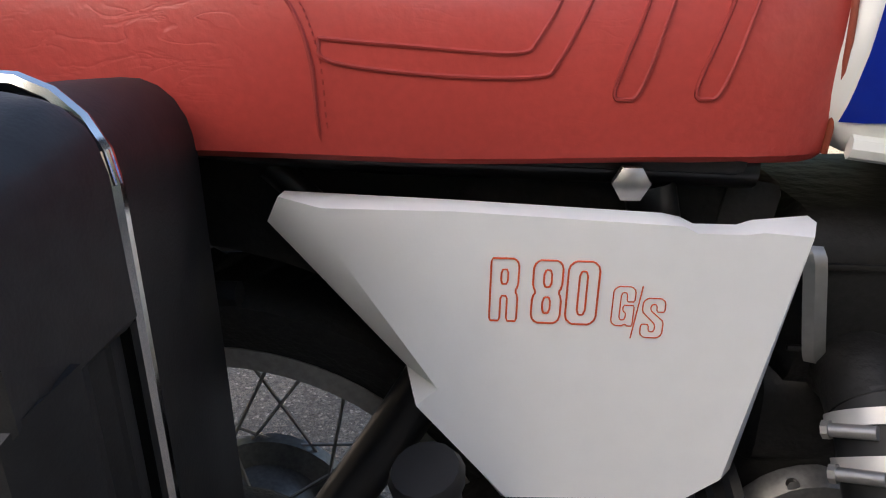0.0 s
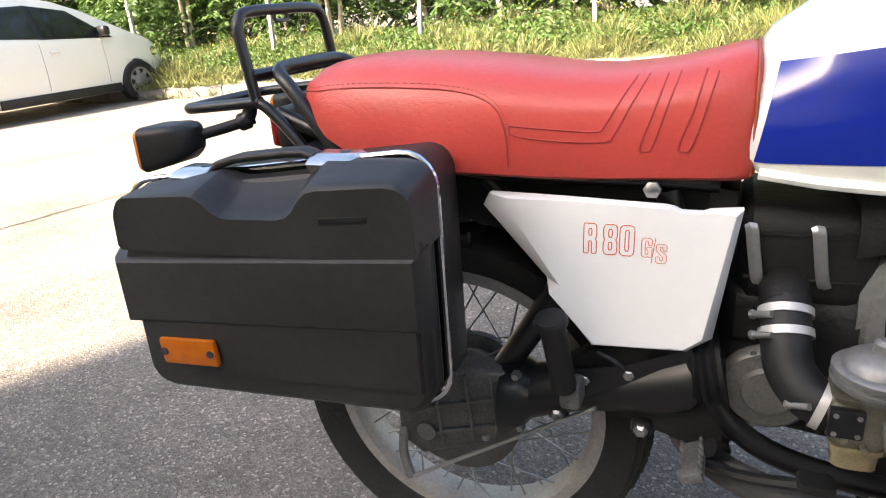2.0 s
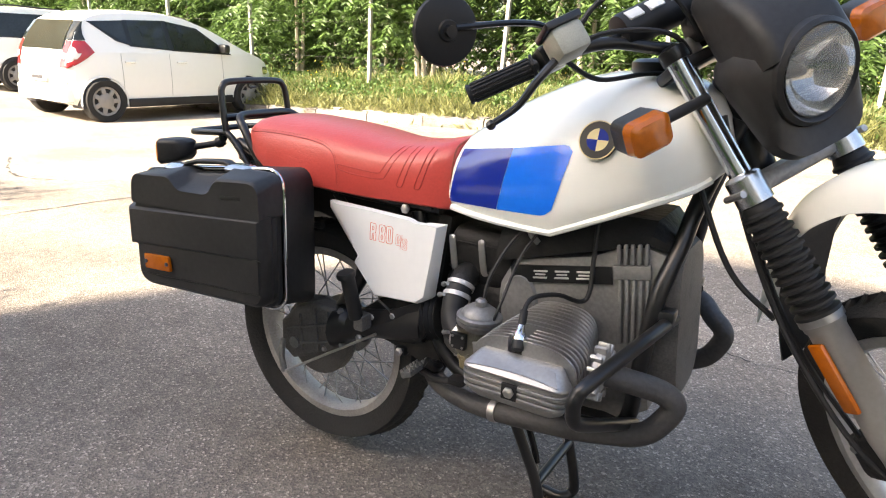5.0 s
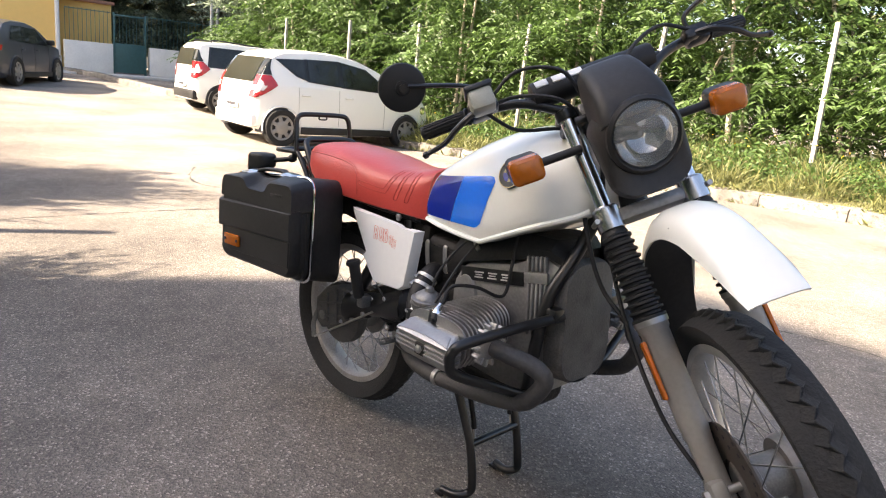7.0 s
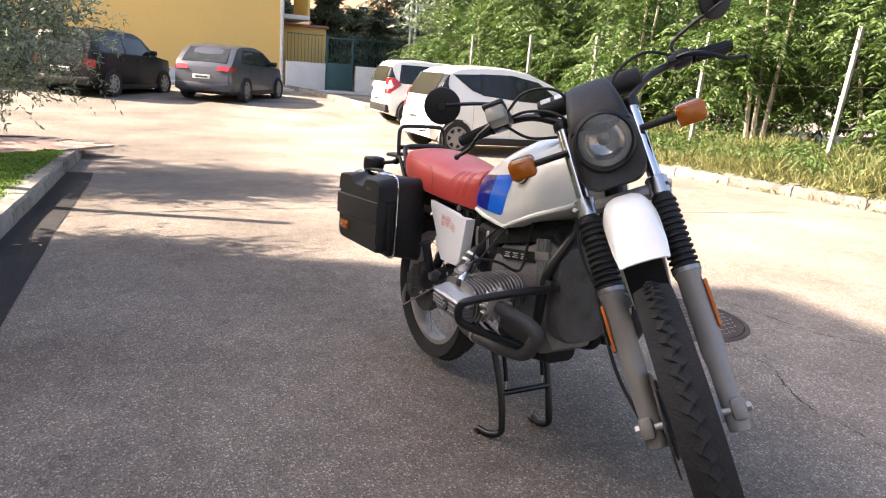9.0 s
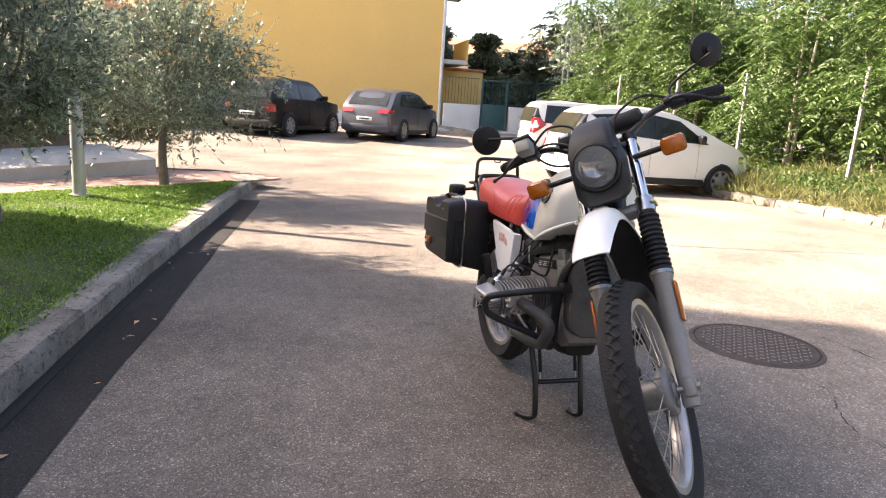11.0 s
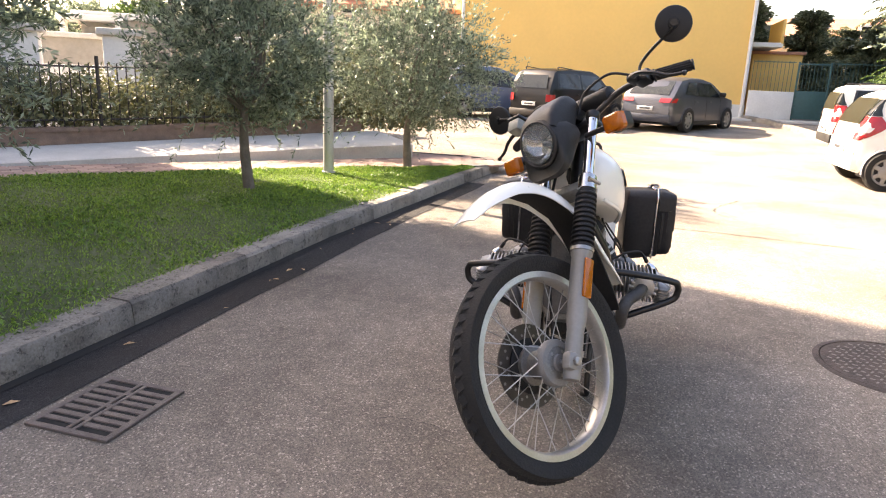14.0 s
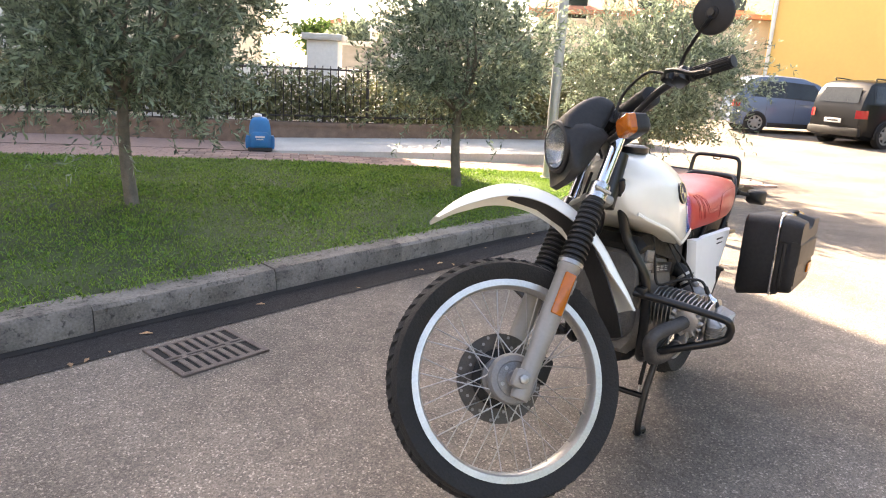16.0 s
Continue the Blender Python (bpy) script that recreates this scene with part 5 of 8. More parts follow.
# white one-box hatchback: near side wheels at about (-8.7, 4.06) and (-8.7, 6.63)
car("hatchback", "white compact hatchback parked nose to the verge", pose(-9.45, 3.56, gz(-9), 0, 0, 90.0), 3.77, 1.76, 1.59, 2.57, 0.72,
    [(0, 0.36), (0.01, 0.78), (0.07, 1.00), (0.20, 1.26), (0.36, 1.47), (0.6, 1.55), (1.1, 1.59), (1.6, 1.59), (2.0, 1.53), (2.4, 1.39), (2.8, 1.19), (3.1, 1.06), (3.38, 0.97), (3.60, 0.85), (3.73, 0.66), (3.77, 0.44)],
    0.98, M_CARWHITE, [((0.99, 1.105), (1.57, 1.055), (1.54, 1.455), (0.97, 1.435)), ((1.66, 1.05), (2.70, 1.00), (2.10, 1.365), (1.62, 1.455)), ((0.80, 1.175), (0.92, 1.115), (0.90, 1.43), (0.44, 1.395))], (1.02, 1.42, 5), (1.95, 2.95), 0.31, lamp_high=True)
# white boxy small car behind it
car("small_car", "white boxy small car parked beside the hatchback", pose(-14.4, 4.45, gz(-14), 0, 0, 88.0), 3.65, 1.64, 1.60, 2.3, 0.75,
    [(0, 0.36), (0.01, 0.90), (0.06, 1.20), (0.14, 1.48), (0.28, 1.56), (0.9, 1.60), (1.6, 1.60), (2.1, 1.55), (2.5, 1.30), (2.8, 1.10), (3.4, 0.95), (3.6, 0.75), (3.65, 0.45)],
    1.0, M_CARWHITE, [((0.35, 1.05), (1.2, 1.03), (1.2, 1.46), (0.42, 1.46)), ((1.28, 1.03), (2.35, 1.0), (2.1, 1.42), (1.28, 1.46))], (1.05, 1.42, 5), (2.0, 2.75), 0.31, dark_lower=True, roof_rails=True, lamp_high=True)
SUV_TOP = [(0, 0.40), (0.01, 0.85), (0.12, 1.04), (0.45, 1.36), (0.66, 1.49), (1.1, 1.55), (1.9, 1.56), (2.5, 1.46), (2.95, 1.24), (3.3, 1.04), (4.0, 0.96), (4.3, 0.80), (4.38, 0.5)]
car("suv", "dark grey crossover parked by the ochre building", pose(-17.6, 0.45, gz(-18), 0, 0, 150.0), 4.38, 1.83, 1.62, 2.6, 0.88, SUV_TOP,
    1.00, M_CARGREY, [((0.70, 1.10), (1.47, 1.05), (1.47, 1.43), (1.02, 1.42)), ((1.50, 1.05), (2.95, 1.01), (2.40, 1.40), (1.50, 1.43))], (1.06, 1.44, 5), (2.4, 3.25), 0.35, lamp_wide=True)
JEEP_TOP = [(0, 0.40), (0.01, 1.00), (0.08, 1.25), (0.20, 1.55), (0.40, 1.66), (1.0, 1.69), (2.1, 1.68), (2.45, 1.58), (2.85, 1.25), (3.1, 1.10), (3.95, 1.02), (4.18, 0.85), (4.24, 0.5)]
car("off_roader", "black boxy off-road car parked by the building", pose(-17.3, -2.9, gz(-17), 0, 0, 150.0), 4.24, 1.8, 1.69, 2.57, 0.85, JEEP_TOP,
    1.08, M_CARDARK, [((0.35, 1.14), (1.40, 1.12), (1.40, 1.54), (0.42, 1.54)), ((1.48, 1.12), (2.75, 1.08), (2.35, 1.50), (1.48, 1.54))], (1.12, 1.50, 5), (2.35, 3.0), 0.35, dark_lower=True, roof_rails=True)
VAN_TOP = [(0, 0.40), (0.01, 0.85), (0.10, 1.15), (0.30, 1.50), (0.60, 1.64), (1.2, 1.68), (1.9, 1.64), (2.4, 1.45), (2.9, 1.15), (3.2, 1.02), (3.7, 0.85), (3.85, 0.65), (3.9, 0.45)]
car("people_carrier", "light blue small people carrier parked by the building", pose(-18.9, -6.2, gz(-19), 0, 0, 124.0), 3.9, 1.7, 1.68, 2.5, 0.75, VAN_TOP,
    1.02, M_CARBLUE, [((0.5, 1.08), (1.35, 1.06), (1.35, 1.50), (0.75, 1.48)), ((1.43, 1.06), (2.6, 1.0), (2.15, 1.44), (1.43, 1.50))], (1.05, 1.46, 5), (2.2, 3.1), 0.31)

# the motorcycle: x forward, y to its left, z up, origin on the ground under the rear axle
bike = thing("motorcycle", "white off-road motorcycle with red seat on its centre stand", "motorcycle", at=pose(0, 0, 0, 0, 0, 4.5))


def wheel(m_axle, r_out, r_rim, width, hub_r, hub_w, spokes, parent, knobs, rim_mat):
    """A spoked wheel about the z axis of m_axle."""
    wh = part("wheel", lathe([(0.012, -hub_w / 2 - 0.012), (hub_r * 0.7, -hub_w / 2 - 0.012), (hub_r, -hub_w / 2), (hub_r, -hub_w / 2 + 0.014), (hub_r * 0.72, -hub_w / 2 + 0.02), (hub_r * 0.72, hub_w / 2 - 0.02), (hub_r, hub_w / 2 - 0.014), (hub_r, hub_w / 2), (hub_r * 0.7, hub_w / 2 + 0.012), (0.012, hub_w / 2 + 0.012)], m_axle, 36), M_GRIMEALLOY, parent, "grimy cast hub")
    w = width / 2
    rr = r_rim
    part("rim", lathe([(rr + 0.004, -w * 0.56), (rr + 0.004, -w * 0.62), (rr - 0.014, -w * 0.62), (rr - 0.018, -w * 0.5), (rr - 0.022, -w * 0.2), (rr - 0.022, w * 0.2), (rr - 0.018, w * 0.5), (rr - 0.014, w * 0.62), (rr + 0.004, w * 0.62), (rr + 0.004, w * 0.56), (rr - 0.010, w * 0.4), (rr - 0.010, -w * 0.4)], m_axle, 72, close=True), rim_mat, wh, "alloy rim with a rolled edge")
    prof = [(rr - 0.004, -w * 0.52), (rr + 0.012, -w * 0.66), (rr + (r_out - rr) * 0.45, -w * 0.96), (rr + (r_out - rr) * 0.72, -w), (r_out - 0.0150, -w * 0.82), (r_out - 0.0095, -w * 0.45), (r_out - 0.0080, 0)]
    tyre = lathe(prof + [(a, -b) for a, b in reversed(prof[:-1])], m_axle, 72, close=True)
    part("tyre", tyre, M_RUBBER, wh, "worn black block-tread tyre")
    # tread blocks: slanted bars in two rows
    bm = bmesh.new()
    n = knobs
    for k in range(n):
        for row, sg in ((0, 1), (1, -1)):
            a = 2 * math.pi * (k + 0.5 * row) / n
            b = box((0.0100, 2 * math.pi * r_out / n * 0.81 - 0.0030, w * 1.12), (0, 0, 0), 0.0015, segs=1)
            for v in b.verts:
                # the bars bow with the tyre and sweep back towards its shoulder
                u = max(0.0, sg * v.co.z / (w * 0.49))
                v.co.x -= 0.014 * u * u
            moved(b, Matrix.Rotation(a, 4, "Z") @ Matrix.Translation((r_out - 0.0082, 0, sg * w * 0.42)) @ pose(0, 0, 0, 0, -sg * 12, 0) @ pose(0, 0, 0, -sg * 36, 0, 0))
            merge(bm, b)
    moved(bm, m_axle)
    part("tread", bm, M_RUBBER, wh, smooth=False)
    for k in range(spokes):
        a = 2 * math.pi * k / spokes
        sg = 1 if k % 2 else -1
        sweep = (1 if (k // 2) % 2 else -1) * 0.62
        p0 = Vector((hub_r * 0.95 * math.cos(a - sweep), hub_r * 0.95 * math.sin(a - sweep), sg * hub_w * 0.46))
        p1 = Vector(((rr - 0.018) * math.cos(a), (rr - 0.018) * math.sin(a), sg * w * 0.12))
        part("spoke", rod(m_axle @ p0, m_axle @ p1, 0.0018, segs=5), M_STEEL, wh)
    return wh


AX = pose(0, 0, 0, 90, 0, 0)
rear = wheel(Matrix.Translation((0.020, 0, 0.334)) @ AX, 0.310, 0.236, 0.108, 0.085, 0.13, 40, bike, 54, M_SHADEDRIM)

# final drive and swinging arm on the right side
bm = loft([[(0.035 + 0.105 * sc * math.cos(a), y, 0.350 + 0.105 * sc * math.sin(a)) for a in [2 * math.pi * k / 24 for k in range(24)]] for y, sc in ((-0.05, 0.95), (-0.065, 1.0), (-0.090, 0.98), (-0.095, 0.90))])
fd = part("final_drive", bm, M_DRIVE, bike, "grimy cast final drive housing")
part("drive_cover", prism([(-0.055, 0.385), (-0.003, 0.436), (0.066, 0.460), (0.138, 0.458), (0.142, 0.366), (0.100, 0.330), (-0.016, 0.286), (-0.055, 0.312)], 0.040, lambda u, v, d: (u, -0.088 - d, v), 0.012, segs=3), M_DRIVE, fd)
for x, z, w, h, tilt in ((0.045, 0.395, 0.150, 0.006, -17), (0.055, 0.352, 0.130, 0.006, -17), (0.020, 0.372, 0.006, 0.10, -5), (0.072, 0.392, 0.006, 0.115, -5), (0.112, 0.405, 0.006, 0.09, -5)):
    part("cooling_rib", box((w, 0.012, h), (x, -0.129, z), 0.0025, (0, tilt, 0)), M_DRIVE, fd)
part("filler_cap", lathe([(0.014, 0), (0.0155, 0.004), (0.0155, 0.007), (0, 0.009)], pose(-0.003, -0.128, 0.338, 90, 0, 0), 18), M_GRIMEALLOY, fd)
for x, z in ((0.146, 0.459), (0.150, 0.372), (0.095, 0.345)):
    part("drive_bolt", lathe([(0.008, 0), (0.008, 0.006), (0.005, 0.012), (0, 0.012)], pose(x, -0.122, z, 90, 0, 0), 6), M_STEEL, fd)
bm = loft([[(x, -0.095 + rr * math.cos(a), z + rr * math.sin(a)) for a in [2 * math.pi * k / 14 for k in range(14)]] for x, z, rr in ((0.12, 0.405, 0.058), (0.15, 0.415, 0.055), (0.165, 0.420, 0.042), (0.24, 0.442, 0.038), (0.30, 0.455, 0.042), (0.345, 0.47, 0.052), (0.385, 0.485, 0.054))])
part("swinging_arm", bm, M_BLACK, bike, "black single-sided swinging arm")
part("drive_boot", lathe([(0.050, 0), (0.057, 0.006), (0.050, 0.012), (0.057, 0.018), (0.050, 0.024), (0.056, 0.030), (0.050, 0.036), (0.053, 0.042)], aim((0.378, -0.09, 0.492), (0.478, -0.085, 0.512)), 28), M_SOFTRUBBER, bike, "ribbed black rubber boot")
part("shock_absorber", tube([(0.10, -0.085, 0.42), (0.21, -0.085, 0.60), (0.25, -0.085, 0.70)], 0.020, 12), M_BLACK, bike)
for x, z in ((0.304, 0.487), (0.322, 0.401), (0.245, 0.470), (0.205, 0.405)):
    part("arm_bolt", lathe([(0.010, 0), (0.010, 0.006), (0.006, 0.010), (0, 0.010)], pose(x, -0.125, z, 90, 0, 0), 6), M_STEEL, bike)
    part("arm_lug", box((0.030, 0.030, 0.026), (x, -0.112, z), 0.008), M_BLACK, bike)
part("arm_cable", tube([(0.262, -0.13, 0.515), (0.285, -0.135, 0.508), (0.300, -0.13, 0.49), (0.31, -0.128, 0.46), (0.36, -0.12, 0.43)], 0.0035, 6), M_SOFTRUBBER, bike)
part("brake_rod", rod((0.262, -0.138, 0.433), (-0.03, -0.142, 0.252), 0.0035, segs=8), M_STEEL, bike)
part("brake_lever", tube([(-0.046, -0.125, 0.335), (-0.044, -0.138, 0.295), (-0.034, -0.140, 0.250)], 0.008, 8), M_GRIMEALLOY, bike)

# rear mudguard over the wheel
loops = []
for k in range(15):
    a = radians(35 + 115 * k / 14)
    loops.append([(0.0 + (0.375 - 0.012 * abs(u) * 8 * abs(u)) * math.cos(a), u, 0.33 + (0.375 - 0.9 * u * u) * math.sin(a)) for u in (-0.075, -0.05, 0, 0.05, 0.075)])
bm = loft(loops, caps=False, closed_loop=False)
bmesh.ops.solidify(bm, geom=bm.faces[:], thickness=0.004)
part("rear_mudguard", bm, M_BLACKPLASTIC, bike)

# seat
SX = (-0.168, -0.160, -0.13, -0.07, 0.03, 0.125, 0.213, 0.263, 0.334, 0.393, 0.425, 0.436)
S_TOP = (0.862, 0.885, 0.903, 0.907, 0.903, 0.894, 0.882, 0.879, 0.884, 0.896, 0.904, 0.898)
S_BOT = (0.850, 0.836, 0.803, 0.772, 0.758, 0.756, 0.753, 0.753, 0.754, 0.753, 0.752, 0.756)
S_W = (0.070, 0.105, 0.130, 0.142, 0.148, 0.146, 0.140, 0.136, 0.130, 0.124, 0.112, 0.104)


def seat_half(x, z):
    zt, zb, w = interp(x, SX, S_TOP), interp(x, SX, S_BOT), interp(x, SX, S_W)
    h = max(0.02, zt - zb)
    return w * interp((z - zb) / h, (0, 0.2, 0.45, 0.66, 0.82, 0.93, 1.0), (0.94, 1.0, 0.995, 0.965, 0.88, 0.70, 0.0))


loops = []
for x in np.concatenate([[-0.168, -0.165, -0.160, -0.150], np.linspace(-0.135, 0.405, 30), [0.418, 0.428, 0.436]]):
    zt, zb, w = interp(x, SX, S_TOP), interp(x, SX, S_BOT), interp(x, SX, S_W)
    h = zt - zb
    half = [(x, w * f, zb + h * t) for t, f in ((0.0, 0.90), (0.04, 0.97), (0.2, 1.0), (0.45, 0.995), (0.66, 0.965), (0.82, 0.88), (0.93, 0.70), (0.985, 0.38))]
    loops.append([(a, -b, c) for a, b, c in half] + [(x, 0, zt)] + list(reversed(half)))
seat = part("seat", loft(loops), M_RED, bike, "red vinyl dual seat with stitched grooves")


def on_seat(points, r, name, mat, sides=(-1, 1)):
    for sg in sides:
        pts = [(x, sg * (seat_half(x, z) + 0.0004), z) for x, _, z in curve_points([(x, 0, z) for x, z in points], 8)]
        part(name, tube(pts, r, 6, 1, smooth=False), mat, seat)


on_seat([(-0.158, 0.866), (-0.06, 0.872), (0.06, 0.868), (0.124, 0.853), (0.147, 0.820), (0.151, 0.762)], 0.0013, "stitching", M_REDSEAM)
for sg in (-1, 1):
    bm = bmesh.new()
    run = curve_points([(-0.150, 0, 0.8715), (-0.06, 0, 0.8775), (0.06, 0, 0.8735), (0.127, 0, 0.857), (0.1515, 0, 0.822), (0.156, 0, 0.762)], 22)
    for a, b in zip(run[::2], run[1::2]):
        rod((a[0], sg * (seat_half(a[0], a[2]) + 0.0006), a[2]), (b[0], sg * (seat_half(b[0], b[2]) + 0.0006), b[2]), 0.00055, segs=5, bm=bm)
    part("thread", bm, M_REDSEAM, seat, "dark stitches beside the seam")
on_seat([(0.153, 0.823), (0.21, 0.818), (0.257, 0.815), (0.2685, 0.823), (0.288, 0.856), (0.305, 0.881)], 0.0012, "groove", M_REDSEAM)
on_seat([(0.153, 0.823), (0.160, 0.811), (0.215, 0.804), (0.267, 0.803), (0.279, 0.811), (0.297, 0.845), (0.315, 0.878)], 0.0012, "groove", M_REDSEAM)
for dx in (0.0, 0.043):
    on_seat([(0.336 + dx * 0.95, 0.880), (0.323 + dx, 0.838), (0.309 + dx, 0.797), (0.315 + dx, 0.791), (0.323 + dx, 0.797), (0.336 + dx, 0.838), (0.349 + dx * 0.95, 0.878)], 0.0012, "groove", M_REDSEAM)
pts = [(0.432, -seat_half(0.43, z) - 0.002, z) for z in (0.758, 0.80, 0.84, 0.87, 0.89)]
part("piping", tube(pts + [(0.432, 0, 0.904)] + [(a, -b, c) for a, b, c in reversed(pts)], 0.002, 8, 4), M_PIPING, seat, "thin dull red front piping")
part("seat_base", box((0.52, 0.23, 0.02), (0.13, 0, 0.762), 0.006, (0, 1.5, 0)), M_DARKPART, bike)

# tank
TX = (0.428, 0.44, 0.50, 0.56, 0.62, 0.68, 0.73, 0.79, 0.84, 0.89, 0.93, 0.955, 0.965)
T_TOP = (0.890, 0.917, 0.958, 0.992, 1.020, 1.044, 1.056, 1.060, 1.058, 1.050, 1.030, 0.990, 0.960)
T_BOT = (0.770, 0.758, 0.752, 0.750, 0.750, 0.752, 0.775, 0.803, 0.826, 0.848, 0.868, 0.895, 0.920)
T_W = (0.110, 0.119, 0.133, 0.146, 0.158, 0.169, 0.174, 0.172, 0.161, 0.138, 0.105, 0.070, 0.050)
T_F = ((0.0, 0.80), (0.035, 0.93), (0.10, 0.985), (0.2, 1.0), (0.36, 0.985), (0.55, 0.93), (0.70, 0.84), (0.82, 0.69), (0.91, 0.49), (0.97, 0.26))


def tank_half(x, z):
    zt, zb, w = interp(x, TX, T_TOP), interp(x, TX, T_BOT), interp(x, TX, T_W)
    return w * interp((z - zb) / (zt - zb), [t for t, f in T_F] + [1.0], [f for t, f in T_F] + [0.0])


loops = []
for x in np.concatenate([[0.428, 0.433], np.linspace(0.445, 0.945, 34), [0.955, 0.962, 0.965]]):
    zt, zb, w = interp(x, TX, T_TOP), interp(x, TX, T_BOT), interp(x, TX, T_W)
    half = [(x, w * f, zb + (zt - zb) * t) for t, f in T_F]
    loops.append([(a, -b, c) for a, b, c in half] + [(x, 0, zt)] + list(reversed(half)))
tank = part("fuel_tank", loft(loops), M_WHITE, bike, "glossy white fuel tank with two blue stripes")
for sg in (-1, 1):
    pts = [(x, sg * (tank_half(x, interp(x, TX, T_BOT) + 0.008) + 0.003), interp(x, TX, T_BOT) + 0.006) for x in np.linspace(0.44, 0.94, 26)]
    part("lower_flange", tube(pts, 0.007, 8, 1, smooth=False), M_WHITE, tank)


def tank_patch(name, corners, mat, lift, label="", round_right=0.0):
    """Stripe on both flanks: corners as bottom left, bottom right, top right, top left (x, z)."""
    for sg in (-1, 1):
        grid = []
        for i in range(13):
            u = i / 12
            row = []
            for j in range(13):
                v = j / 12
                vv = v
                if round_right:
                    cut = round_right * max(0, (u - 0.82) / 0.18) ** 2.2
                    vv = cut + v * (1 - 2 * cut)
                x = (corners[0][0] * (1 - u) + corners[1][0] * u) * (1 - vv) + (corners[3][0] * (1 - u) + corners[2][0] * u) * vv
                z = (corners[0][1] * (1 - u) + corners[1][1] * u) * (1 - vv) + (corners[3][1] * (1 - u) + corners[2][1] * u) * vv
                row.append((x, sg * (tank_half(x, z) + lift), z))
            grid.append(row)
        part(name, loft(grid, caps=False, closed_loop=False), mat, tank, label)


tank_patch("navy_stripe", ((0.433, 0.777), (0.559, 0.783), (0.582, 0.906), (0.452, 0.886)), M_NAVY, 0.0016, "dark navy blue stripe")
tank_patch("blue_stripe", ((0.560, 0.783), (0.681, 0.792), (0.716, 0.930), (0.583, 0.906)), M_SKYBLUE, 0.0016, "bright light blue stripe", 0.10)
# round badge: black ring and a quartered disc, plain
for sg in (-1, 1):
    x, z = 0.757, 0.940
    yy = tank_half(x, z)
    e = 0.02
    nrm = Vector((-(tank_half(x + e, z) - tank_half(x - e, z)) / (2 * e), 1, -(tank_half(x, z + e) - tank_half(x, z - e)) / (2 * e))).normalized()
    nrm.y *= sg
    m = Matrix.Translation((x, sg * (yy - 0.002), z)) @ nrm.to_track_quat("Z", "Y").to_matrix().to_4x4()
    badge = part("badge", lathe([(0.0345, 0), (0.0345, 0.006), (0.0325, 0.008), (0.0, 0.008)], m, 36), M_BLACK, tank, "round black badge with a blue and pale disc")
    part("badge_ring", lathe([(0.0345, 0.0075), (0.0345, 0.009), (0.0328, 0.009), (0.0328, 0.0075)], m, 36, close=True), M_GOLD, badge)
    for k in range(4):
        own = bmesh.new()
        pts = [own.verts.new(m @ Vector((0, 0, 0.0088)))] + [own.verts.new(m @ Vector((0.020 * math.cos(radians(90 * k + a)), 0.020 * math.sin(radians(90 * k + a)), 0.0088))) for a in range(0, 91, 10)]
        own.faces.new(pts)
        part("quarter", own, M_GOLD if k % 2 else M_NAVY, badge)
part("filler_cap", lathe([(0.042, 0), (0.045, 0.006), (0.045, 0.02), (0.036, 0.026), (0, 0.028)], pose(0.80, 0, 1.055, 0, -2, 0), 32), M_BLACK, tank, "black screw-on filler cap")
part("tap", tube([(0.62, -0.10, 0.755), (0.62, -0.105, 0.735), (0.64, -0.11, 0.72)], 0.006), M_STEEL, bike)

# outlines of the condensed letters, in a unit box
GLYPHS = {
    "R": [[(0, 0), (0, 1), (0.84, 1), (1, 0.93), (1, 0.56), (0.88, 0.49), (1, 0.42), (1, 0), (0.62, 0), (0.62, 0.41), (0.38, 0.41), (0.38, 0)], [(0.38, 0.60), (0.38, 0.83), (0.62, 0.83), (0.62, 0.60)]],
    "8": [[(0, 0.08), (0, 0.42), (0.13, 0.50), (0, 0.58), (0, 0.92), (0.18, 1), (0.82, 1), (1, 0.92), (1, 0.58), (0.87, 0.50), (1, 0.42), (1, 0.08), (0.82, 0), (0.18, 0)], [(0.37, 0.18), (0.37, 0.40), (0.50, 0.43), (0.63, 0.40), (0.63, 0.18), (0.50, 0.15)], [(0.37, 0.60), (0.37, 0.83), (0.50, 0.86), (0.63, 0.83), (0.63, 0.60), (0.50, 0.57)]],
    "0": [[(0, 0.09), (0, 0.91), (0.20, 1), (0.80, 1), (1, 0.91), (1, 0.09), (0.80, 0), (0.20, 0)], [(0.37, 0.18), (0.37, 0.82), (0.50, 0.86), (0.63, 0.82), (0.63, 0.18), (0.50, 0.14)]],
    "G": [[(0, 0.09), (0, 0.91), (0.20, 1), (0.80, 1), (1, 0.91), (1, 0.62), (0.64, 0.62), (0.64, 0.82), (0.50, 0.86), (0.36, 0.82), (0.36, 0.18), (0.50, 0.14), (0.64, 0.18), (0.64, 0.36), (0.50, 0.36), (0.50, 0.53), (1, 0.53), (1, 0), (0.72, 0), (0.66, 0.06), (0.55, 0), (0.20, 0)]],
    "S": [[(0, 0.09), (0, 0.34), (0.36, 0.34), (0.36, 0.18), (0.50, 0.14), (0.64, 0.18), (0.64, 0.34), (0, 0.66), (0, 0.91), (0.20, 1), (0.80, 1), (1, 0.91), (1, 0.66), (0.64, 0.66), (0.64, 0.82), (0.50, 0.86), (0.36, 0.82), (0.36, 0.70), (1, 0.42), (1, 0.09), (0.80, 0), (0.20, 0)]],
    "/": [[(0, 0), (1, 1)]],
}


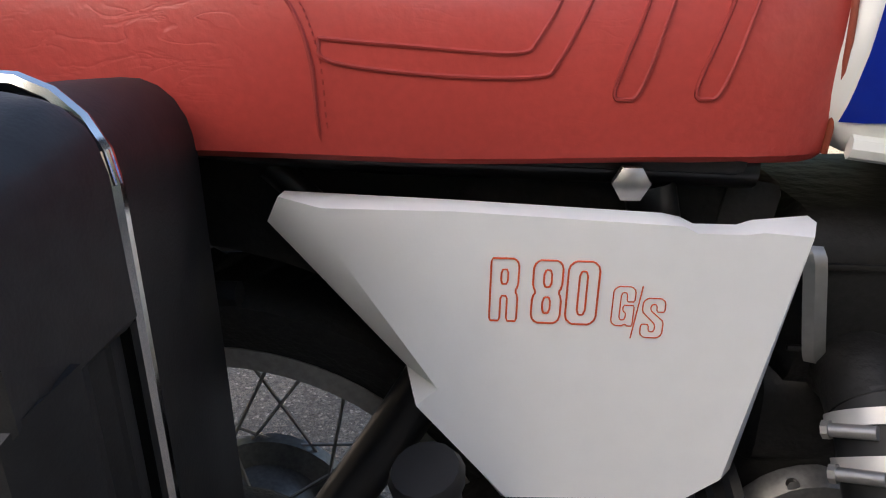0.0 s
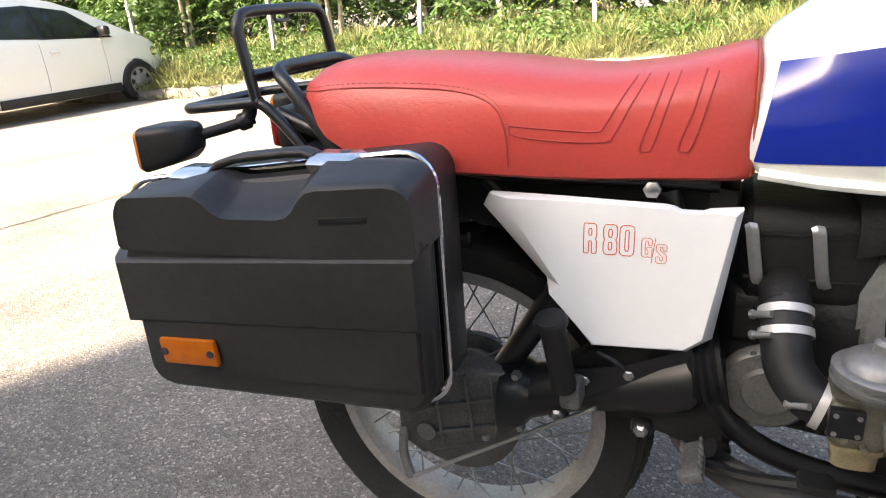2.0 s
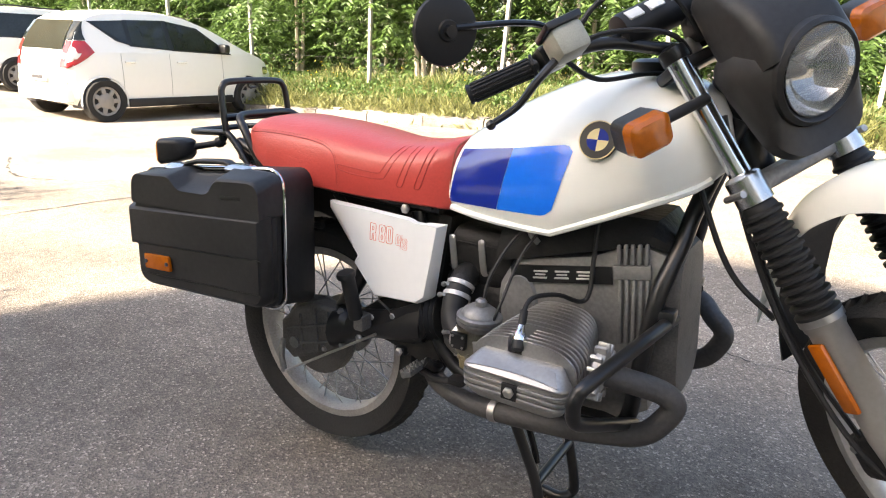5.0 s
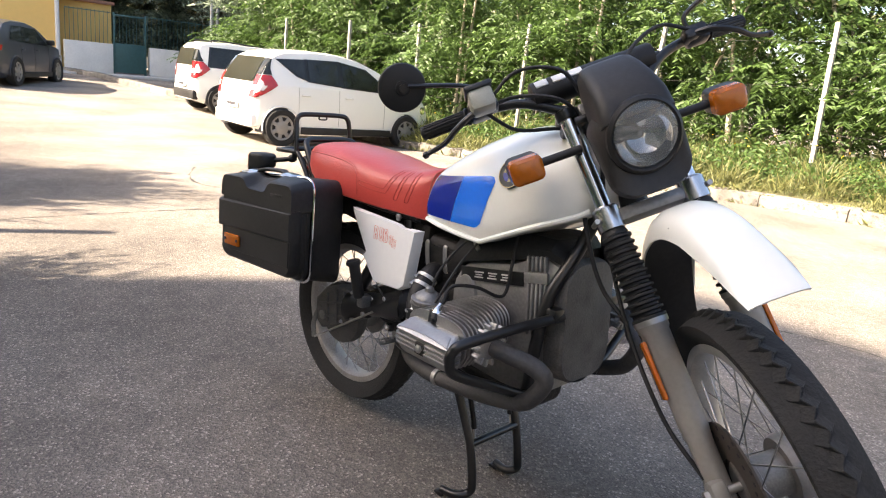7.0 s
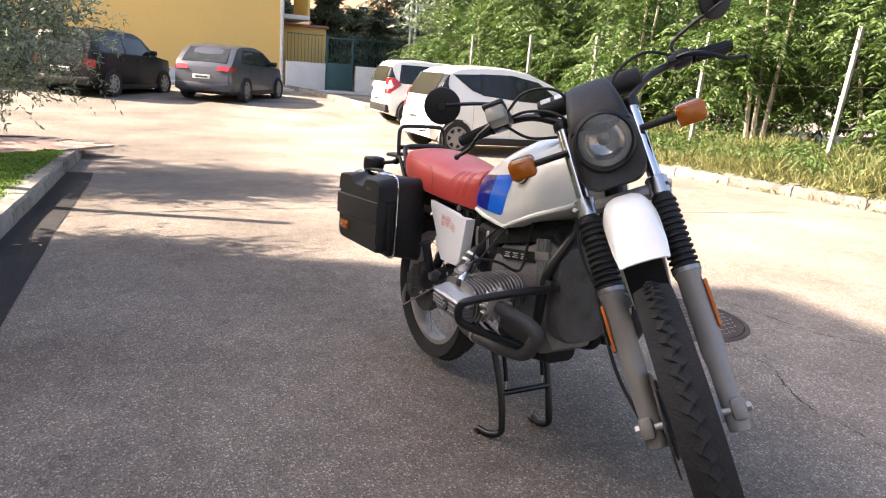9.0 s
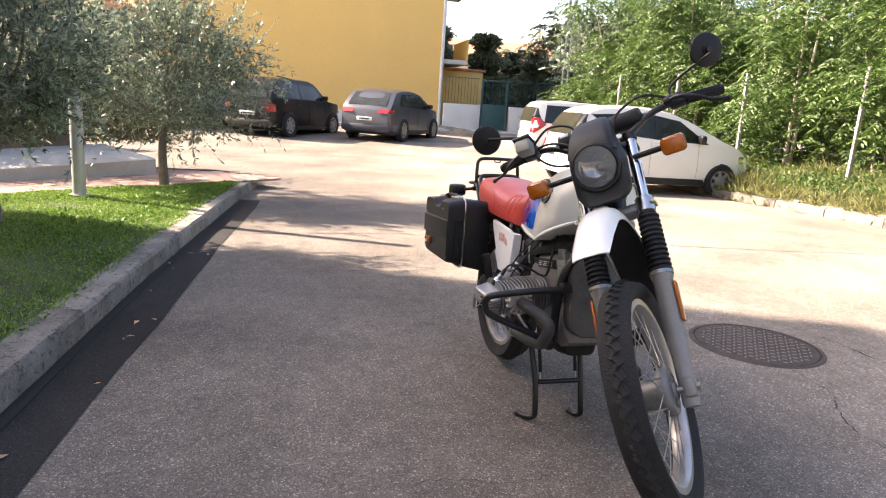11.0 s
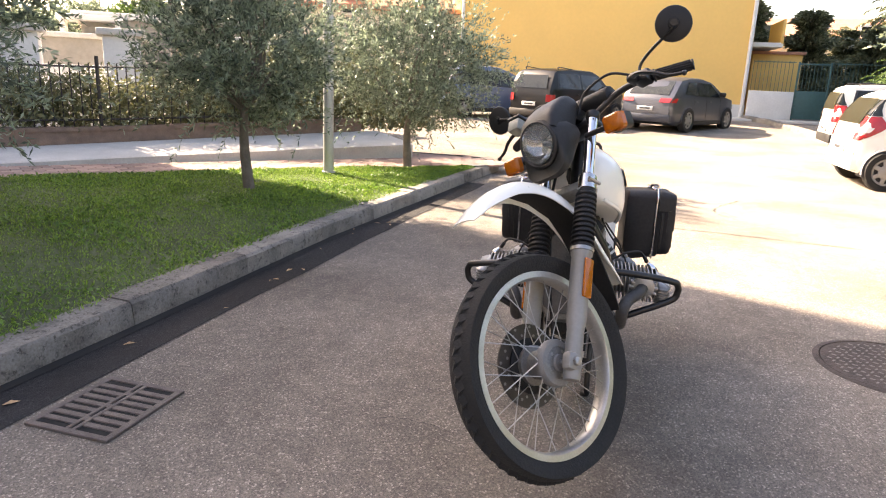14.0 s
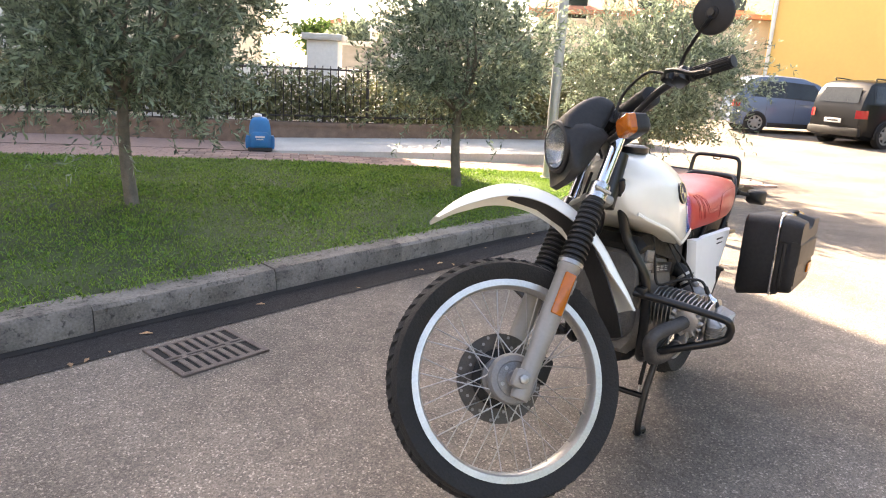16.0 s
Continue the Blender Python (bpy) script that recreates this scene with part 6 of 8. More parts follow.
def soft_corners(contour, cut=0.05):
    """A closed outline with its corners cut off."""
    out = []
    n = len(contour)
    for i, (u, v) in enumerate(contour):
        for q in (contour[i - 1], contour[(i + 1) % n]):
            d = math.hypot(q[0] - u, q[1] - v)
            f = min(0.45, cut / max(d, 1e-6))
            out.append((u + (q[0] - u) * f, v + (q[1] - v) * f))
    return out


# side panels
P_OUT = [(0.118, 0.737), (0.104, 0.716), (0.190, 0.617), (0.196, 0.607), (0.255, 0.533), (0.374, 0.540), (0.404, 0.556), (0.428, 0.727), (0.392, 0.728), (0.384, 0.725), (0.360, 0.725), (0.352, 0.729), (0.342, 0.731), (0.225, 0.736)]
P_IN = [(0.148, 0.732), (0.150, 0.715), (0.214, 0.618), (0.200, 0.605), (0.258, 0.538), (0.371, 0.545), (0.392, 0.562), (0.420, 0.722), (0.394, 0.724), (0.385, 0.7225), (0.359, 0.7225), (0.351, 0.7265), (0.341, 0.727), (0.225, 0.732)]
P_IN = [(x, z + 0.0025 if z > 0.72 else z) for x, z in P_IN]
for sg in (-1, 1):
    splay = (lambda x: 0.20 * max(0, 0.40 - x)) if sg > 0 else (lambda x: 0.0)
    lip = [0.128, 0.112, 0.112, 0.128] + [0.134] * 2 + [0.122] * 2 + [0.136] * 6
    loops = [[(x, sg * (y - 0.013 + splay(x)), z - 0.005) for (x, z), y in zip(P_OUT, lip)], [(x, sg * (y + splay(x)), z - 0.005) for (x, z), y in zip(P_OUT, lip)], [(x, sg * (0.141 + splay(x)), z - 0.005) for x, z in P_IN]]
    if sg > 0:
        # the left panel hangs lower at its foot
        loops = [[(x, y + 0.10 * max(0, 0.70 - z), z - 0.28 * max(0, 0.70 - z)) for x, y, z in loop] for loop in loops]
    sp = part("side_panel", loft(loops), M_PANELWHITE, bike, "white plastic side panel")
    if sg < 0:
        for glyph, x, z, gw, gh, lean, line in (("R", 0.2451, 0.6625, 0.0160, 0.0397, 0.001, 0.00085), ("8", 0.2695, 0.6622, 0.0168, 0.0396, 0.001, 0.00085), ("0", 0.2893, 0.6622, 0.0176, 0.0396, 0.001, 0.00085), ("G", 0.3158, 0.6622, 0.0124, 0.0250, 0.0006, 0.00055), ("/", 0.3279, 0.6545, 0.0045, 0.0333, 0.0, 0.00055), ("S", 0.3329, 0.6552, 0.0126, 0.0252, 0.0006, 0.00055)):
            bm = bmesh.new()
            for contour in GLYPHS[glyph]:
                pts = soft_corners(contour) if glyph != "/" else contour
                pts = [(x + u * gw + lean * v, -0.1414, z + v * gh) for u, v in pts]
                tube(pts if glyph == "/" else pts + pts[:2], line * 0.7, 5, 1, smooth=False, bm=bm)
            part("lettering", bm, M_ORANGE, sp, "thin orange outlined letter", False)
    else:
        for k in range(3):
            part("vent_slot", box((0.050, 0.006, 0.007), (0.225, 0.176, 0.705 - 0.018 * k), 0.002, (0, 3, -11)), M_BLACK, sp, "black vent slot")
part("seat_bolt", lathe([(0.011, 0), (0.011, 0.006), (0.006, 0.009), (0, 0.009)], pose(0.324, -0.116, 0.742, 90, 0, 0), 6), M_STEEL, bike)

# frame tubes
for sg in (-1, 1):
    part("frame_tube", tube([(0.965, sg * 0.028, 0.985), (0.917, sg * 0.043, 0.83), (0.905, sg * 0.075, 0.76), (0.888, sg * 0.118, 0.68), (0.879, sg * 0.130, 0.60), (0.870, sg * 0.132, 0.50), (0.858, sg * 0.128, 0.405), (0.80, sg * 0.122, 0.372), (0.65, sg * 0.115, 0.36), (0.48, sg * 0.11, 0.39), (0.40, sg * 0.10, 0.47), (0.37, sg * 0.095, 0.60), (0.34, sg * 0.09, 0.735)], 0.016, 12), M_BLACK, bike)
    part("subframe_tube", tube([(0.40, sg * 0.09, 0.745), (0.10, sg * 0.095, 0.755), (-0.10, sg * 0.095, 0.79), (-0.22, sg * 0.09, 0.83)], 0.012, 10), M_BLACK, bike)
    part("subframe_stay", tube([(0.36, sg * 0.085, 0.50), (0.25, sg * 0.085, 0.60), (0.10, sg * 0.085, 0.74)], 0.010, 10), M_BLACK, bike)
part("steering_head", rod((1.0, 0, 0.90), (0.93, 0, 1.06), 0.032, segs=18), M_BLACK, bike)
part("backbone", tube([(0.95, 0, 1.0), (0.7, 0, 0.92), (0.40, 0, 0.80)], 0.024, 12), M_BLACK, bike)
well = [(0.385, 0.50)] + [(0.355 * math.cos(radians(a)), 0.33 + 0.355 * math.sin(radians(a))) for a in range(32, 126, 6)] + [(-0.20, 0.78), (0.0, 0.76), (0.40, 0.75)]
part("wheel_well", prism(well, 0.16, lambda u, v, d: (u, d - 0.08, v)), M_DARKPART, bike, "black inner mudguard under the seat")
part("inner_mudguard", box((0.04, 0.17, 0.32), (0.385, 0, 0.58), 0.012, (0, 8, 0)), M_DARKPART, bike)

# engine
bm = loft([[(x, w * math.copysign(1, s), z) for s, z, w in ((-1, zb, 0.07), (-1, zb + 0.05, 0.10), (-1, zt - 0.06, 0.105), (-1, zt - 0.015, 0.095), (-1, zt, 0.07), (1, zt, 0.07), (1, zt - 0.015, 0.095), (1, zt - 0.06, 0.105), (1, zb + 0.05, 0.10), (1, zb, 0.07))] for x, zb, zt in ((0.56, 0.40, 0.655), (0.60, 0.37, 0.69), (0.75, 0.36, 0.725), (0.80, 0.365, 0.752), (0.85, 0.385, 0.762), (0.885, 0.41, 0.750))])
engine = part("engine_block", bm, M_ALLOY, bike, "dull cast alloy engine block")
bm = loft([[(x, y, z) for y, z in ring] for x, ring in ((0.55, [(-0.108, 0.665), (-0.1085, 0.70), (-0.09, 0.735), (0.09, 0.735), (0.1085, 0.70), (0.108, 0.665)]), (0.79, [(-0.107, 0.735), (-0.1075, 0.765), (-0.085, 0.797), (0.085, 0.797), (0.1075, 0.765), (0.107, 0.735)]), (0.86, [(-0.104, 0.752), (-0.104, 0.772), (-0.080, 0.797), (0.080, 0.797), (0.104, 0.772), (0.104, 0.752)]), (0.890, [(-0.090, 0.742), (-0.090, 0.755), (-0.065, 0.772), (0.065, 0.772), (0.090, 0.755), (0.090, 0.742)]))])
part("air_filter_cover", bm, M_DARKPART, engine, "black upper engine cover")
for sg in (-1, 1):
    part("name_band", prism([(0.588, 0.628), (0.797, 0.667), (0.790, 0.701), (0.583, 0.664)], 0.004, lambda u, v, d: (u, sg * (0.1065 + d), v), 0.001), M_BLACK, engine, "black band with raised silver bars")
    for k in range(3):
        # plain raised bars where a maker's name stands
        xc = 0.650 + 0.0450 * k
        zc = 0.6545 + (xc - 0.635) * 0.183
        for dz, h in ((0.0068, 0.0036), (0.0, 0.0030), (-0.0068, 0.0036)):
            part("raised_bar", box((0.030 if dz else 0.022, 0.003, h), (xc, sg * 0.1118, zc + dz), 0.0008, (0, -10.4, 0)), M_BARSILVER, engine)
    for k in range(5):
        x = 0.806 + 0.0128 * k
        part("fin", box((0.0075, 0.014, 0.040), (x - 0.004, sg * 0.106, 0.727 + 0.0025 * k), 0.003, (0, -6, 0)), M_ALLOY, engine)
        part("fin", box((0.0075, 0.014, 0.130), (x + 0.011, sg * 0.106, 0.616 + 0.0025 * k), 0.003, (0, -6, 0)), M_ALLOY, engine)
    part("fin_band", prism([(0.797, 0.678), (0.868, 0.692), (0.863, 0.718), (0.793, 0.704)], 0.009, lambda u, v, d: (u, sg * (0.103 + d), v), 0.002), M_ALLOY, engine)
# front timing cover
bm = loft([[(x + 0.08 * (0.6 - v * sc - 0.6), u * sc, 0.598 + v * sc) for u, v in rounded(0.212, 0.31, 0.07, 7)] for x, sc in ((0.872, 0.98), (0.885, 1.0), (0.918, 0.98), (0.926, 0.94), (0.927, 0.5))])
part("timing_cover", bm, M_DRIVE, engine, "flat grimy alloy front engine cover")
part("sump", loft([[(x, u, 0.372 + v) for u, v in rounded(w, 0.06, 0.025, 4)] for x, w in ((0.58, 0.14), (0.62, 0.17), (0.80, 0.17), (0.84, 0.12))]), M_DARKPART, engine)
part("pivot_housing", lathe([(0.0, -0.02), (0.028, -0.02), (0.031, -0.012), (0.031, 0.018), (0.025, 0.024), (0.012, 0.024), (0.010, 0.020), (0, 0.020)], pose(0.368, -0.115, 0.474, 90, 0, 0), 24), M_BLACK, bike, "black swinging arm pivot housing")
part("pivot_plate", prism([(0.18, 0.46), (0.24, 0.415), (0.36, 0.40), (0.42, 0.36), (0.44, 0.40), (0.42, 0.52), (0.34, 0.535), (0.25, 0.51)], 0.03, lambda u, v, d: (u, -0.085 - d, v), 0.008), M_DARKPART, bike, "black frame plate round the swinging arm pivot")
part("pivot_bolt", lathe([(0.009, 0), (0.009, 0.008), (0, 0.009)], pose(0.322, -0.118, 0.487, 90, 0, 0), 6), M_STEEL, bike)
part("clutch_bulge", loft([[(0.607 + rr * 0.042 * math.cos(a), -0.09 - h, 0.575 + rr * 0.075 * math.sin(a)) for a in [2 * math.pi * k / 20 for k in range(20)]] for h, rr in ((0, 1.0), (0.018, 0.98), (0.023, 0.92), (0.024, 0.4))]), M_ALLOY, engine)
# gearbox
part("gearbox", loft([[(x, y * sc, 0.51 + z * sc) for y, z in rounded(0.20, 0.22, 0.05, 5)] for x, sc in ((0.40, 0.6), (0.43, 0.85), (0.50, 1.0), (0.565, 1.05))]), M_DARKPART, bike, "oily black gearbox housing")
part("gearbox_cover", lathe([(0.0, 0.022), (0.030, 0.022), (0.034, 0.016), (0.052, 0.014), (0.058, 0.008), (0.060, 0.0)], pose(0.474, -0.094, 0.478, 90, 0, 0), 28), M_GRIMEALLOY, bike, "round cast gearbox cover")
for k in range(5):
    a = radians(40 + 72 * k)
    part("cover_screw", lathe([(0.0045, 0), (0.0045, 0.004), (0, 0.005)], pose(0.474 + 0.054 * math.cos(a), -0.103, 0.478 + 0.054 * math.sin(a), 90, 0, 0), 8), M_STEEL, bike)
# airbox
part("airbox", loft([[(x, y, 0.655 + z) for y, z in rounded(w, h, 0.03, 5)] for x, w, h in ((0.425, 0.17, 0.10), (0.44, 0.20, 0.125), (0.55, 0.205, 0.13), (0.575, 0.19, 0.12))]), M_DARKPART, bike, "black plastic airbox")
part("airbox_base", loft([[(x, y, 0.570 + z) for y, z in rounded(w, 0.085, 0.025, 5)] for x, w in ((0.418, 0.17), (0.428, 0.192), (0.545, 0.192), (0.555, 0.17))]), M_DARKPART, bike, "black plastic lower airbox")
for z in (0.688, 0.632):
    part("airbox_seam", box((0.128, 0.004, 0.004), (0.497, -0.1025, z), 0.001), M_DARKPART, bike)
for x in (0.444, 0.515):
    clip = part("airbox_clip", tube([(x - 0.004, -0.098, 0.697), (x - 0.003, -0.106, 0.690), (x, -0.1075, 0.660), (x + 0.003, -0.106, 0.634), (x + 0.005, -0.101, 0.626)], 0.0055, 6, 4), M_STEEL, bike, "bright spring clip")
    for v in clip.data.vertices:
        v.co.y = -0.1045 + (v.co.y + 0.1045) * 0.45
        v.co.x = x + (v.co.x - x) * 1.5
# carburettors, hoses, cylinders
for sg, dx in ((-1, 0.0), (1, 0.035)):
    cx = 0.719 + dx
    hose = [(0.481 + dx * 0.3, sg * 0.124, 0.612), (0.482 + dx * 0.3, sg * 0.140, 0.597), (0.483 + dx * 0.3, sg * 0.157, 0.575), (0.489 + dx * 0.5, sg * 0.172, 0.549), (0.506 + dx * 0.8, sg * 0.188, 0.530), (0.53 + dx, sg * 0.197, 0.521), (0.56 + dx, sg * 0.20, 0.516)]
    part("intake_elbow", tube([(0.478 + dx * 0.3, sg * 0.060, 0.612), (0.479 + dx * 0.3, sg * 0.088, 0.616), (0.480 + dx * 0.3, sg * 0.112, 0.616), (0.481 + dx * 0.3, sg * 0.130, 0.606)], 0.0285, 18, 6), M_DARKPART, bike, "rounded black intake elbow")
    part("intake_hose", tube(hose, 0.0275, 16, 6), M_SOFTRUBBER, bike, "bent black rubber intake hose")
    for p, q in (((0.4815 + dx * 0.3, sg * 0.135, 0.602), (0.482 + dx * 0.3, sg * 0.143, 0.593)), ((0.4825 + dx * 0.3, sg * 0.151, 0.583), (0.4835 + dx * 0.3, sg * 0.159, 0.573)), ((0.523 + dx, sg * 0.195, 0.523), (0.534 + dx, sg * 0.198, 0.520))):
        clamp = part("hose_clamp", lathe([(0.0275, -0.0048), (0.0305, -0.0048), (0.0305, 0.0048), (0.0275, 0.0048)], aim(p, q), 28, close=True), M_BARSILVER, bike, "bright worm-drive clamp")
        part("clamp_screw", rod(Vector(p) + Vector((-0.036, sg * 0.010, -0.001)), Vector(p) + Vector((-0.016, sg * 0.026, 0.009)), 0.0042, segs=10), M_STEEL, clamp)
        part("screw_head", lathe([(0.0058, 0), (0.0058, 0.004), (0, 0.005)], aim(Vector(p) + Vector((-0.034, sg * 0.0116, 0.0)), Vector(p) + Vector((-0.044, sg * 0.0036, -0.005))), 8), M_STEEL, clamp)
    carb = part("carburettor", lathe([(0.0, 0.030), (0.030, 0.030), (0.033, 0.040), (0.044, 0.041), (0.046, 0.044), (0.046, 0.049), (0.0425, 0.050), (0.0425, 0.053), (0.046, 0.054), (0.046, 0.059), (0.044, 0.061), (0.037, 0.062), (0.034, 0.070), (0.021, 0.079), (0.012, 0.080), (0.0115, 0.090), (0.007, 0.094), (0, 0.094)], pose(0.566 + dx, sg * 0.208, 0.522, 0, 3, 0), 36), M_ALLOY, bike, "alloy carburettor with a domed top")
    part("carburettor_body", loft([[(0.556 + dx + u, sg * 0.206 + v, z) for u, v in rounded(w, d, 0.012, 4)] for z, w, d in ((0.492, 0.050, 0.042), (0.500, 0.062, 0.048), (0.530, 0.066, 0.050), (0.545, 0.056, 0.046), (0.554, 0.062, 0.056))]), M_BRASS, carb)
    part("float_bowl", loft([[(0.556 + dx + u, sg * 0.206 + v, z) for u, v in rounded(w, d, 0.010, 4)] for z, w, d in ((0.460, 0.034, 0.030), (0.464, 0.044, 0.040), (0.484, 0.046, 0.042), (0.486, 0.052, 0.048), (0.492, 0.052, 0.048))]), M_BOWL, carb, "amber-stained float bowl")
    for u in (-0.020, 0.0, 0.022):
        part("carburettor_screw", rod((0.560 + dx + u, sg * 0.228, 0.497 + abs(u) * 0.5), (0.560 + dx + u, sg * 0.238, 0.497 + abs(u) * 0.5), 0.0042, segs=8), M_BRASS, carb)
    part("choke_housing", box((0.034, 0.012, 0.034), (0.540 + dx, sg * 0.236, 0.528), 0.003), M_BLACK, carb)
    for u in (-0.011, 0.011):
        for v in (-0.011, 0.011):
            part("housing_screw", rod((0.540 + dx + u, sg * 0.241, 0.528 + v), (0.540 + dx + u, sg * 0.2435, 0.528 + v), 0.003, segs=6), M_STEEL, carb)
    part("throttle_lever", prism([(0.572 + dx, 0.535), (0.590 + dx, 0.540), (0.588 + dx, 0.505), (0.578 + dx, 0.500)], 0.004, lambda u, v, d: (u, sg * (0.236 + d), v), 0.001), M_STEEL, carb)
    part("throttle_spring", lathe([(0.007, 0), (0.009, 0.003), (0.007, 0.006), (0.009, 0.009), (0.007, 0.012)], pose(0.582 + dx, sg * 0.226, 0.522, 90 if sg < 0 else -90, 0, 0), 14), M_STEEL, carb)
    part("flange_clamp", lathe([(0.028, -0.007), (0.031, -0.007), (0.031, 0.007), (0.028, 0.007)], aim((0.615 + dx, sg * 0.207, 0.519), (0.655 + dx, sg * 0.21, 0.53)), 24, close=True), M_STEEL, carb)
    part("carburettor_flange", rod((0.60 + dx, sg * 0.205, 0.515), (0.655 + dx, sg * 0.21, 0.53), 0.027, segs=18), M_ALLOY, carb)
    part("throttle_cable", tube([(0.572 + dx, sg * 0.205, 0.605), (0.575 + dx, sg * 0.18, 0.66), (0.60 + dx, sg * 0.13, 0.73), (0.66, sg * 0.08, 0.80)], 0.0035, 6), M_SOFTRUBBER, bike)
    part("choke_cable", tube([(0.60 + dx, sg * 0.225, 0.56), (0.612 + dx, sg * 0.20, 0.62), (0.62 + dx, sg * 0.14, 0.70), (0.66, sg * 0.09, 0.78)], 0.0033, 6), M_SOFTRUBBER, bike)
    # cylinder barrel with fins, then the head with its cover
    barrel = part("cylinder", rod((cx, sg * 0.09, 0.542), (cx, sg * 0.30, 0.542), 0.040, segs=28), M_GRIMEALLOY, bike)
    head = part("cylinder_head", loft([[(cx + u * sc, sg * y, 0.530 + v * sc) for u, v in rounded(0.135, 0.060, 0.025, 5)] for y, sc in ((0.235, 0.96), (0.255, 1.0), (0.314, 1.0), (0.318, 0.985))]), M_ALLOY, bike, "finned cast alloy cylinder head")
    for k in range(14):
        y = 0.130 + 0.0140 * k
        f = min(1.0, k / 9)
        hm, zt = 0.072 + 0.027 * f, 0.616 - 0.012 * f * f
        arch = []
        for q in range(19):
            a = math.pi * q / 18
            arch.append((math.copysign(abs(math.cos(a)) ** 0.72, -math.cos(a)) * hm, 0.545 + (zt - 0.545) * math.sin(a) ** 0.62))
        if k >= 9:
            arch = [p for p in arch if not -0.034 < p[0] < 0.002]
            i = next(i for i, p in enumerate(arch) if p[0] > 0)
            arch[i:i] = [(-0.031, zt), (-0.031, 0.565), (-0.003, 0.565), (-0.003, zt)]
        ring = arch + [(hm, 0.528), (hm - 0.022, 0.492), (-hm + 0.022, 0.492), (-hm, 0.528)]
        part("cooling_fin" if k < 7 else "head_fin", prism(ring, 0.0042, lambda u, v, d: (cx - 0.004 + u, sg * (y + d), v), 0.0008, segs=1), M_FINALLOY, barrel if k < 7 else head, smooth=False)
    # valve cover: a sloping upper face, a ribbed waist and a rounded belly
    levels = ((0.487, 0.058, 0.336), (0.491, 0.076, 0.346), (0.499, 0.088, 0.354), (0.509, 0.094, 0.359), (0.513, 0.095, 0.360), (0.546, 0.096, 0.361), (0.550, 0.0985, 0.3660), (0.5535, 0.0970, 0.3665), (0.556, 0.0945, 0.3650), (0.5725, 0.080, 0.334), (0.576, 0.074, 0.326))
    cover = part("valve_cover", loft([[(cx - 0.004 + u, sg * (0.315 + (yo - 0.315) / 2 + v), z) for u, v in rounded(2 * hw, yo - 0.315, min(0.020, (yo - 0.315) * 0.47), 6)] for z, hw, yo in levels]), M_FINALLOY, head, "cast alloy valve cover with a polished sloping face")
    face = [(-0.085 + 0.17 * q / 12, 0.05 + 0.20 * (1 - ((q - 6) / 6) ** 2)) for q in range(13)] + [(0.069, 0.90), (0.065, 0.97), (-0.065, 0.97), (-0.069, 0.90)]
    part("polished_face", prism(face, 0.0022, lambda u, v, d: (cx - 0.004 + u, sg * (0.3650 - 0.031 * v + d * 0.47), 0.556 + 0.0165 * v + d * 0.88), 0.0012), M_COVER, cover, "bright polished face")
    for k, z in enumerate((0.5165, 0.5270, 0.5375)):
        part("cover_fin", loft([[(cx - 0.004 + u * a, sg * (0.3405 + v * a), z + d) for u, v in rounded(0.1955 + 0.002 * k, 0.051, 0.022, 6)] for d, a in ((-0.0030, 0.975), (-0.0022, 1.0), (0.0022, 1.0), (0.0030, 0.975))]), M_ALLOY, cover)
    # raised block, dark in place of the shade in the bolt's recess
    part("bolt_recess", box((0.030, 0.006, 0.030), (cx - 0.005, sg * 0.3640, 0.527), 0.002), M_DARKPART, cover)
    part("cover_bolt", lathe([(0.0105, 0), (0.0105, 0.005), (0.006, 0.008), (0, 0.008)], pose(cx - 0.005, sg * 0.3655, 0.527, 90 if sg < 0 else -90, 0, 0), 6), M_STEEL, cover)
    # spark plug cap and lead
    part("plug_cap", lathe([(0.0, 0.0), (0.011, 0.001), (0.0135, 0.008), (0.0125, 0.018), (0.0085, 0.027), (0.007, 0.036), (0.0, 0.036)], aim((cx - 0.017, sg * 0.312, 0.592), (cx - 0.027, sg * 0.280, 0.625)), 16), M_CHROME, head, "bright metal spark plug cap")
    part("plug_boot", lathe([(0.0, -0.012), (0.010, -0.010), (0.0125, -0.002), (0.0125, 0.006), (0.0, 0.006)], aim((cx - 0.017, sg * 0.312, 0.592), (cx - 0.027, sg * 0.280, 0.625)), 16), M_SOFTRUBBER, head)
    part("plug_lead", tube([(cx - 0.024, sg * 0.285, 0.618), (cx - 0.029, sg * 0.270, 0.642), (cx - 0.022, sg * 0.248, 0.660), (cx + 0.004, sg * 0.195, 0.655), (cx + 0.028, sg * 0.145, 0.632), (cx + 0.040, sg * 0.128, 0.645), (cx + 0.038, sg * 0.115, 0.71), (cx + 0.034, sg * 0.098, 0.79)], 0.0045, 8), M_SOFTRUBBER, bike, "black ignition lead")
    part("lead_sleeve", tube([(cx - 0.026, sg * 0.283, 0.620), (cx - 0.029, sg * 0.271, 0.641)], 0.0075, 10, 3), M_SOFTRUBBER, head)
    # exhaust
    part("exhaust_nut", lathe([(0.030, 0), (0.041, 0.004), (0.041, 0.020), (0.028, 0.026)], aim((cx + 0.104, sg * 0.265, 0.562), (cx + 0.2, sg * 0.255, 0.553)), 24), M_BRUSHED, bike, "finned alloy exhaust nut")
    for k in range(14):
        a = 2 * math.pi * k / 14
        p = Vector((cx + 0.118, sg * 0.264 + 0.043 * math.cos(a), 0.561 + 0.043 * math.sin(a)))
        part("nut_fin", box((0.022, 0.018, 0.0085), p, 0.003, (math.degrees(a), 0, 0)), M_BRUSHED, bike)
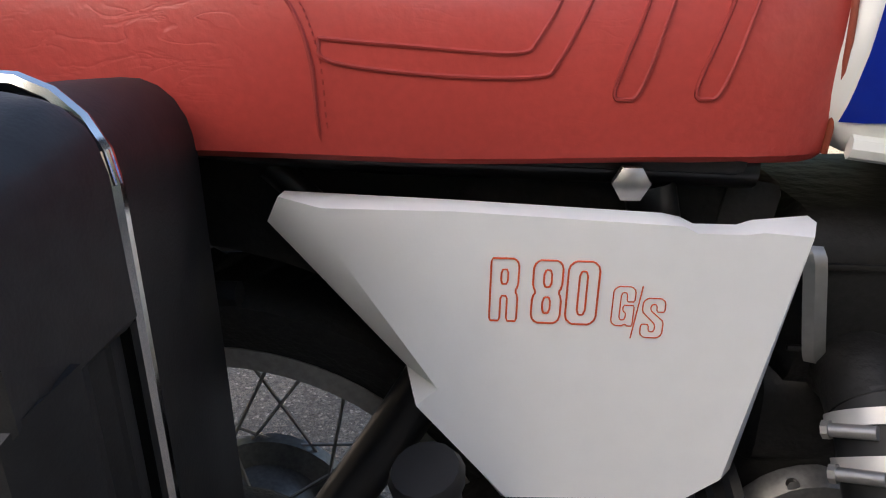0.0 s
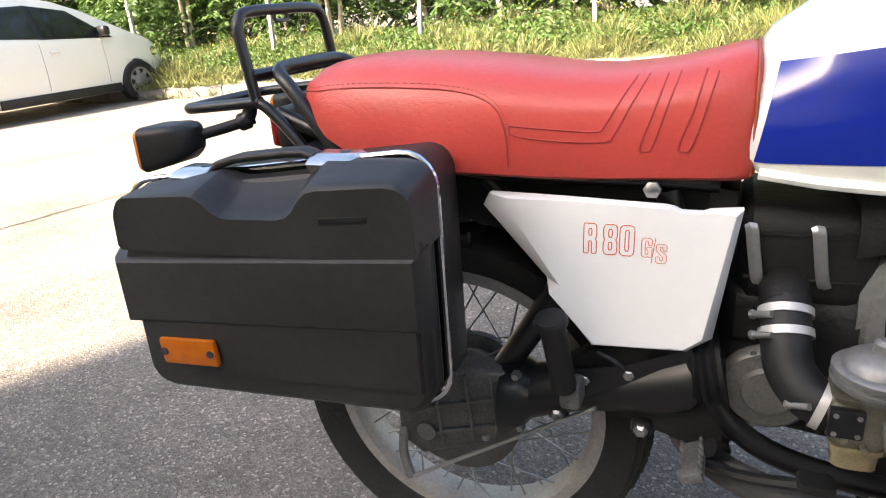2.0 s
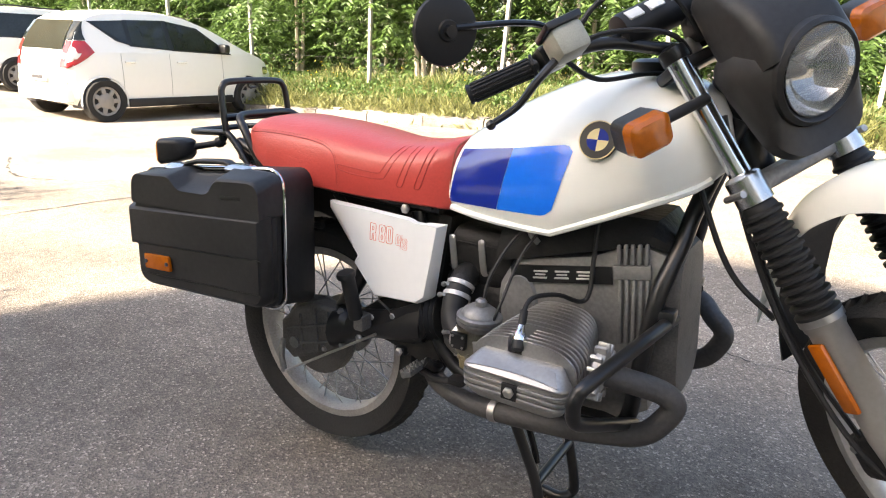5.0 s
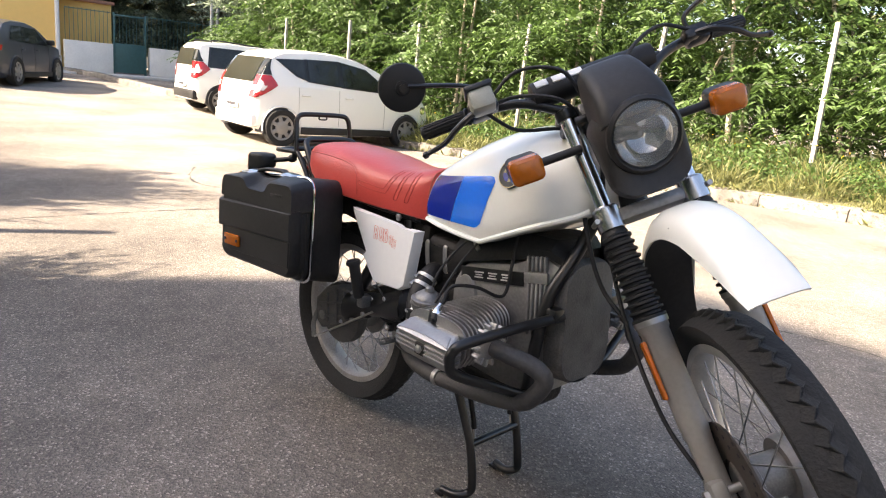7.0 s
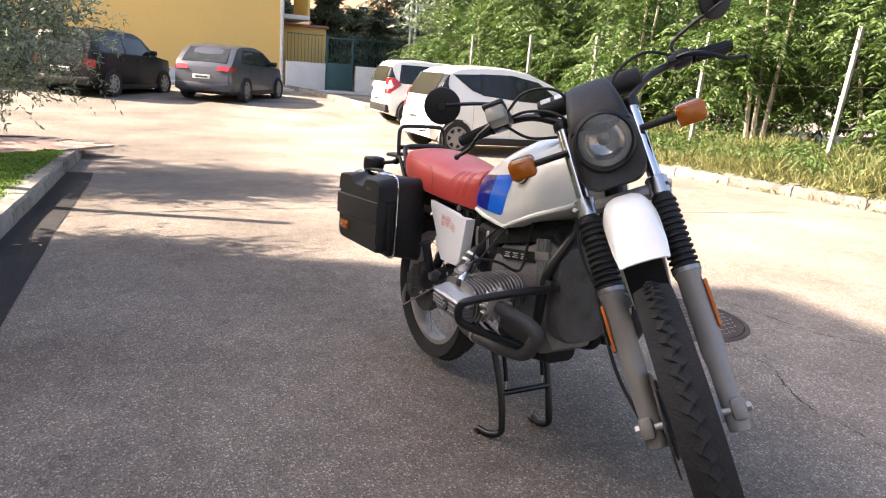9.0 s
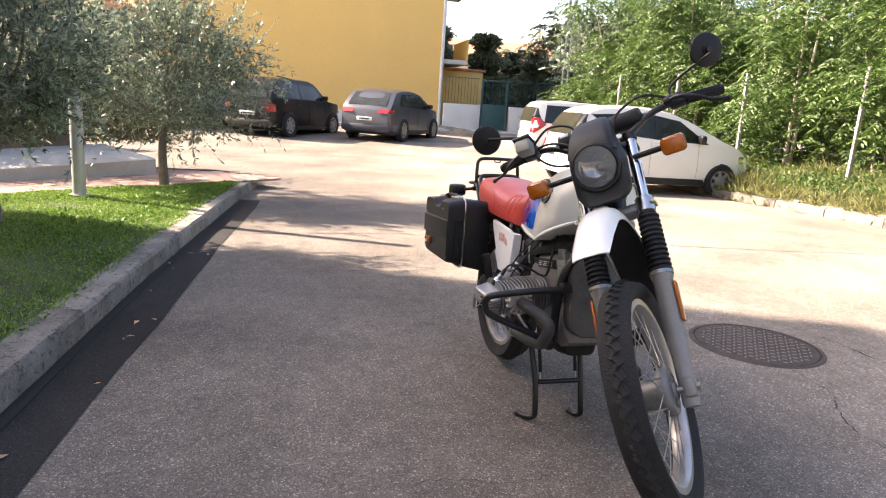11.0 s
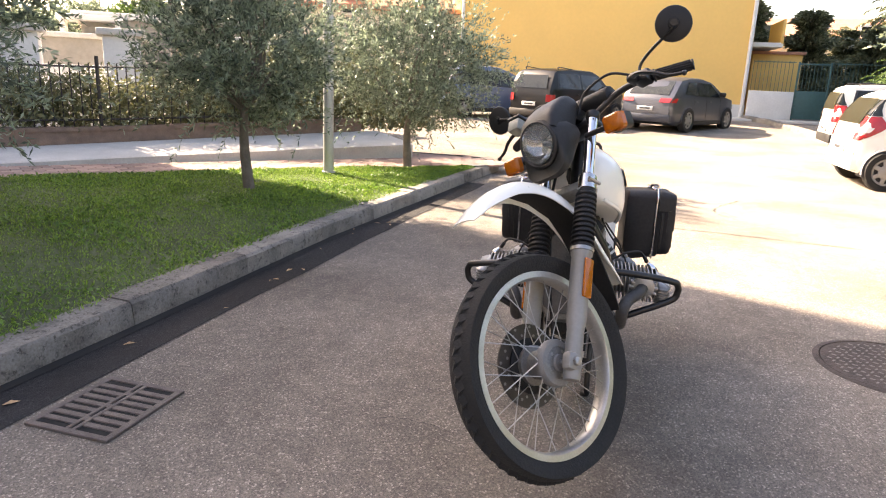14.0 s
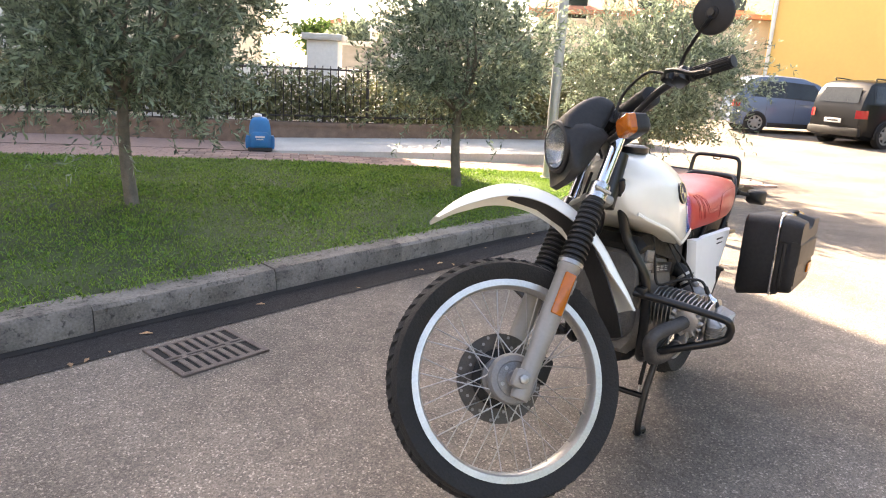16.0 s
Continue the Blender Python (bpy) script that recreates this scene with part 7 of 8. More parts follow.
    part("exhaust_pipe", tube([(cx + 0.108, sg * 0.265, 0.561), (cx + 0.155, sg * 0.246, 0.549), (0.922 + dx * 0.5, sg * 0.212, 0.530), (0.948 + dx * 0.5, sg * 0.196, 0.512), (0.952 + dx * 0.5, sg * 0.190, 0.488), (0.925 + dx * 0.5, sg * 0.190, 0.442), (0.895, sg * 0.188, 0.418), (0.85, sg * 0.186, 0.403), (0.75, sg * 0.180, 0.380), (0.56, sg * 0.165, 0.355), (0.45, sg * 0.14, 0.36), (0.38, sg * 0.08, 0.37), (0.36, 0, 0.375)], 0.0215, 16), M_EXHAUST, bike, "matt black exhaust pipe")
    part("exhaust_band", lathe([(0.0215, -0.008), (0.0245, -0.008), (0.0245, 0.008), (0.0215, 0.008)], aim((0.60, sg * 0.170, 0.360), (0.55, sg * 0.165, 0.355)), 20, close=True), M_STEEL, bike)
    # crash bar
    part("crash_bar", tube([(0.915, sg * 0.100, 0.625), (0.887, sg * 0.24, 0.611), (0.853, sg * 0.365, 0.588), (0.841, sg * 0.388, 0.570), (0.838, sg * 0.391, 0.545), (0.842, sg * 0.370, 0.512), (0.865, sg * 0.25, 0.460), (0.878, sg * 0.14, 0.412)], 0.0125, 12), M_BLACK, bike, "black tubular crash bar")
    part("crash_bar_clamp", box((0.034, 0.036, 0.034), (0.905, sg * 0.120, 0.630), 0.006), M_BLACK, bike)
    # footrests
    peg = part("footrest", box((0.030, 0.075, 0.014), (0.392, sg * 0.165, 0.392), 0.004, (0, -25, 0)), M_GRIMEALLOY, bike, "worn steel footrest with saw teeth")
    for k in range(6):
        for d in (-0.013, 0.013):
            part("tooth", box((0.004, 0.007, 0.009), (0.392 + d * 0.9 - 0.003, sg * (0.134 + 0.0125 * k), 0.392 + d * 0.42 + 0.008), 0.001, (0, -25, 0)), M_STEEL, peg)
    part("footrest_bracket", tube([(0.42, sg * 0.10, 0.39), (0.425, sg * 0.135, 0.395), (0.41, sg * 0.15, 0.408)], 0.013, 8), M_BLACK, bike)
    rearpeg = part("passenger_footrest", rod((0.225, sg * 0.165, 0.475), (0.213, sg * 0.185, 0.585), 0.017, segs=16), M_SOFTRUBBER, bike, "folded black rubber passenger footrest")
    part("footrest_cap", lathe([(0.0, 0.0), (0.022, 0.0), (0.023, 0.006), (0.02, 0.012), (0, 0.014)], aim((0.213, sg * 0.185, 0.578), (0.210, sg * 0.19, 0.60)), 16), M_SOFTRUBBER, rearpeg)
    part("footrest_hinge", box((0.03, 0.04, 0.04), (0.232, sg * 0.150, 0.462), 0.008), M_GRIMEALLOY, rearpeg)
    part("footrest_plate", prism([(0.20, 0.48), (0.25, 0.44), (0.40, 0.48), (0.38, 0.54), (0.30, 0.50)], 0.008, lambda u, v, d: (u, sg * (0.125 + d), v), 0.002), M_BLACK, bike)

# brake pedal, gear lever
part("brake_pedal", tube([(0.40, -0.15, 0.385), (0.45, -0.175, 0.392), (0.50, -0.195, 0.408), (0.522, -0.203, 0.418)], 0.008, 8), M_BLACK, bike)
part("pedal_pad", loft([[(0.526 + u, -0.206 + v, z) for u, v in rounded(w, 0.030, 0.006, 4)] for z, w in ((0.417, 0.036), (0.420, 0.040), (0.426, 0.040), (0.428, 0.036))]), M_SOFTRUBBER, bike)
# centre stand
STAND = [(0.60, 0.105, 0.345), (0.645, 0.098, 0.24), (0.675, 0.094, 0.165), (0.698, 0.094, 0.065), (0.695, 0.097, 0.030), (0.670, 0.105, 0.017), (0.620, 0.115, 0.0125)]
stand = part("centre_stand", tube([(x, -y if z > 0.02 else -y - 0.018, z) for x, y, z in STAND], 0.0125, 10), M_BLACK, bike, "black tubular centre stand")
part("stand_leg", tube([(x, y + 0.012 if z > 0.02 else y - 0.012, z) for x, y, z in STAND], 0.0125, 10), M_BLACK, stand)
part("stand_crossbar", rod((0.675, -0.094, 0.168), (0.675, 0.106, 0.168), 0.011, segs=10), M_BLACK, stand)
for y in (-0.135, 0.100):
    part("stand_foot", box((0.030, 0.028, 0.010), (0.622, y, 0.005), 0.003), M_BLACK, stand)
for y in (-0.072, 0.082):
    part("stand_spring", tube([(0.62, y, 0.33), (0.655, y, 0.24), (0.664, y, 0.205)], 0.0075, 8), M_DARKPART, stand)
    part("spring_hook", tube([(0.664, y, 0.205), (0.668, y, 0.185), (0.672, y, 0.170)], 0.003, 6), M_STEEL, stand)

# rear rack, lamps
part("rack_hoop", tube([(-0.243, -0.110, 0.850), (-0.252, -0.108, 0.90), (-0.261, -0.104, 0.945), (-0.263, -0.098, 0.965), (-0.262, -0.078, 0.977), (-0.255, 0, 0.979), (-0.248, 0.078, 0.977), (-0.245, 0.098, 0.965), (-0.242, 0.104, 0.945), (-0.238, 0.108, 0.90), (-0.236, 0.110, 0.850)], 0.0085, 12), M_BLACK, bike, "black tubular rack hoop")
part("hoop_eye", tube([(-0.258, -0.015, 0.973), (-0.258, -0.013, 0.963), (-0.256, 0.013, 0.963), (-0.256, 0.015, 0.973)], 0.003, 6), M_BLACK, bike)
part("rack_loop", tube([(-0.236, -0.110, 0.852), (-0.30, -0.107, 0.847), (-0.365, -0.102, 0.842), (-0.388, -0.093, 0.840), (-0.398, -0.065, 0.839), (-0.400, 0, 0.839), (-0.398, 0.065, 0.839), (-0.388, 0.093, 0.840), (-0.365, 0.102, 0.842), (-0.30, 0.107, 0.847), (-0.236, 0.110, 0.852)], 0.0085, 12), M_BLACK, bike, "black tubular luggage rack")
part("rack_cross", rod((-0.250, -0.107, 0.888), (-0.241, 0.107, 0.888), 0.0095, segs=12), M_BLACK, bike)
U_STAY = [(0.02, 0.112, 0.60), (-0.06, 0.116, 0.71), (-0.121, 0.117, 0.793), (-0.178, 0.109, 0.866), (-0.203, 0.098, 0.888), (-0.216, 0.072, 0.896)]
part("rack_bridge", tube([(x, -y, z) for x, y, z in U_STAY] + [(-0.218, 0, 0.897)] + U_STAY[::-1], 0.0105, 12), M_BLACK, bike, "black tube bridging behind the seat")
for sg in (-1, 1):
    part("rack_stay", tube([(-0.240, sg * 0.110, 0.850), (-0.222, sg * 0.110, 0.838), (-0.173, sg * 0.112, 0.787), (-0.10, sg * 0.112, 0.69), (-0.06, sg * 0.112, 0.62)], 0.0085, 10), M_BLACK, bike)
    part("pannier_rail", tube([(-0.30, sg * 0.112, 0.64), (-0.10, sg * 0.114, 0.655), (0.08, sg * 0.112, 0.66)], 0.009, 8), M_BLACK, bike)
    # rear indicators on jointed stalks
    part("indicator_bracket", tube([(-0.262, sg * 0.103, 0.845), (-0.266, sg * 0.104, 0.832), (-0.272, sg * 0.108, 0.824)], 0.011, 10, 4), M_BLACK, bike)
    part("indicator_arm", tube([(-0.262, sg * 0.098, 0.826), (-0.295, sg * 0.122, 0.817), (-0.335, sg * 0.150, 0.808)], 0.0085, 10), M_SOFTRUBBER, bike)
    part("arm_joint", lathe([(0.0, -0.010), (0.011, -0.010), (0.0135, -0.006), (0.0135, 0.006), (0.011, 0.010), (0.0, 0.010)], aim((-0.274, sg * 0.107, 0.823), (-0.295, sg * 0.122, 0.817)), 14), M_SOFTRUBBER, bike)

    def slab(rows):
        return [[(x, sg * (yc + u), zc + v) for u, v in rounded(w, h, 0.013, 5)] for x, yc, zc, w, h in rows]

    ind = part("rear_indicator", loft(slab(((-0.322, 0.160, 0.808, 0.034, 0.032), (-0.330, 0.163, 0.807, 0.056, 0.046), (-0.345, 0.166, 0.803, 0.070, 0.057), (-0.392, 0.170, 0.796, 0.078, 0.067)))), M_BLACKPLASTIC, bike, "black rear indicator housing")
    part("lens", loft(slab(((-0.3925, 0.170, 0.796, 0.078, 0.067), (-0.400, 0.170, 0.795, 0.074, 0.063), (-0.403, 0.170, 0.795, 0.062, 0.050)))), M_AMBER, ind, "amber lens")
part("tail_lamp", box((0.05, 0.11, 0.07), (-0.235, 0, 0.80), 0.012), M_BLACKPLASTIC, bike)
part("tail_lens", box((0.02, 0.10, 0.06), (-0.264, 0, 0.80), 0.008), M_TAILRED, bike)
part("plate_holder", box((0.012, 0.17, 0.17), (-0.290, 0, 0.67), 0.006, (0, 14, 0)), M_BLACK, bike)
part("rear_fender_tail", tube([(-0.18, 0, 0.80), (-0.25, 0, 0.76), (-0.290, 0, 0.69)], 0.03, 10), M_BLACKPLASTIC, bike)

# panniers
def pannier(sg):
    def ring(y, x0, x1, z0, z1, r, dip=0.0, low=0.03):
        cx, cz = (x0 + x1) / 2, (z0 + z1) / 2
        return [(cx + u, sg * y, cz + v + (dip * u - (dip - 0.03) * 0.19 if v > 0 else low * u)) for u, v in rounded(x1 - x0, z1 - z0, r, 6)]
    label = "scuffed black hard plastic pannier with an amber reflector" if sg < 0 else "scuffed black hard plastic pannier seen from its front"
    shell = part("pannier", loft([ring(0.130, -0.355, 0.068, 0.470, 0.785, 0.03, 0.11), ring(0.140, -0.368, 0.078, 0.460, 0.797, 0.035, 0.11), ring(0.20, -0.370, 0.088, 0.474, 0.802, 0.04, 0.11), ring(0.258, -0.364, 0.096, 0.488, 0.804, 0.04, 0.11)]), M_BLACKPLASTIC, bike, label)
    lid = part("lid", loft([ring(0.268, -0.362, 0.096, 0.489, 0.802, 0.04, 0.11), ring(0.284, -0.358, 0.102, 0.492, 0.800, 0.045, 0.11), ring(0.287, -0.352, 0.099, 0.496, 0.796, 0.045, 0.11), ring(0.29, -0.350, 0.103, 0.497, 0.790, 0.04, 0.10, 0.06), ring(0.305, -0.342, 0.101, 0.499, 0.765, 0.035, 0.10, 0.06), ring(0.31, -0.338, 0.106, 0.501, 0.760, 0.035, 0.10, 0.06), ring(0.345, -0.320, 0.110, 0.506, 0.752, 0.035, 0.10, 0.06), ring(0.358, -0.312, 0.104, 0.516, 0.745, 0.03, 0.10, 0.06)]), M_BLACKPLASTIC, shell)
    seam = [(a, b * 1.0, c) for a, b, c in ring(0.263, -0.369, 0.102, 0.483, 0.809, 0.044, 0.11)]
    part("trim_strip", tube([Vector(p) for p in seam + seam[:2]], 0.0042, 8, 1, smooth=False), M_CHROME, shell, "bright metal seam strip")
    # raised middle band
    part("raised_band", loft([[(x, sg * y, z + 0.082 * (x + 0.1)) for x, z in ((x0, z0), (x1, z0), (x1, z1), (x0, z1))] for y, x0, x1, z0, z1 in ((0.325, -0.350, 0.112, 0.610, 0.710), (0.360, -0.332, 0.109, 0.614, 0.706), (0.3675, -0.326, 0.104, 0.619, 0.700), (0.3685, -0.320, 0.100, 0.625, 0.693))]), M_BLACKPLASTIC, lid)
    part("lower_plate", loft([[(x, sg * y, z + 0.07 * (x + 0.1)) for x, z in ((x0, z0), (x1, z0), (x1, z1), (x0, z1))] for y, x0, x1, z0, z1 in ((0.345, -0.310, 0.106, 0.532, 0.622), (0.3630, -0.304, 0.100, 0.540, 0.620))]), M_BLACKPLASTIC, lid)
    # upper half of the lid: level with the seam at its back, scooped out under the handle
    upper = [(-0.320, 0.700), (-0.316, 0.750), (-0.302, 0.770), (-0.186, 0.782), (-0.174, 0.778), (-0.152, 0.757), (-0.140, 0.753), (-0.058, 0.757), (-0.046, 0.762), (-0.026, 0.790), (-0.014, 0.796), (0.082, 0.802), (0.100, 0.796), (0.108, 0.780), (0.109, 0.715)]
    loops = []
    for y, lift, scoop, grow in ((0.271, 0.017, 0.30, 0.045), (0.276, 0.020, 0.35, 0.045), (0.290, 0.018, 0.55, 0.035), (0.306, 0.014, 0.80, 0.022), (0.335, 0.007, 1.0, 0.010), (0.352, 0.002, 1.0, 0.003), (0.3595, -0.002, 1.0, 0.0), (0.3635, -0.008, 0.94, -0.012)):
        ring_pts = []
        for x, z in soft_corners(upper, 0.006):
            level_z = 0.776 + 0.086 * (x + 0.28)
            inside = -0.190 < x < -0.012
            zz = level_z - (level_z - z) * scoop if inside else z
            f = max(0.0, (z - 0.70) / 0.08)
            ring_pts.append((-0.105 + (x + 0.105) * (1 + grow * (1.0 if x < -0.1 else -0.2)), sg * y, zz + lift * min(1, f) * (1.0 - 0.5 * max(0, x + 0.1) / 0.2) * max(0.0, min(1.0, (x + 0.33) / 0.25))))
        loops.append(ring_pts)
    part("lid_upper", loft(loops), M_BLACKPLASTIC, lid)
    grip = [(-0.208, 0.785), (-0.194, 0.798), (-0.160, 0.807), (-0.090, 0.8145), (-0.062, 0.816), (-0.046, 0.810)]
    part("handle", loft([[(x, sg * (0.268 + u), z + v) for u, v in rounded(0.026, 0.011, 0.005, 4)] for x, z in grip]), M_BLACKPLASTIC, shell, "flat black carrying handle")
    for x, wx in ((-0.232, 0.058), (-0.020, 0.062)):
        z = 0.810 + 0.105 * (x + 0.02)
        plate = [[(x + u, sg * (yc + v), z + d) for u, v in rounded(a, b, 0.006, 4)] for d, a, b, yc in ((-0.014, wx, 0.040, 0.268), (-0.004, wx + 0.002, 0.046, 0.270), (0.002, wx, 0.040, 0.266), (0.005, wx - 0.010, 0.026, 0.260))]
        latch = part("latch", loft(plate), M_POLISHED, shell, "bright metal latch")
        part("latch_lock", lathe([(0.0075, 0), (0.0075, 0.0012), (0, 0.0014)], pose(x + 0.008, sg * 0.260, z + 0.0045), 16), M_INK, latch, "dark oval keyhole")
    if sg < 0:
        refl = part("reflector", box((0.092, 0.012, 0.038), (-0.230, -0.369, 0.565), 0.004, (0, -4, 0)), M_AMBER, lid, "amber side reflector")
        for x in (-0.268, -0.192):
            part("screw", lathe([(0.005, 0), (0.005, 0.003), (0, 0.003)], pose(x, -0.375, 0.5625 + 0.07 * (x + 0.268), 90, 0, 0), 10), M_INK, refl)
        part("embossed_bar", box((0.062, 0.003, 0.008), (0.024, -0.3635, 0.7585), 0.001, (0, -5, 0)), M_BLACK, lid)
    else:
        part("reflector", box((0.092, 0.012, 0.038), (-0.220, 0.368, 0.572), 0.004, (0, -1.5, 0)), M_AMBER, lid, "amber side reflector")
        # the left case hangs further out, clear of the exhaust
        shell.location = (0.035, 0.105, -0.005)

    # the lid is a shallow tray
    for ob in (lid, *lid.children, *[c for q in lid.children for c in q.children]):
        for v in ob.data.vertices:
            if abs(v.co.y) > 0.287:
                v.co.y = math.copysign(0.287 + (abs(v.co.y) - 0.287) * 0.76, v.co.y)


pannier(-1)
pannier(1)

# fork, front wheel and handlebar turn together about the steering axis
RAKE, STEER = 36.0, 45.0
sr, cr = math.sin(radians(RAKE)), math.cos(radians(RAKE))
AXIS0 = Vector((1.369, 0.005, 0.414))
# columns: forward (d), left (l), up the axis (s)
STRAIGHT = Matrix(((cr, 0, -sr, AXIS0.x), (0, 1, 0, AXIS0.y), (sr, 0, cr, AXIS0.z), (0, 0, 0, 1)))
FORK = STRAIGHT @ Matrix.Rotation(radians(-STEER), 4, "Z")


def fpart(name, bm, mat, parent=None, label="", smooth=True):
    """A part given in the fork's own axes: d forward, l to the left, s up."""
    return part(name, moved(bm, FORK), mat, parent or bike, label, smooth)


front = wheel(FORK @ Matrix.Translation((0.088, 0, 0.0)) @ AX, 0.345, 0.277, 0.092, 0.062, 0.10, 36, bike, 56, M_RIM)
disc = fpart("brake_disc", lathe([(0.055, 0), (0.13, 0), (0.13, 0.005), (0.055, 0.005)], pose(0.088, -0.062, 0, 90, 0, 0), 48, close=True), M_DISC, front, "drilled rust-tinged brake disc")
for k in range(36):
    a = 2 * math.pi * k / 36
    rr = (0.096, 0.109, 0.121)[k % 3]
    for y, turn in ((-0.0675, 90), (-0.0615, -90)):
        fpart("drill_hole", lathe([(0.0048, 0), (0.0048, 0.0008), (0, 0.0008)], pose(0.088 + rr * math.cos(a), y, rr * math.sin(a), turn, 0, 0), 8), M_DRILLED if turn < 0 else M_INK, disc)
fpart("disc_carrier", lathe([(0.0, 0.0), (0.086, 0.0), (0.086, 0.004), (0.078, 0.010), (0.0, 0.010)], pose(0.088, -0.060, 0, -90, 0, 0), 36), M_DARKPART, disc, "dark brake disc carrier")
hub = fpart("hub_cover", lathe([(0.0, -0.030), (0.066, -0.030), (0.071, -0.020), (0.071, -0.004), (0.066, 0.004), (0.050, 0.006), (0.046, 0.001), (0.027, 0.001), (0.024, 0.014), (0.0, 0.014)], pose(0.088, 0.056, 0, -90, 0, 0), 40), M_HUBGREY, front, "grey cast hub drum")
for k in range(5):
    a = 2 * math.pi * (k + 0.4) / 5
    fpart("hub_bolt", lathe([(0.006, 0.0), (0.006, 0.006), (0, 0.007)], pose(0.088 + 0.037 * math.cos(a), 0.056, 0.037 * math.sin(a), -90, 0, 0), 6), M_STEEL, hub)
fpart("axle", rod((0.088, -0.135, 0), (0.088, 0.135, 0), 0.010, segs=12), M_STEEL)
for sg in (-1, 1):
    leg = fpart("fork_slider", lathe([(0.012, -0.052), (0.024, -0.05), (0.026, -0.04), (0.026, 0.10), (0.0305, 0.14), (0.0305, 0.335), (0.034, 0.34), (0.034, 0.36), (0.022, 0.365)], Matrix.Translation((0.070, sg * 0.098, 0)), 24), M_SILVERPAINT, None, "silver painted fork slider")
    fpart("axle_clamp", box((0.055, 0.036, 0.055), (0.085, sg * 0.108, 0), 0.012), M_SILVERPAINT, leg)
    fpart("axle_bolt", lathe([(0.013, 0), (0.013, 0.010), (0.007, 0.013), (0, 0.013)], pose(0.088, sg * 0.127, 0, -90 * sg, 0, 0), 6), M_STEEL, leg)
    fpart("fork_reflector", box((0.034, 0.010, 0.125), (0.070, sg * 0.1315, 0.260), 0.004), M_AMBER, leg, "amber fork reflector")
    fpart("brace_lug", box((0.03, 0.02, 0.05), (0.045, sg * 0.085, 0.30), 0.006), M_SILVERPAINT, leg)
    prof = [(0.030, 0.355)]
    for k in range(12):
        z = 0.362 + 0.0165 * k
        prof += [(0.0375 - 0.0003 * k, z + 0.001), (0.0375 - 0.0003 * k, z + 0.006), (0.029, z + 0.010), (0.029, z + 0.0145)]
    prof += [(0.026, 0.565), (0.022, 0.566)]
    fpart("gaiter", lathe(prof, Matrix.Translation((0.070, sg * 0.098, 0)), 24), M_SOFTRUBBER, leg, "ribbed black rubber fork gaiter")
    fpart("gaiter_clip", lathe([(0.034, 0.350), (0.037, 0.350), (0.037, 0.362), (0.034, 0.362)], Matrix.Translation((0.070, sg * 0.098, 0)), 24, close=True), M_STEEL, leg)
    fpart("fork_tube", rod((0.070, sg * 0.098, 0.55), (0.070, sg * 0.098, 0.845), 0.0185, segs=20), M_CHROME, None, "bright chromed fork tube")
    fpart("lower_clamp", lathe([(0.026, 0.565), (0.030, 0.568), (0.030, 0.615), (0.026, 0.62), (0.020, 0.622)], Matrix.Translation((0.070, sg * 0.098, 0)), 20), M_POLISHED)
    fpart("clamp_bolt", rod((0.045, sg * 0.128, 0.592), (0.095, sg * 0.128, 0.592), 0.006, segs=8), M_STEEL)
    fpart("fork_cap", lathe([(0.022, 0.835), (0.024, 0.838), (0.024, 0.858), (0.012, 0.864), (0, 0.864)], Matrix.Translation((0.070, sg * 0.098, 0)), 20), M_BLACK)
fpart("lower_yoke", box((0.075, 0.19, 0.032), (0.047, 0, 0.592), 0.012), M_ALLOY)
fpart("upper_yoke", box((0.075, 0.23, 0.022), (0.047, 0, 0.825), 0.008), M_BLACK)
fpart("brake_caliper", box((0.075, 0.045, 0.085), (-0.015, -0.074, 0.075), 0.014, (0, 0, 0)), M_DARKPART)
fpart("caliper_bolt", rod((-0.025, -0.096, 0.10), (-0.025, -0.106, 0.10), 0.007, segs=8), M_STEEL)
fpart("brake_hose", tube([(-0.02, -0.085, 0.115), (-0.01, -0.11, 0.30), (0.02, -0.10, 0.50), (0.05, -0.05, 0.60)], 0.005, 8), M_SOFTRUBBER)
fpart("speedometer_cable", tube([(0.075, -0.12, 0.03), (0.045, -0.145, 0.16), (0.025, -0.14, 0.35), (0.035, -0.11, 0.55), (0.055, -0.06, 0.72)], 0.005, 8), M_SOFTRUBBER)
fpart("fork_cable", tube([(0.0, -0.13, 0.37), (-0.015, -0.15, 0.47), (-0.005, -0.135, 0.60), (0.0, -0.09, 0.76)], 0.0055, 8), M_SOFTRUBBER)

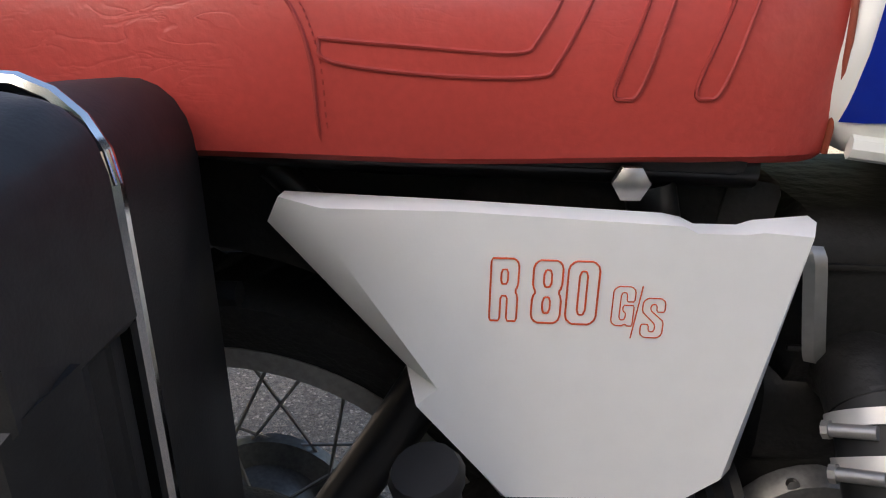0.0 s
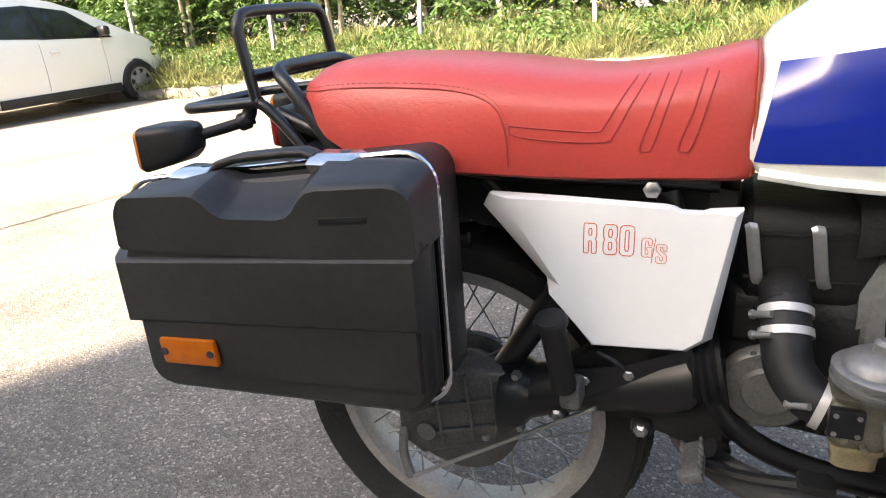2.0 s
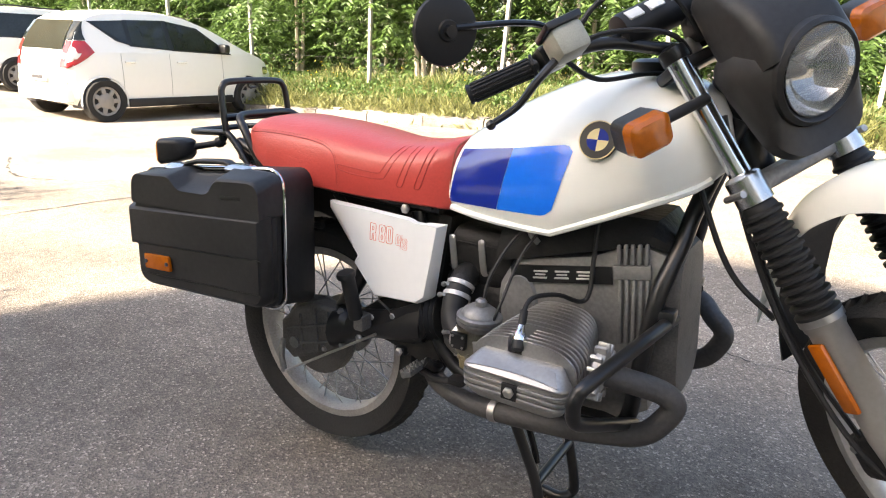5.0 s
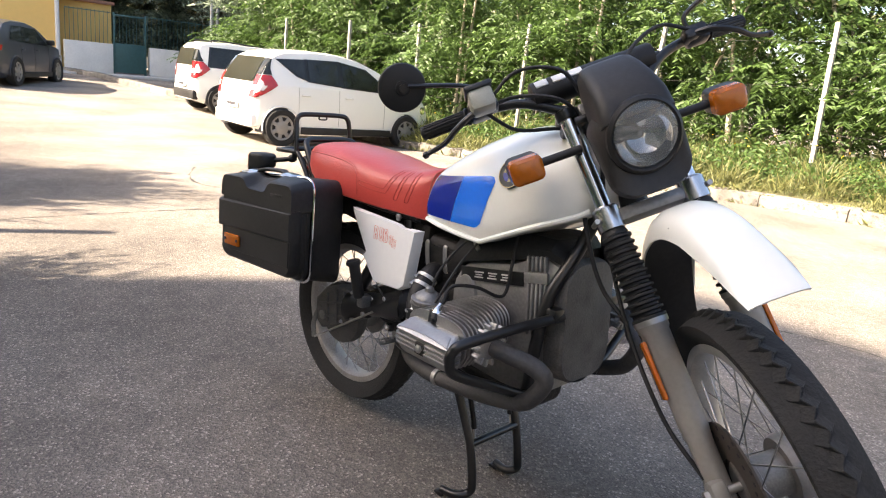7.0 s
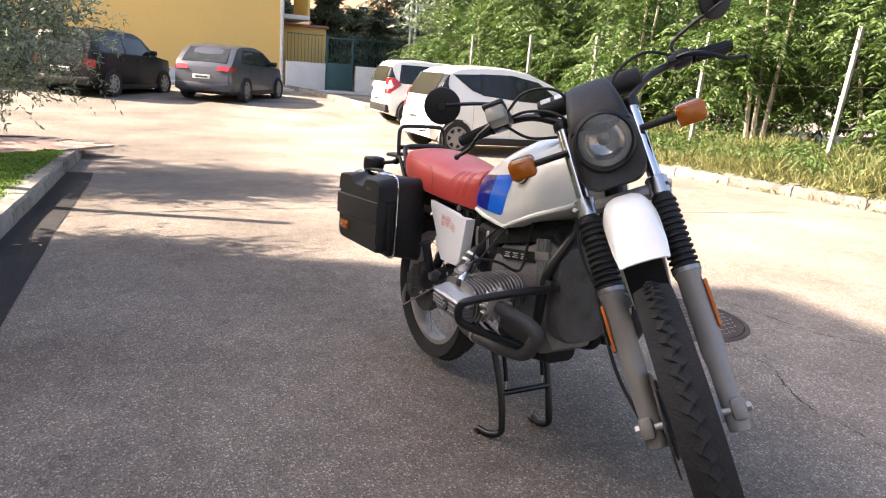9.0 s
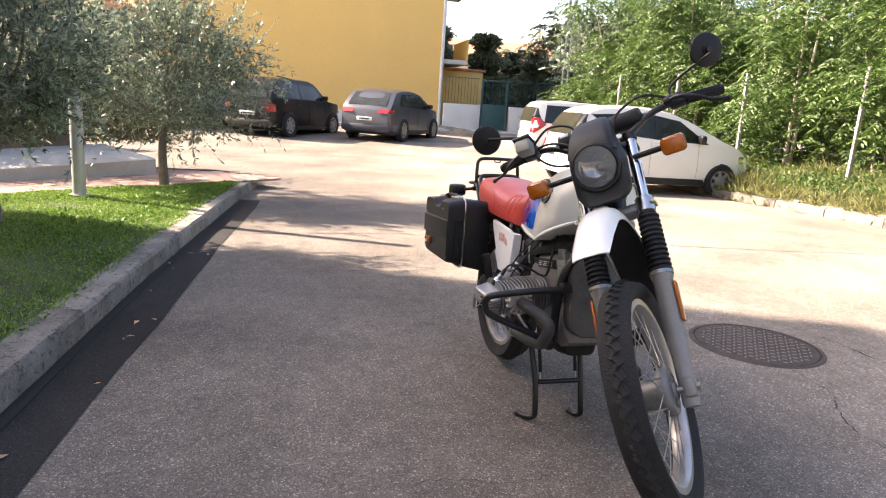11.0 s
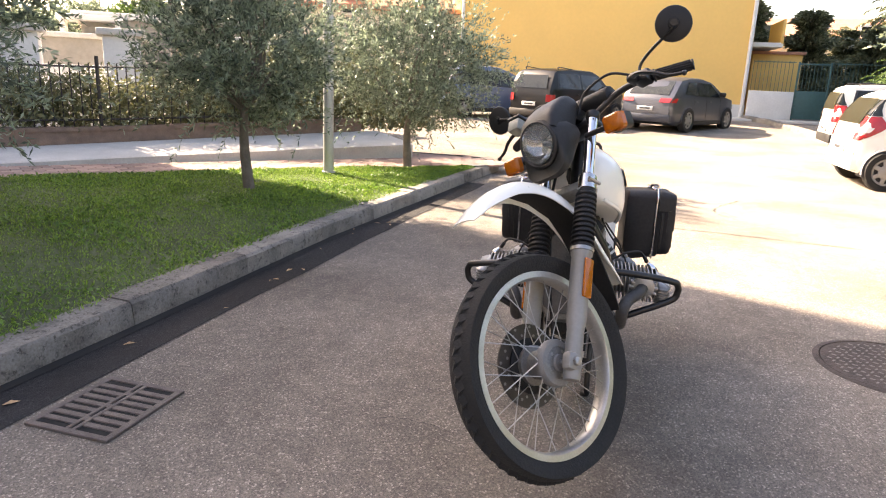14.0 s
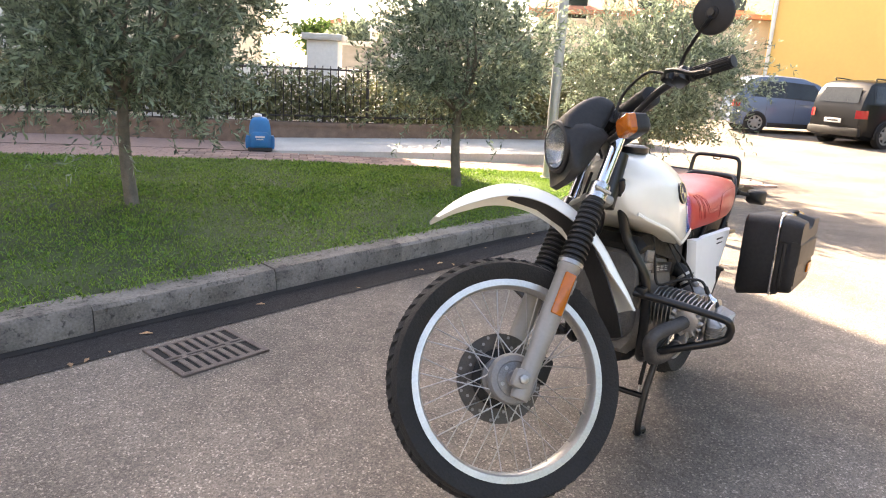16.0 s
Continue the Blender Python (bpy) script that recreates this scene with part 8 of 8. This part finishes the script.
# front mudguard
G_LINE = [(0.470, 0.325), (0.435, 0.395), (0.39, 0.455), (0.33, 0.508), (0.26, 0.540), (0.18, 0.553), (0.10, 0.545), (0.03, 0.520), (-0.04, 0.478), (-0.10, 0.430), (-0.155, 0.385), (-0.195, 0.345)]
pts = curve_points([(d, 0, s) for d, s in G_LINE], 4)
loops = []
for i, p in enumerate(pts):
    q = (pts[min(i + 1, len(pts) - 1)] - pts[max(i - 1, 0)]).normalized()
    nrm = Vector((q.z, 0, -q.x))
    if nrm.z < 0 and i < len(pts) * 0.55 or nrm.x > 0 and i >= len(pts) * 0.55:
        nrm = -nrm
    t = i / (len(pts) - 1)
    w = interp(t, (0, 0.06, 0.2, 0.5, 0.8, 1.0), (0.052, 0.058, 0.062, 0.063, 0.063, 0.058))
    drop = interp(t, (0, 0.05, 0.15, 0.3, 0.5, 0.8, 1.0), (0.008, 0.018, 0.036, 0.048, 0.052, 0.044, 0.020))
    nrm = Vector((-q.z, 0, q.x)) if Vector((-q.z, 0, q.x)).dot(Vector((p.x - 0.1, 0, p.z - 0.1))) > 0 else Vector((q.z, 0, -q.x))
    loops.append([p + Vector((0, w * u, 0)) - nrm * drop * abs(u) ** 4 for u in (-1, -0.96, -0.9, -0.8, -0.65, -0.35, 0, 0.35, 0.65, 0.8, 0.9, 0.96, 1)])
bm = loft(loops, caps=False, closed_loop=False)
bmesh.ops.solidify(bm, geom=bm.faces[:], thickness=0.004)
guard = fpart("front_mudguard", bm, M_WHITE, None, "white high-mounted front mudguard")
bm = loft([[Vector((d + 0.0, l, s)) for l in (-0.054, -0.03, 0.03, 0.054)] for d, s in ((0.28, 0.505), (0.18, 0.520), (0.08, 0.505), (0.01, 0.460), (-0.07, 0.385), (-0.14, 0.300), (-0.175, 0.245))], caps=False, closed_loop=False)
bmesh.ops.solidify(bm, geom=bm.faces[:], thickness=0.004)
fpart("splash_guard", bm, M_BLACKPLASTIC, guard, "black inner splash guard")

# headlamp cowl and lamp
def cowl_ring(d, w, s0, s1, r, tilt):
    """A cross-section of the cowl, leaning forward by tilt degrees."""
    a = radians(tilt)
    return [(d + v * math.sin(a), u, (s0 + s1) / 2 + v * math.cos(a)) for u, v in rounded(w, s1 - s0, r, 7)]


def level(at, degrees=30.0):
    """Nods a piece forward, so that it faces along the road."""
    return Matrix.Translation(at) @ Matrix.Rotation(radians(degrees), 4, "Y")


bm = loft([cowl_ring(0.110, 0.012, 0.704, 0.716, 0.005, -14), cowl_ring(0.110, 0.150, 0.612, 0.808, 0.045, -14), cowl_ring(0.130, 0.174, 0.600, 0.812, 0.05, -8), cowl_ring(0.165, 0.180, 0.600, 0.810, 0.06, 0), cowl_ring(0.188, 0.174, 0.608, 0.802, 0.07, 14), cowl_ring(0.205, 0.162, 0.628, 0.790, 0.079, 29)], caps=False)
cowl = fpart("headlamp_cowl", bm, M_BLACKPLASTIC, None, "black plastic headlamp cowl")
screen_rings = [[(d0 + (d1 - d0) / 2 + u, v, z) for u, v in rounded(d1 - d0, w, 0.022, 5)] for z, d0, d1, w in ((0.745, 0.120, 0.236, 0.158), (0.785, 0.112, 0.240, 0.150), (0.830, 0.104, 0.223, 0.138), (0.870, 0.098, 0.198, 0.127), (0.897, 0.095, 0.174, 0.118), (0.907, 0.100, 0.160, 0.106))]
fpart("flyscreen", loft(screen_rings), M_BLACKPLASTIC, cowl, "narrow black screen over the headlamp")
fpart("cowl_lip", lathe([(0.066, -0.02), (0.081, -0.012), (0.080, 0.006), (0.073, 0.012), (0.067, 0.006)], level((0.207, 0, 0.709)) @ pose(0, 0, 0, 0, 90, 0), 40, close=True), M_BLACKPLASTIC, cowl)
bowl_rings = []
for rad, deep in ((0.066, 0.004), (0.062, -0.010), (0.052, -0.024), (0.040, -0.035), (0.026, -0.043), (0.012, -0.047), (0.004, -0.048)):
    bowl_rings.append([(deep, rad * math.cos(a), rad * math.sin(a)) for a in [2 * math.pi * k / 54 for k in range(54)]])
fpart("lamp_reflector", moved(loft(bowl_rings, caps=False), level((0.214, 0, 0.709))), M_REFLECTOR, cowl, "mirror-bright headlamp reflector")
lens_rings = []
for i in range(19):
    rad = max(0.0004, 0.067 * i / 18)
    ring = []
    for k in range(72):
        y, z = rad * math.cos(2 * math.pi * k / 72), rad * math.sin(2 * math.pi * k / 72)
        flute = 0.0016 * math.sin(y * 2 * math.pi / 0.0088) if abs(y) < 0.034 and -0.022 < z < 0.05 else 0.0006 * math.sin(z * 2 * math.pi / 0.016)
        ring.append((0.014 - 2.4 * rad * rad + flute * min(1, (0.067 - rad) / 0.01), y, z))
    lens_rings.append(ring)
bm = loft(lens_rings, caps=False)
bmesh.ops.solidify(bm, geom=bm.faces[:], thickness=0.002)
fpart("lamp_glass", moved(bm, level((0.212, 0, 0.709))), M_LENS, cowl, "clear fluted headlamp glass").visible_shadow = False
fpart("bulb", lathe([(0.0, 0.0), (0.010, 0.002), (0.011, 0.012), (0.006, 0.022), (0, 0.024)], level((0.205, 0, 0.709)) @ pose(0, 0, 0, 0, 90, 0) @ Matrix.Translation((0, 0, -0.042)), 16), M_STEEL, cowl)
fpart("instrument_panel", box((0.07, 0.10, 0.05), (0.075, 0, 0.872), 0.016, (0, 12, 0)), M_BLACKPLASTIC, cowl)
# indicators
for sg in (-1, 1):
    fpart("indicator_arm", rod((0.095, sg * 0.10, 0.757), (0.095, sg * 0.20, 0.757), 0.0095, segs=10), M_SOFTRUBBER)
    ind = fpart("front_indicator", moved(loft([[(d, u, v) for u, v in rounded(w, h, 0.014, 5)] for d, w, h in ((-0.040, 0.050, 0.042), (-0.027, 0.072, 0.056), (0.010, 0.076, 0.058))]), level((0.095, sg * 0.232, 0.757))), M_BLACKPLASTIC, None, "black indicator housing")
    fpart("lens", moved(loft([[(d, u, v) for u, v in rounded(w, h, 0.014, 5)] for d, w, h in ((0.010, 0.076, 0.058), (0.029, 0.074, 0.056), (0.035, 0.060, 0.044))]), level((0.095, sg * 0.232, 0.757))), M_AMBER, ind, "amber indicator lens")

# handlebar
bar = []
for sg in (-1, 1):
    bar.append([(0.045, sg * 0.05, 0.855), (0.05, sg * 0.10, 0.872), (0.042, sg * 0.165, 0.917), (0.03, sg * 0.23, 0.938), (0.006, sg * 0.32, 0.950), (-0.034, sg * 0.405, 0.962)])
fpart("handlebar", tube(list(reversed(bar[0])) + [(0.045, 0, 0.853)] + bar[1], 0.011, 12), M_BLACK, None, "black motocross handlebar with a crossbar")
fpart("crossbar", rod((0.04, -0.165, 0.925), (0.04, 0.165, 0.925), 0.009, segs=10), M_BLACK)
pad = fpart("crossbar_pad", lathe([(0.012, 0.0), (0.030, 0.004), (0.032, 0.012), (0.032, 0.290), (0.030, 0.297), (0.012, 0.302)], aim((0.04, -0.151, 0.928), (0.04, 0.151, 0.928)), 24), M_SOFTRUBBER, None, "black foam crossbar pad")
for k in range(3):
    fpart("pad_bar", box((0.004, 0.030, 0.020), (0.068, -0.122 + 0.042 * k, 0.942), 0.001, (0, -28, 0)), M_PLATE, pad, "plain white bar of print")
for sg in (-1, 1):
    fpart("bar_clamp", box((0.035, 0.028, 0.04), (0.046, sg * 0.05, 0.848), 0.006), M_ALLOY)
    g0, g1 = Vector((0.013, sg * 0.297, 0.947)), Vector((-0.036, sg * 0.410, 0.963))
    grip = fpart("grip", lathe([(0.0, 0.0), (0.021, 0.0), (0.021, 0.005), (0.0160, 0.007), (0.0160, 0.118), (0.0175, 0.120), (0.0175, 0.124), (0.0, 0.125)], aim(g0, g1), 20), M_SOFTRUBBER, None, "ribbed black rubber grip")
    for k in range(14):
        a = 2 * math.pi * k / 14
        fpart("rib", moved(box((0.0032, 0.0040, 0.108), (0.0165 * math.cos(a), 0.0165 * math.sin(a), 0.062), 0.001, (0, 0, math.degrees(a)), segs=1), aim(g0, g1)), M_SOFTRUBBER, grip)
    fpart("switch_block", box((0.045, 0.055, 0.045), (0.024, sg * 0.268, 0.946), 0.010), M_BLACK)
    fpart("lever_perch", box((0.045, 0.035, 0.026), (0.045, sg * 0.245, 0.940), 0.006), M_BLACK)
    lever = fpart("lever", tube([(0.055, sg * 0.245, 0.938), (0.078, sg * 0.285, 0.926), (0.070, sg * 0.335, 0.908), (0.050, sg * 0.375, 0.890), (0.032, sg * 0.424, 0.885)], 0.0062, 8, radii=(0.0085, 0.0055)), M_BLACK, None, "black control lever")
    fpart("lever_ball", lathe([(0.0, -0.009), (0.006, -0.0065), (0.009, 0), (0.006, 0.0065), (0, 0.009)], Matrix.Translation((0.032, sg * 0.424, 0.885)), 12), M_BLACK, lever)
    # mirrors
    mir = fpart("mirror", tube([(0.03, sg * 0.255, 0.965), (0.035, sg * 0.258, 0.995), (0.05, sg * 0.31, 1.018), (0.068, sg * 0.41, 1.045)], 0.0055, 8), M_BLACK, None, "round black mirror on a bent arm")
    face = Matrix.Translation((0.060, sg * (0.40 if sg > 0 else 0.424), 1.068 if sg > 0 else 1.050)) @ pose(0, 0, 0, 0, 0, 38 if sg > 0 else 5) @ pose(0, 0, 0, 0, 122, 0)
    fpart("mirror_shell", lathe([(0.0, 0.013), (0.016, 0.012), (0.018, 0.008), (0.045, 0.006), (0.055, 0.002), (0.057, -0.003), (0.056, -0.008), (0.052, -0.009), (0.0, -0.009)], face, 32), M_SOFTRUBBER, mir)
    fpart("mirror_glass", lathe([(0.051, -0.0095), (0.051, -0.0105), (0, -0.0105)], face, 32), M_CHROME, mir)
    fpart("mirror_nut", lathe([(0.010, 0.010), (0.010, 0.022), (0, 0.022)], face, 8), M_BLACK, mir)
res = fpart("brake_fluid_reservoir", box((0.058, 0.058, 0.050), (0.088, -0.266, 0.940), 0.010), M_CLOUDY, None, "cloudy brake fluid reservoir with a black lid")
fpart("lid", box((0.065, 0.065, 0.013), (0.088, -0.266, 0.969), 0.004), M_BLACK, res)
for k, pts in enumerate(([(0.06, -0.25, 0.945), (0.09, -0.17, 0.98), (0.11, -0.08, 0.94), (0.09, -0.05, 0.86)], [(0.04, -0.27, 0.94), (0.07, -0.18, 0.93), (0.09, -0.09, 0.87), (0.04, -0.06, 0.78)], [(0.06, 0.25, 0.945), (0.09, 0.17, 0.97), (0.10, 0.08, 0.93), (0.09, 0.05, 0.86)], [(0.04, -0.26, 0.93), (0.0, -0.20, 0.88), (-0.01, -0.10, 0.85), (0.01, -0.03, 0.80)])):
    fpart("control_cable", tube(pts, 0.0045, 8), M_SOFTRUBBER)

# red pavers of the footway, laid as pieces
footway = thing("footway", "red-brown block paved footway behind the lawn", "pavement")
footway["kind"] = "structure"
me_cache = None
ang = math.degrees(math.atan2(EDGE_D.y, EDGE_D.x))
n = 0
for i in range(32):
    for j in range(9):
        s, off = -2.6 + i * 0.208 + (0.104 if j % 2 else 0), 0.09 + j * 0.138
        x, y = edge(s, off)
        if me_cache is None:
            ob = part("paver", box((0.198, 0.128, 0.03), (0, 0, 0), 0.006, segs=1), M_BRICK, footway, smooth=False)
            me_cache = ob.data
        else:
            ob = new("paver", me_cache)
            ob.parent = footway
        ob.location = (x, y, gz(x) + 0.125)
        ob.rotation_euler = (0, 0, radians(ang))
        n += 1
bm = bmesh.new()
for i in range(36):
    for j in range(9):
        for base in (-10.1, 4.06):
            s, off = base + i * 0.208 + (0.104 if j % 2 else 0), 0.09 + j * 0.138
            if s > 5.2 or (base < 0 and s > -2.7):
                continue
            x, y = edge(s, off)
            box((0.198, 0.128, 0.03), (x, y, gz(x) + 0.125), 0, (0, 0, ang), bm=bm)
rest = part("pavers", bm, M_BRICK, footway, smooth=False)
rest["kind"] = "stuff"
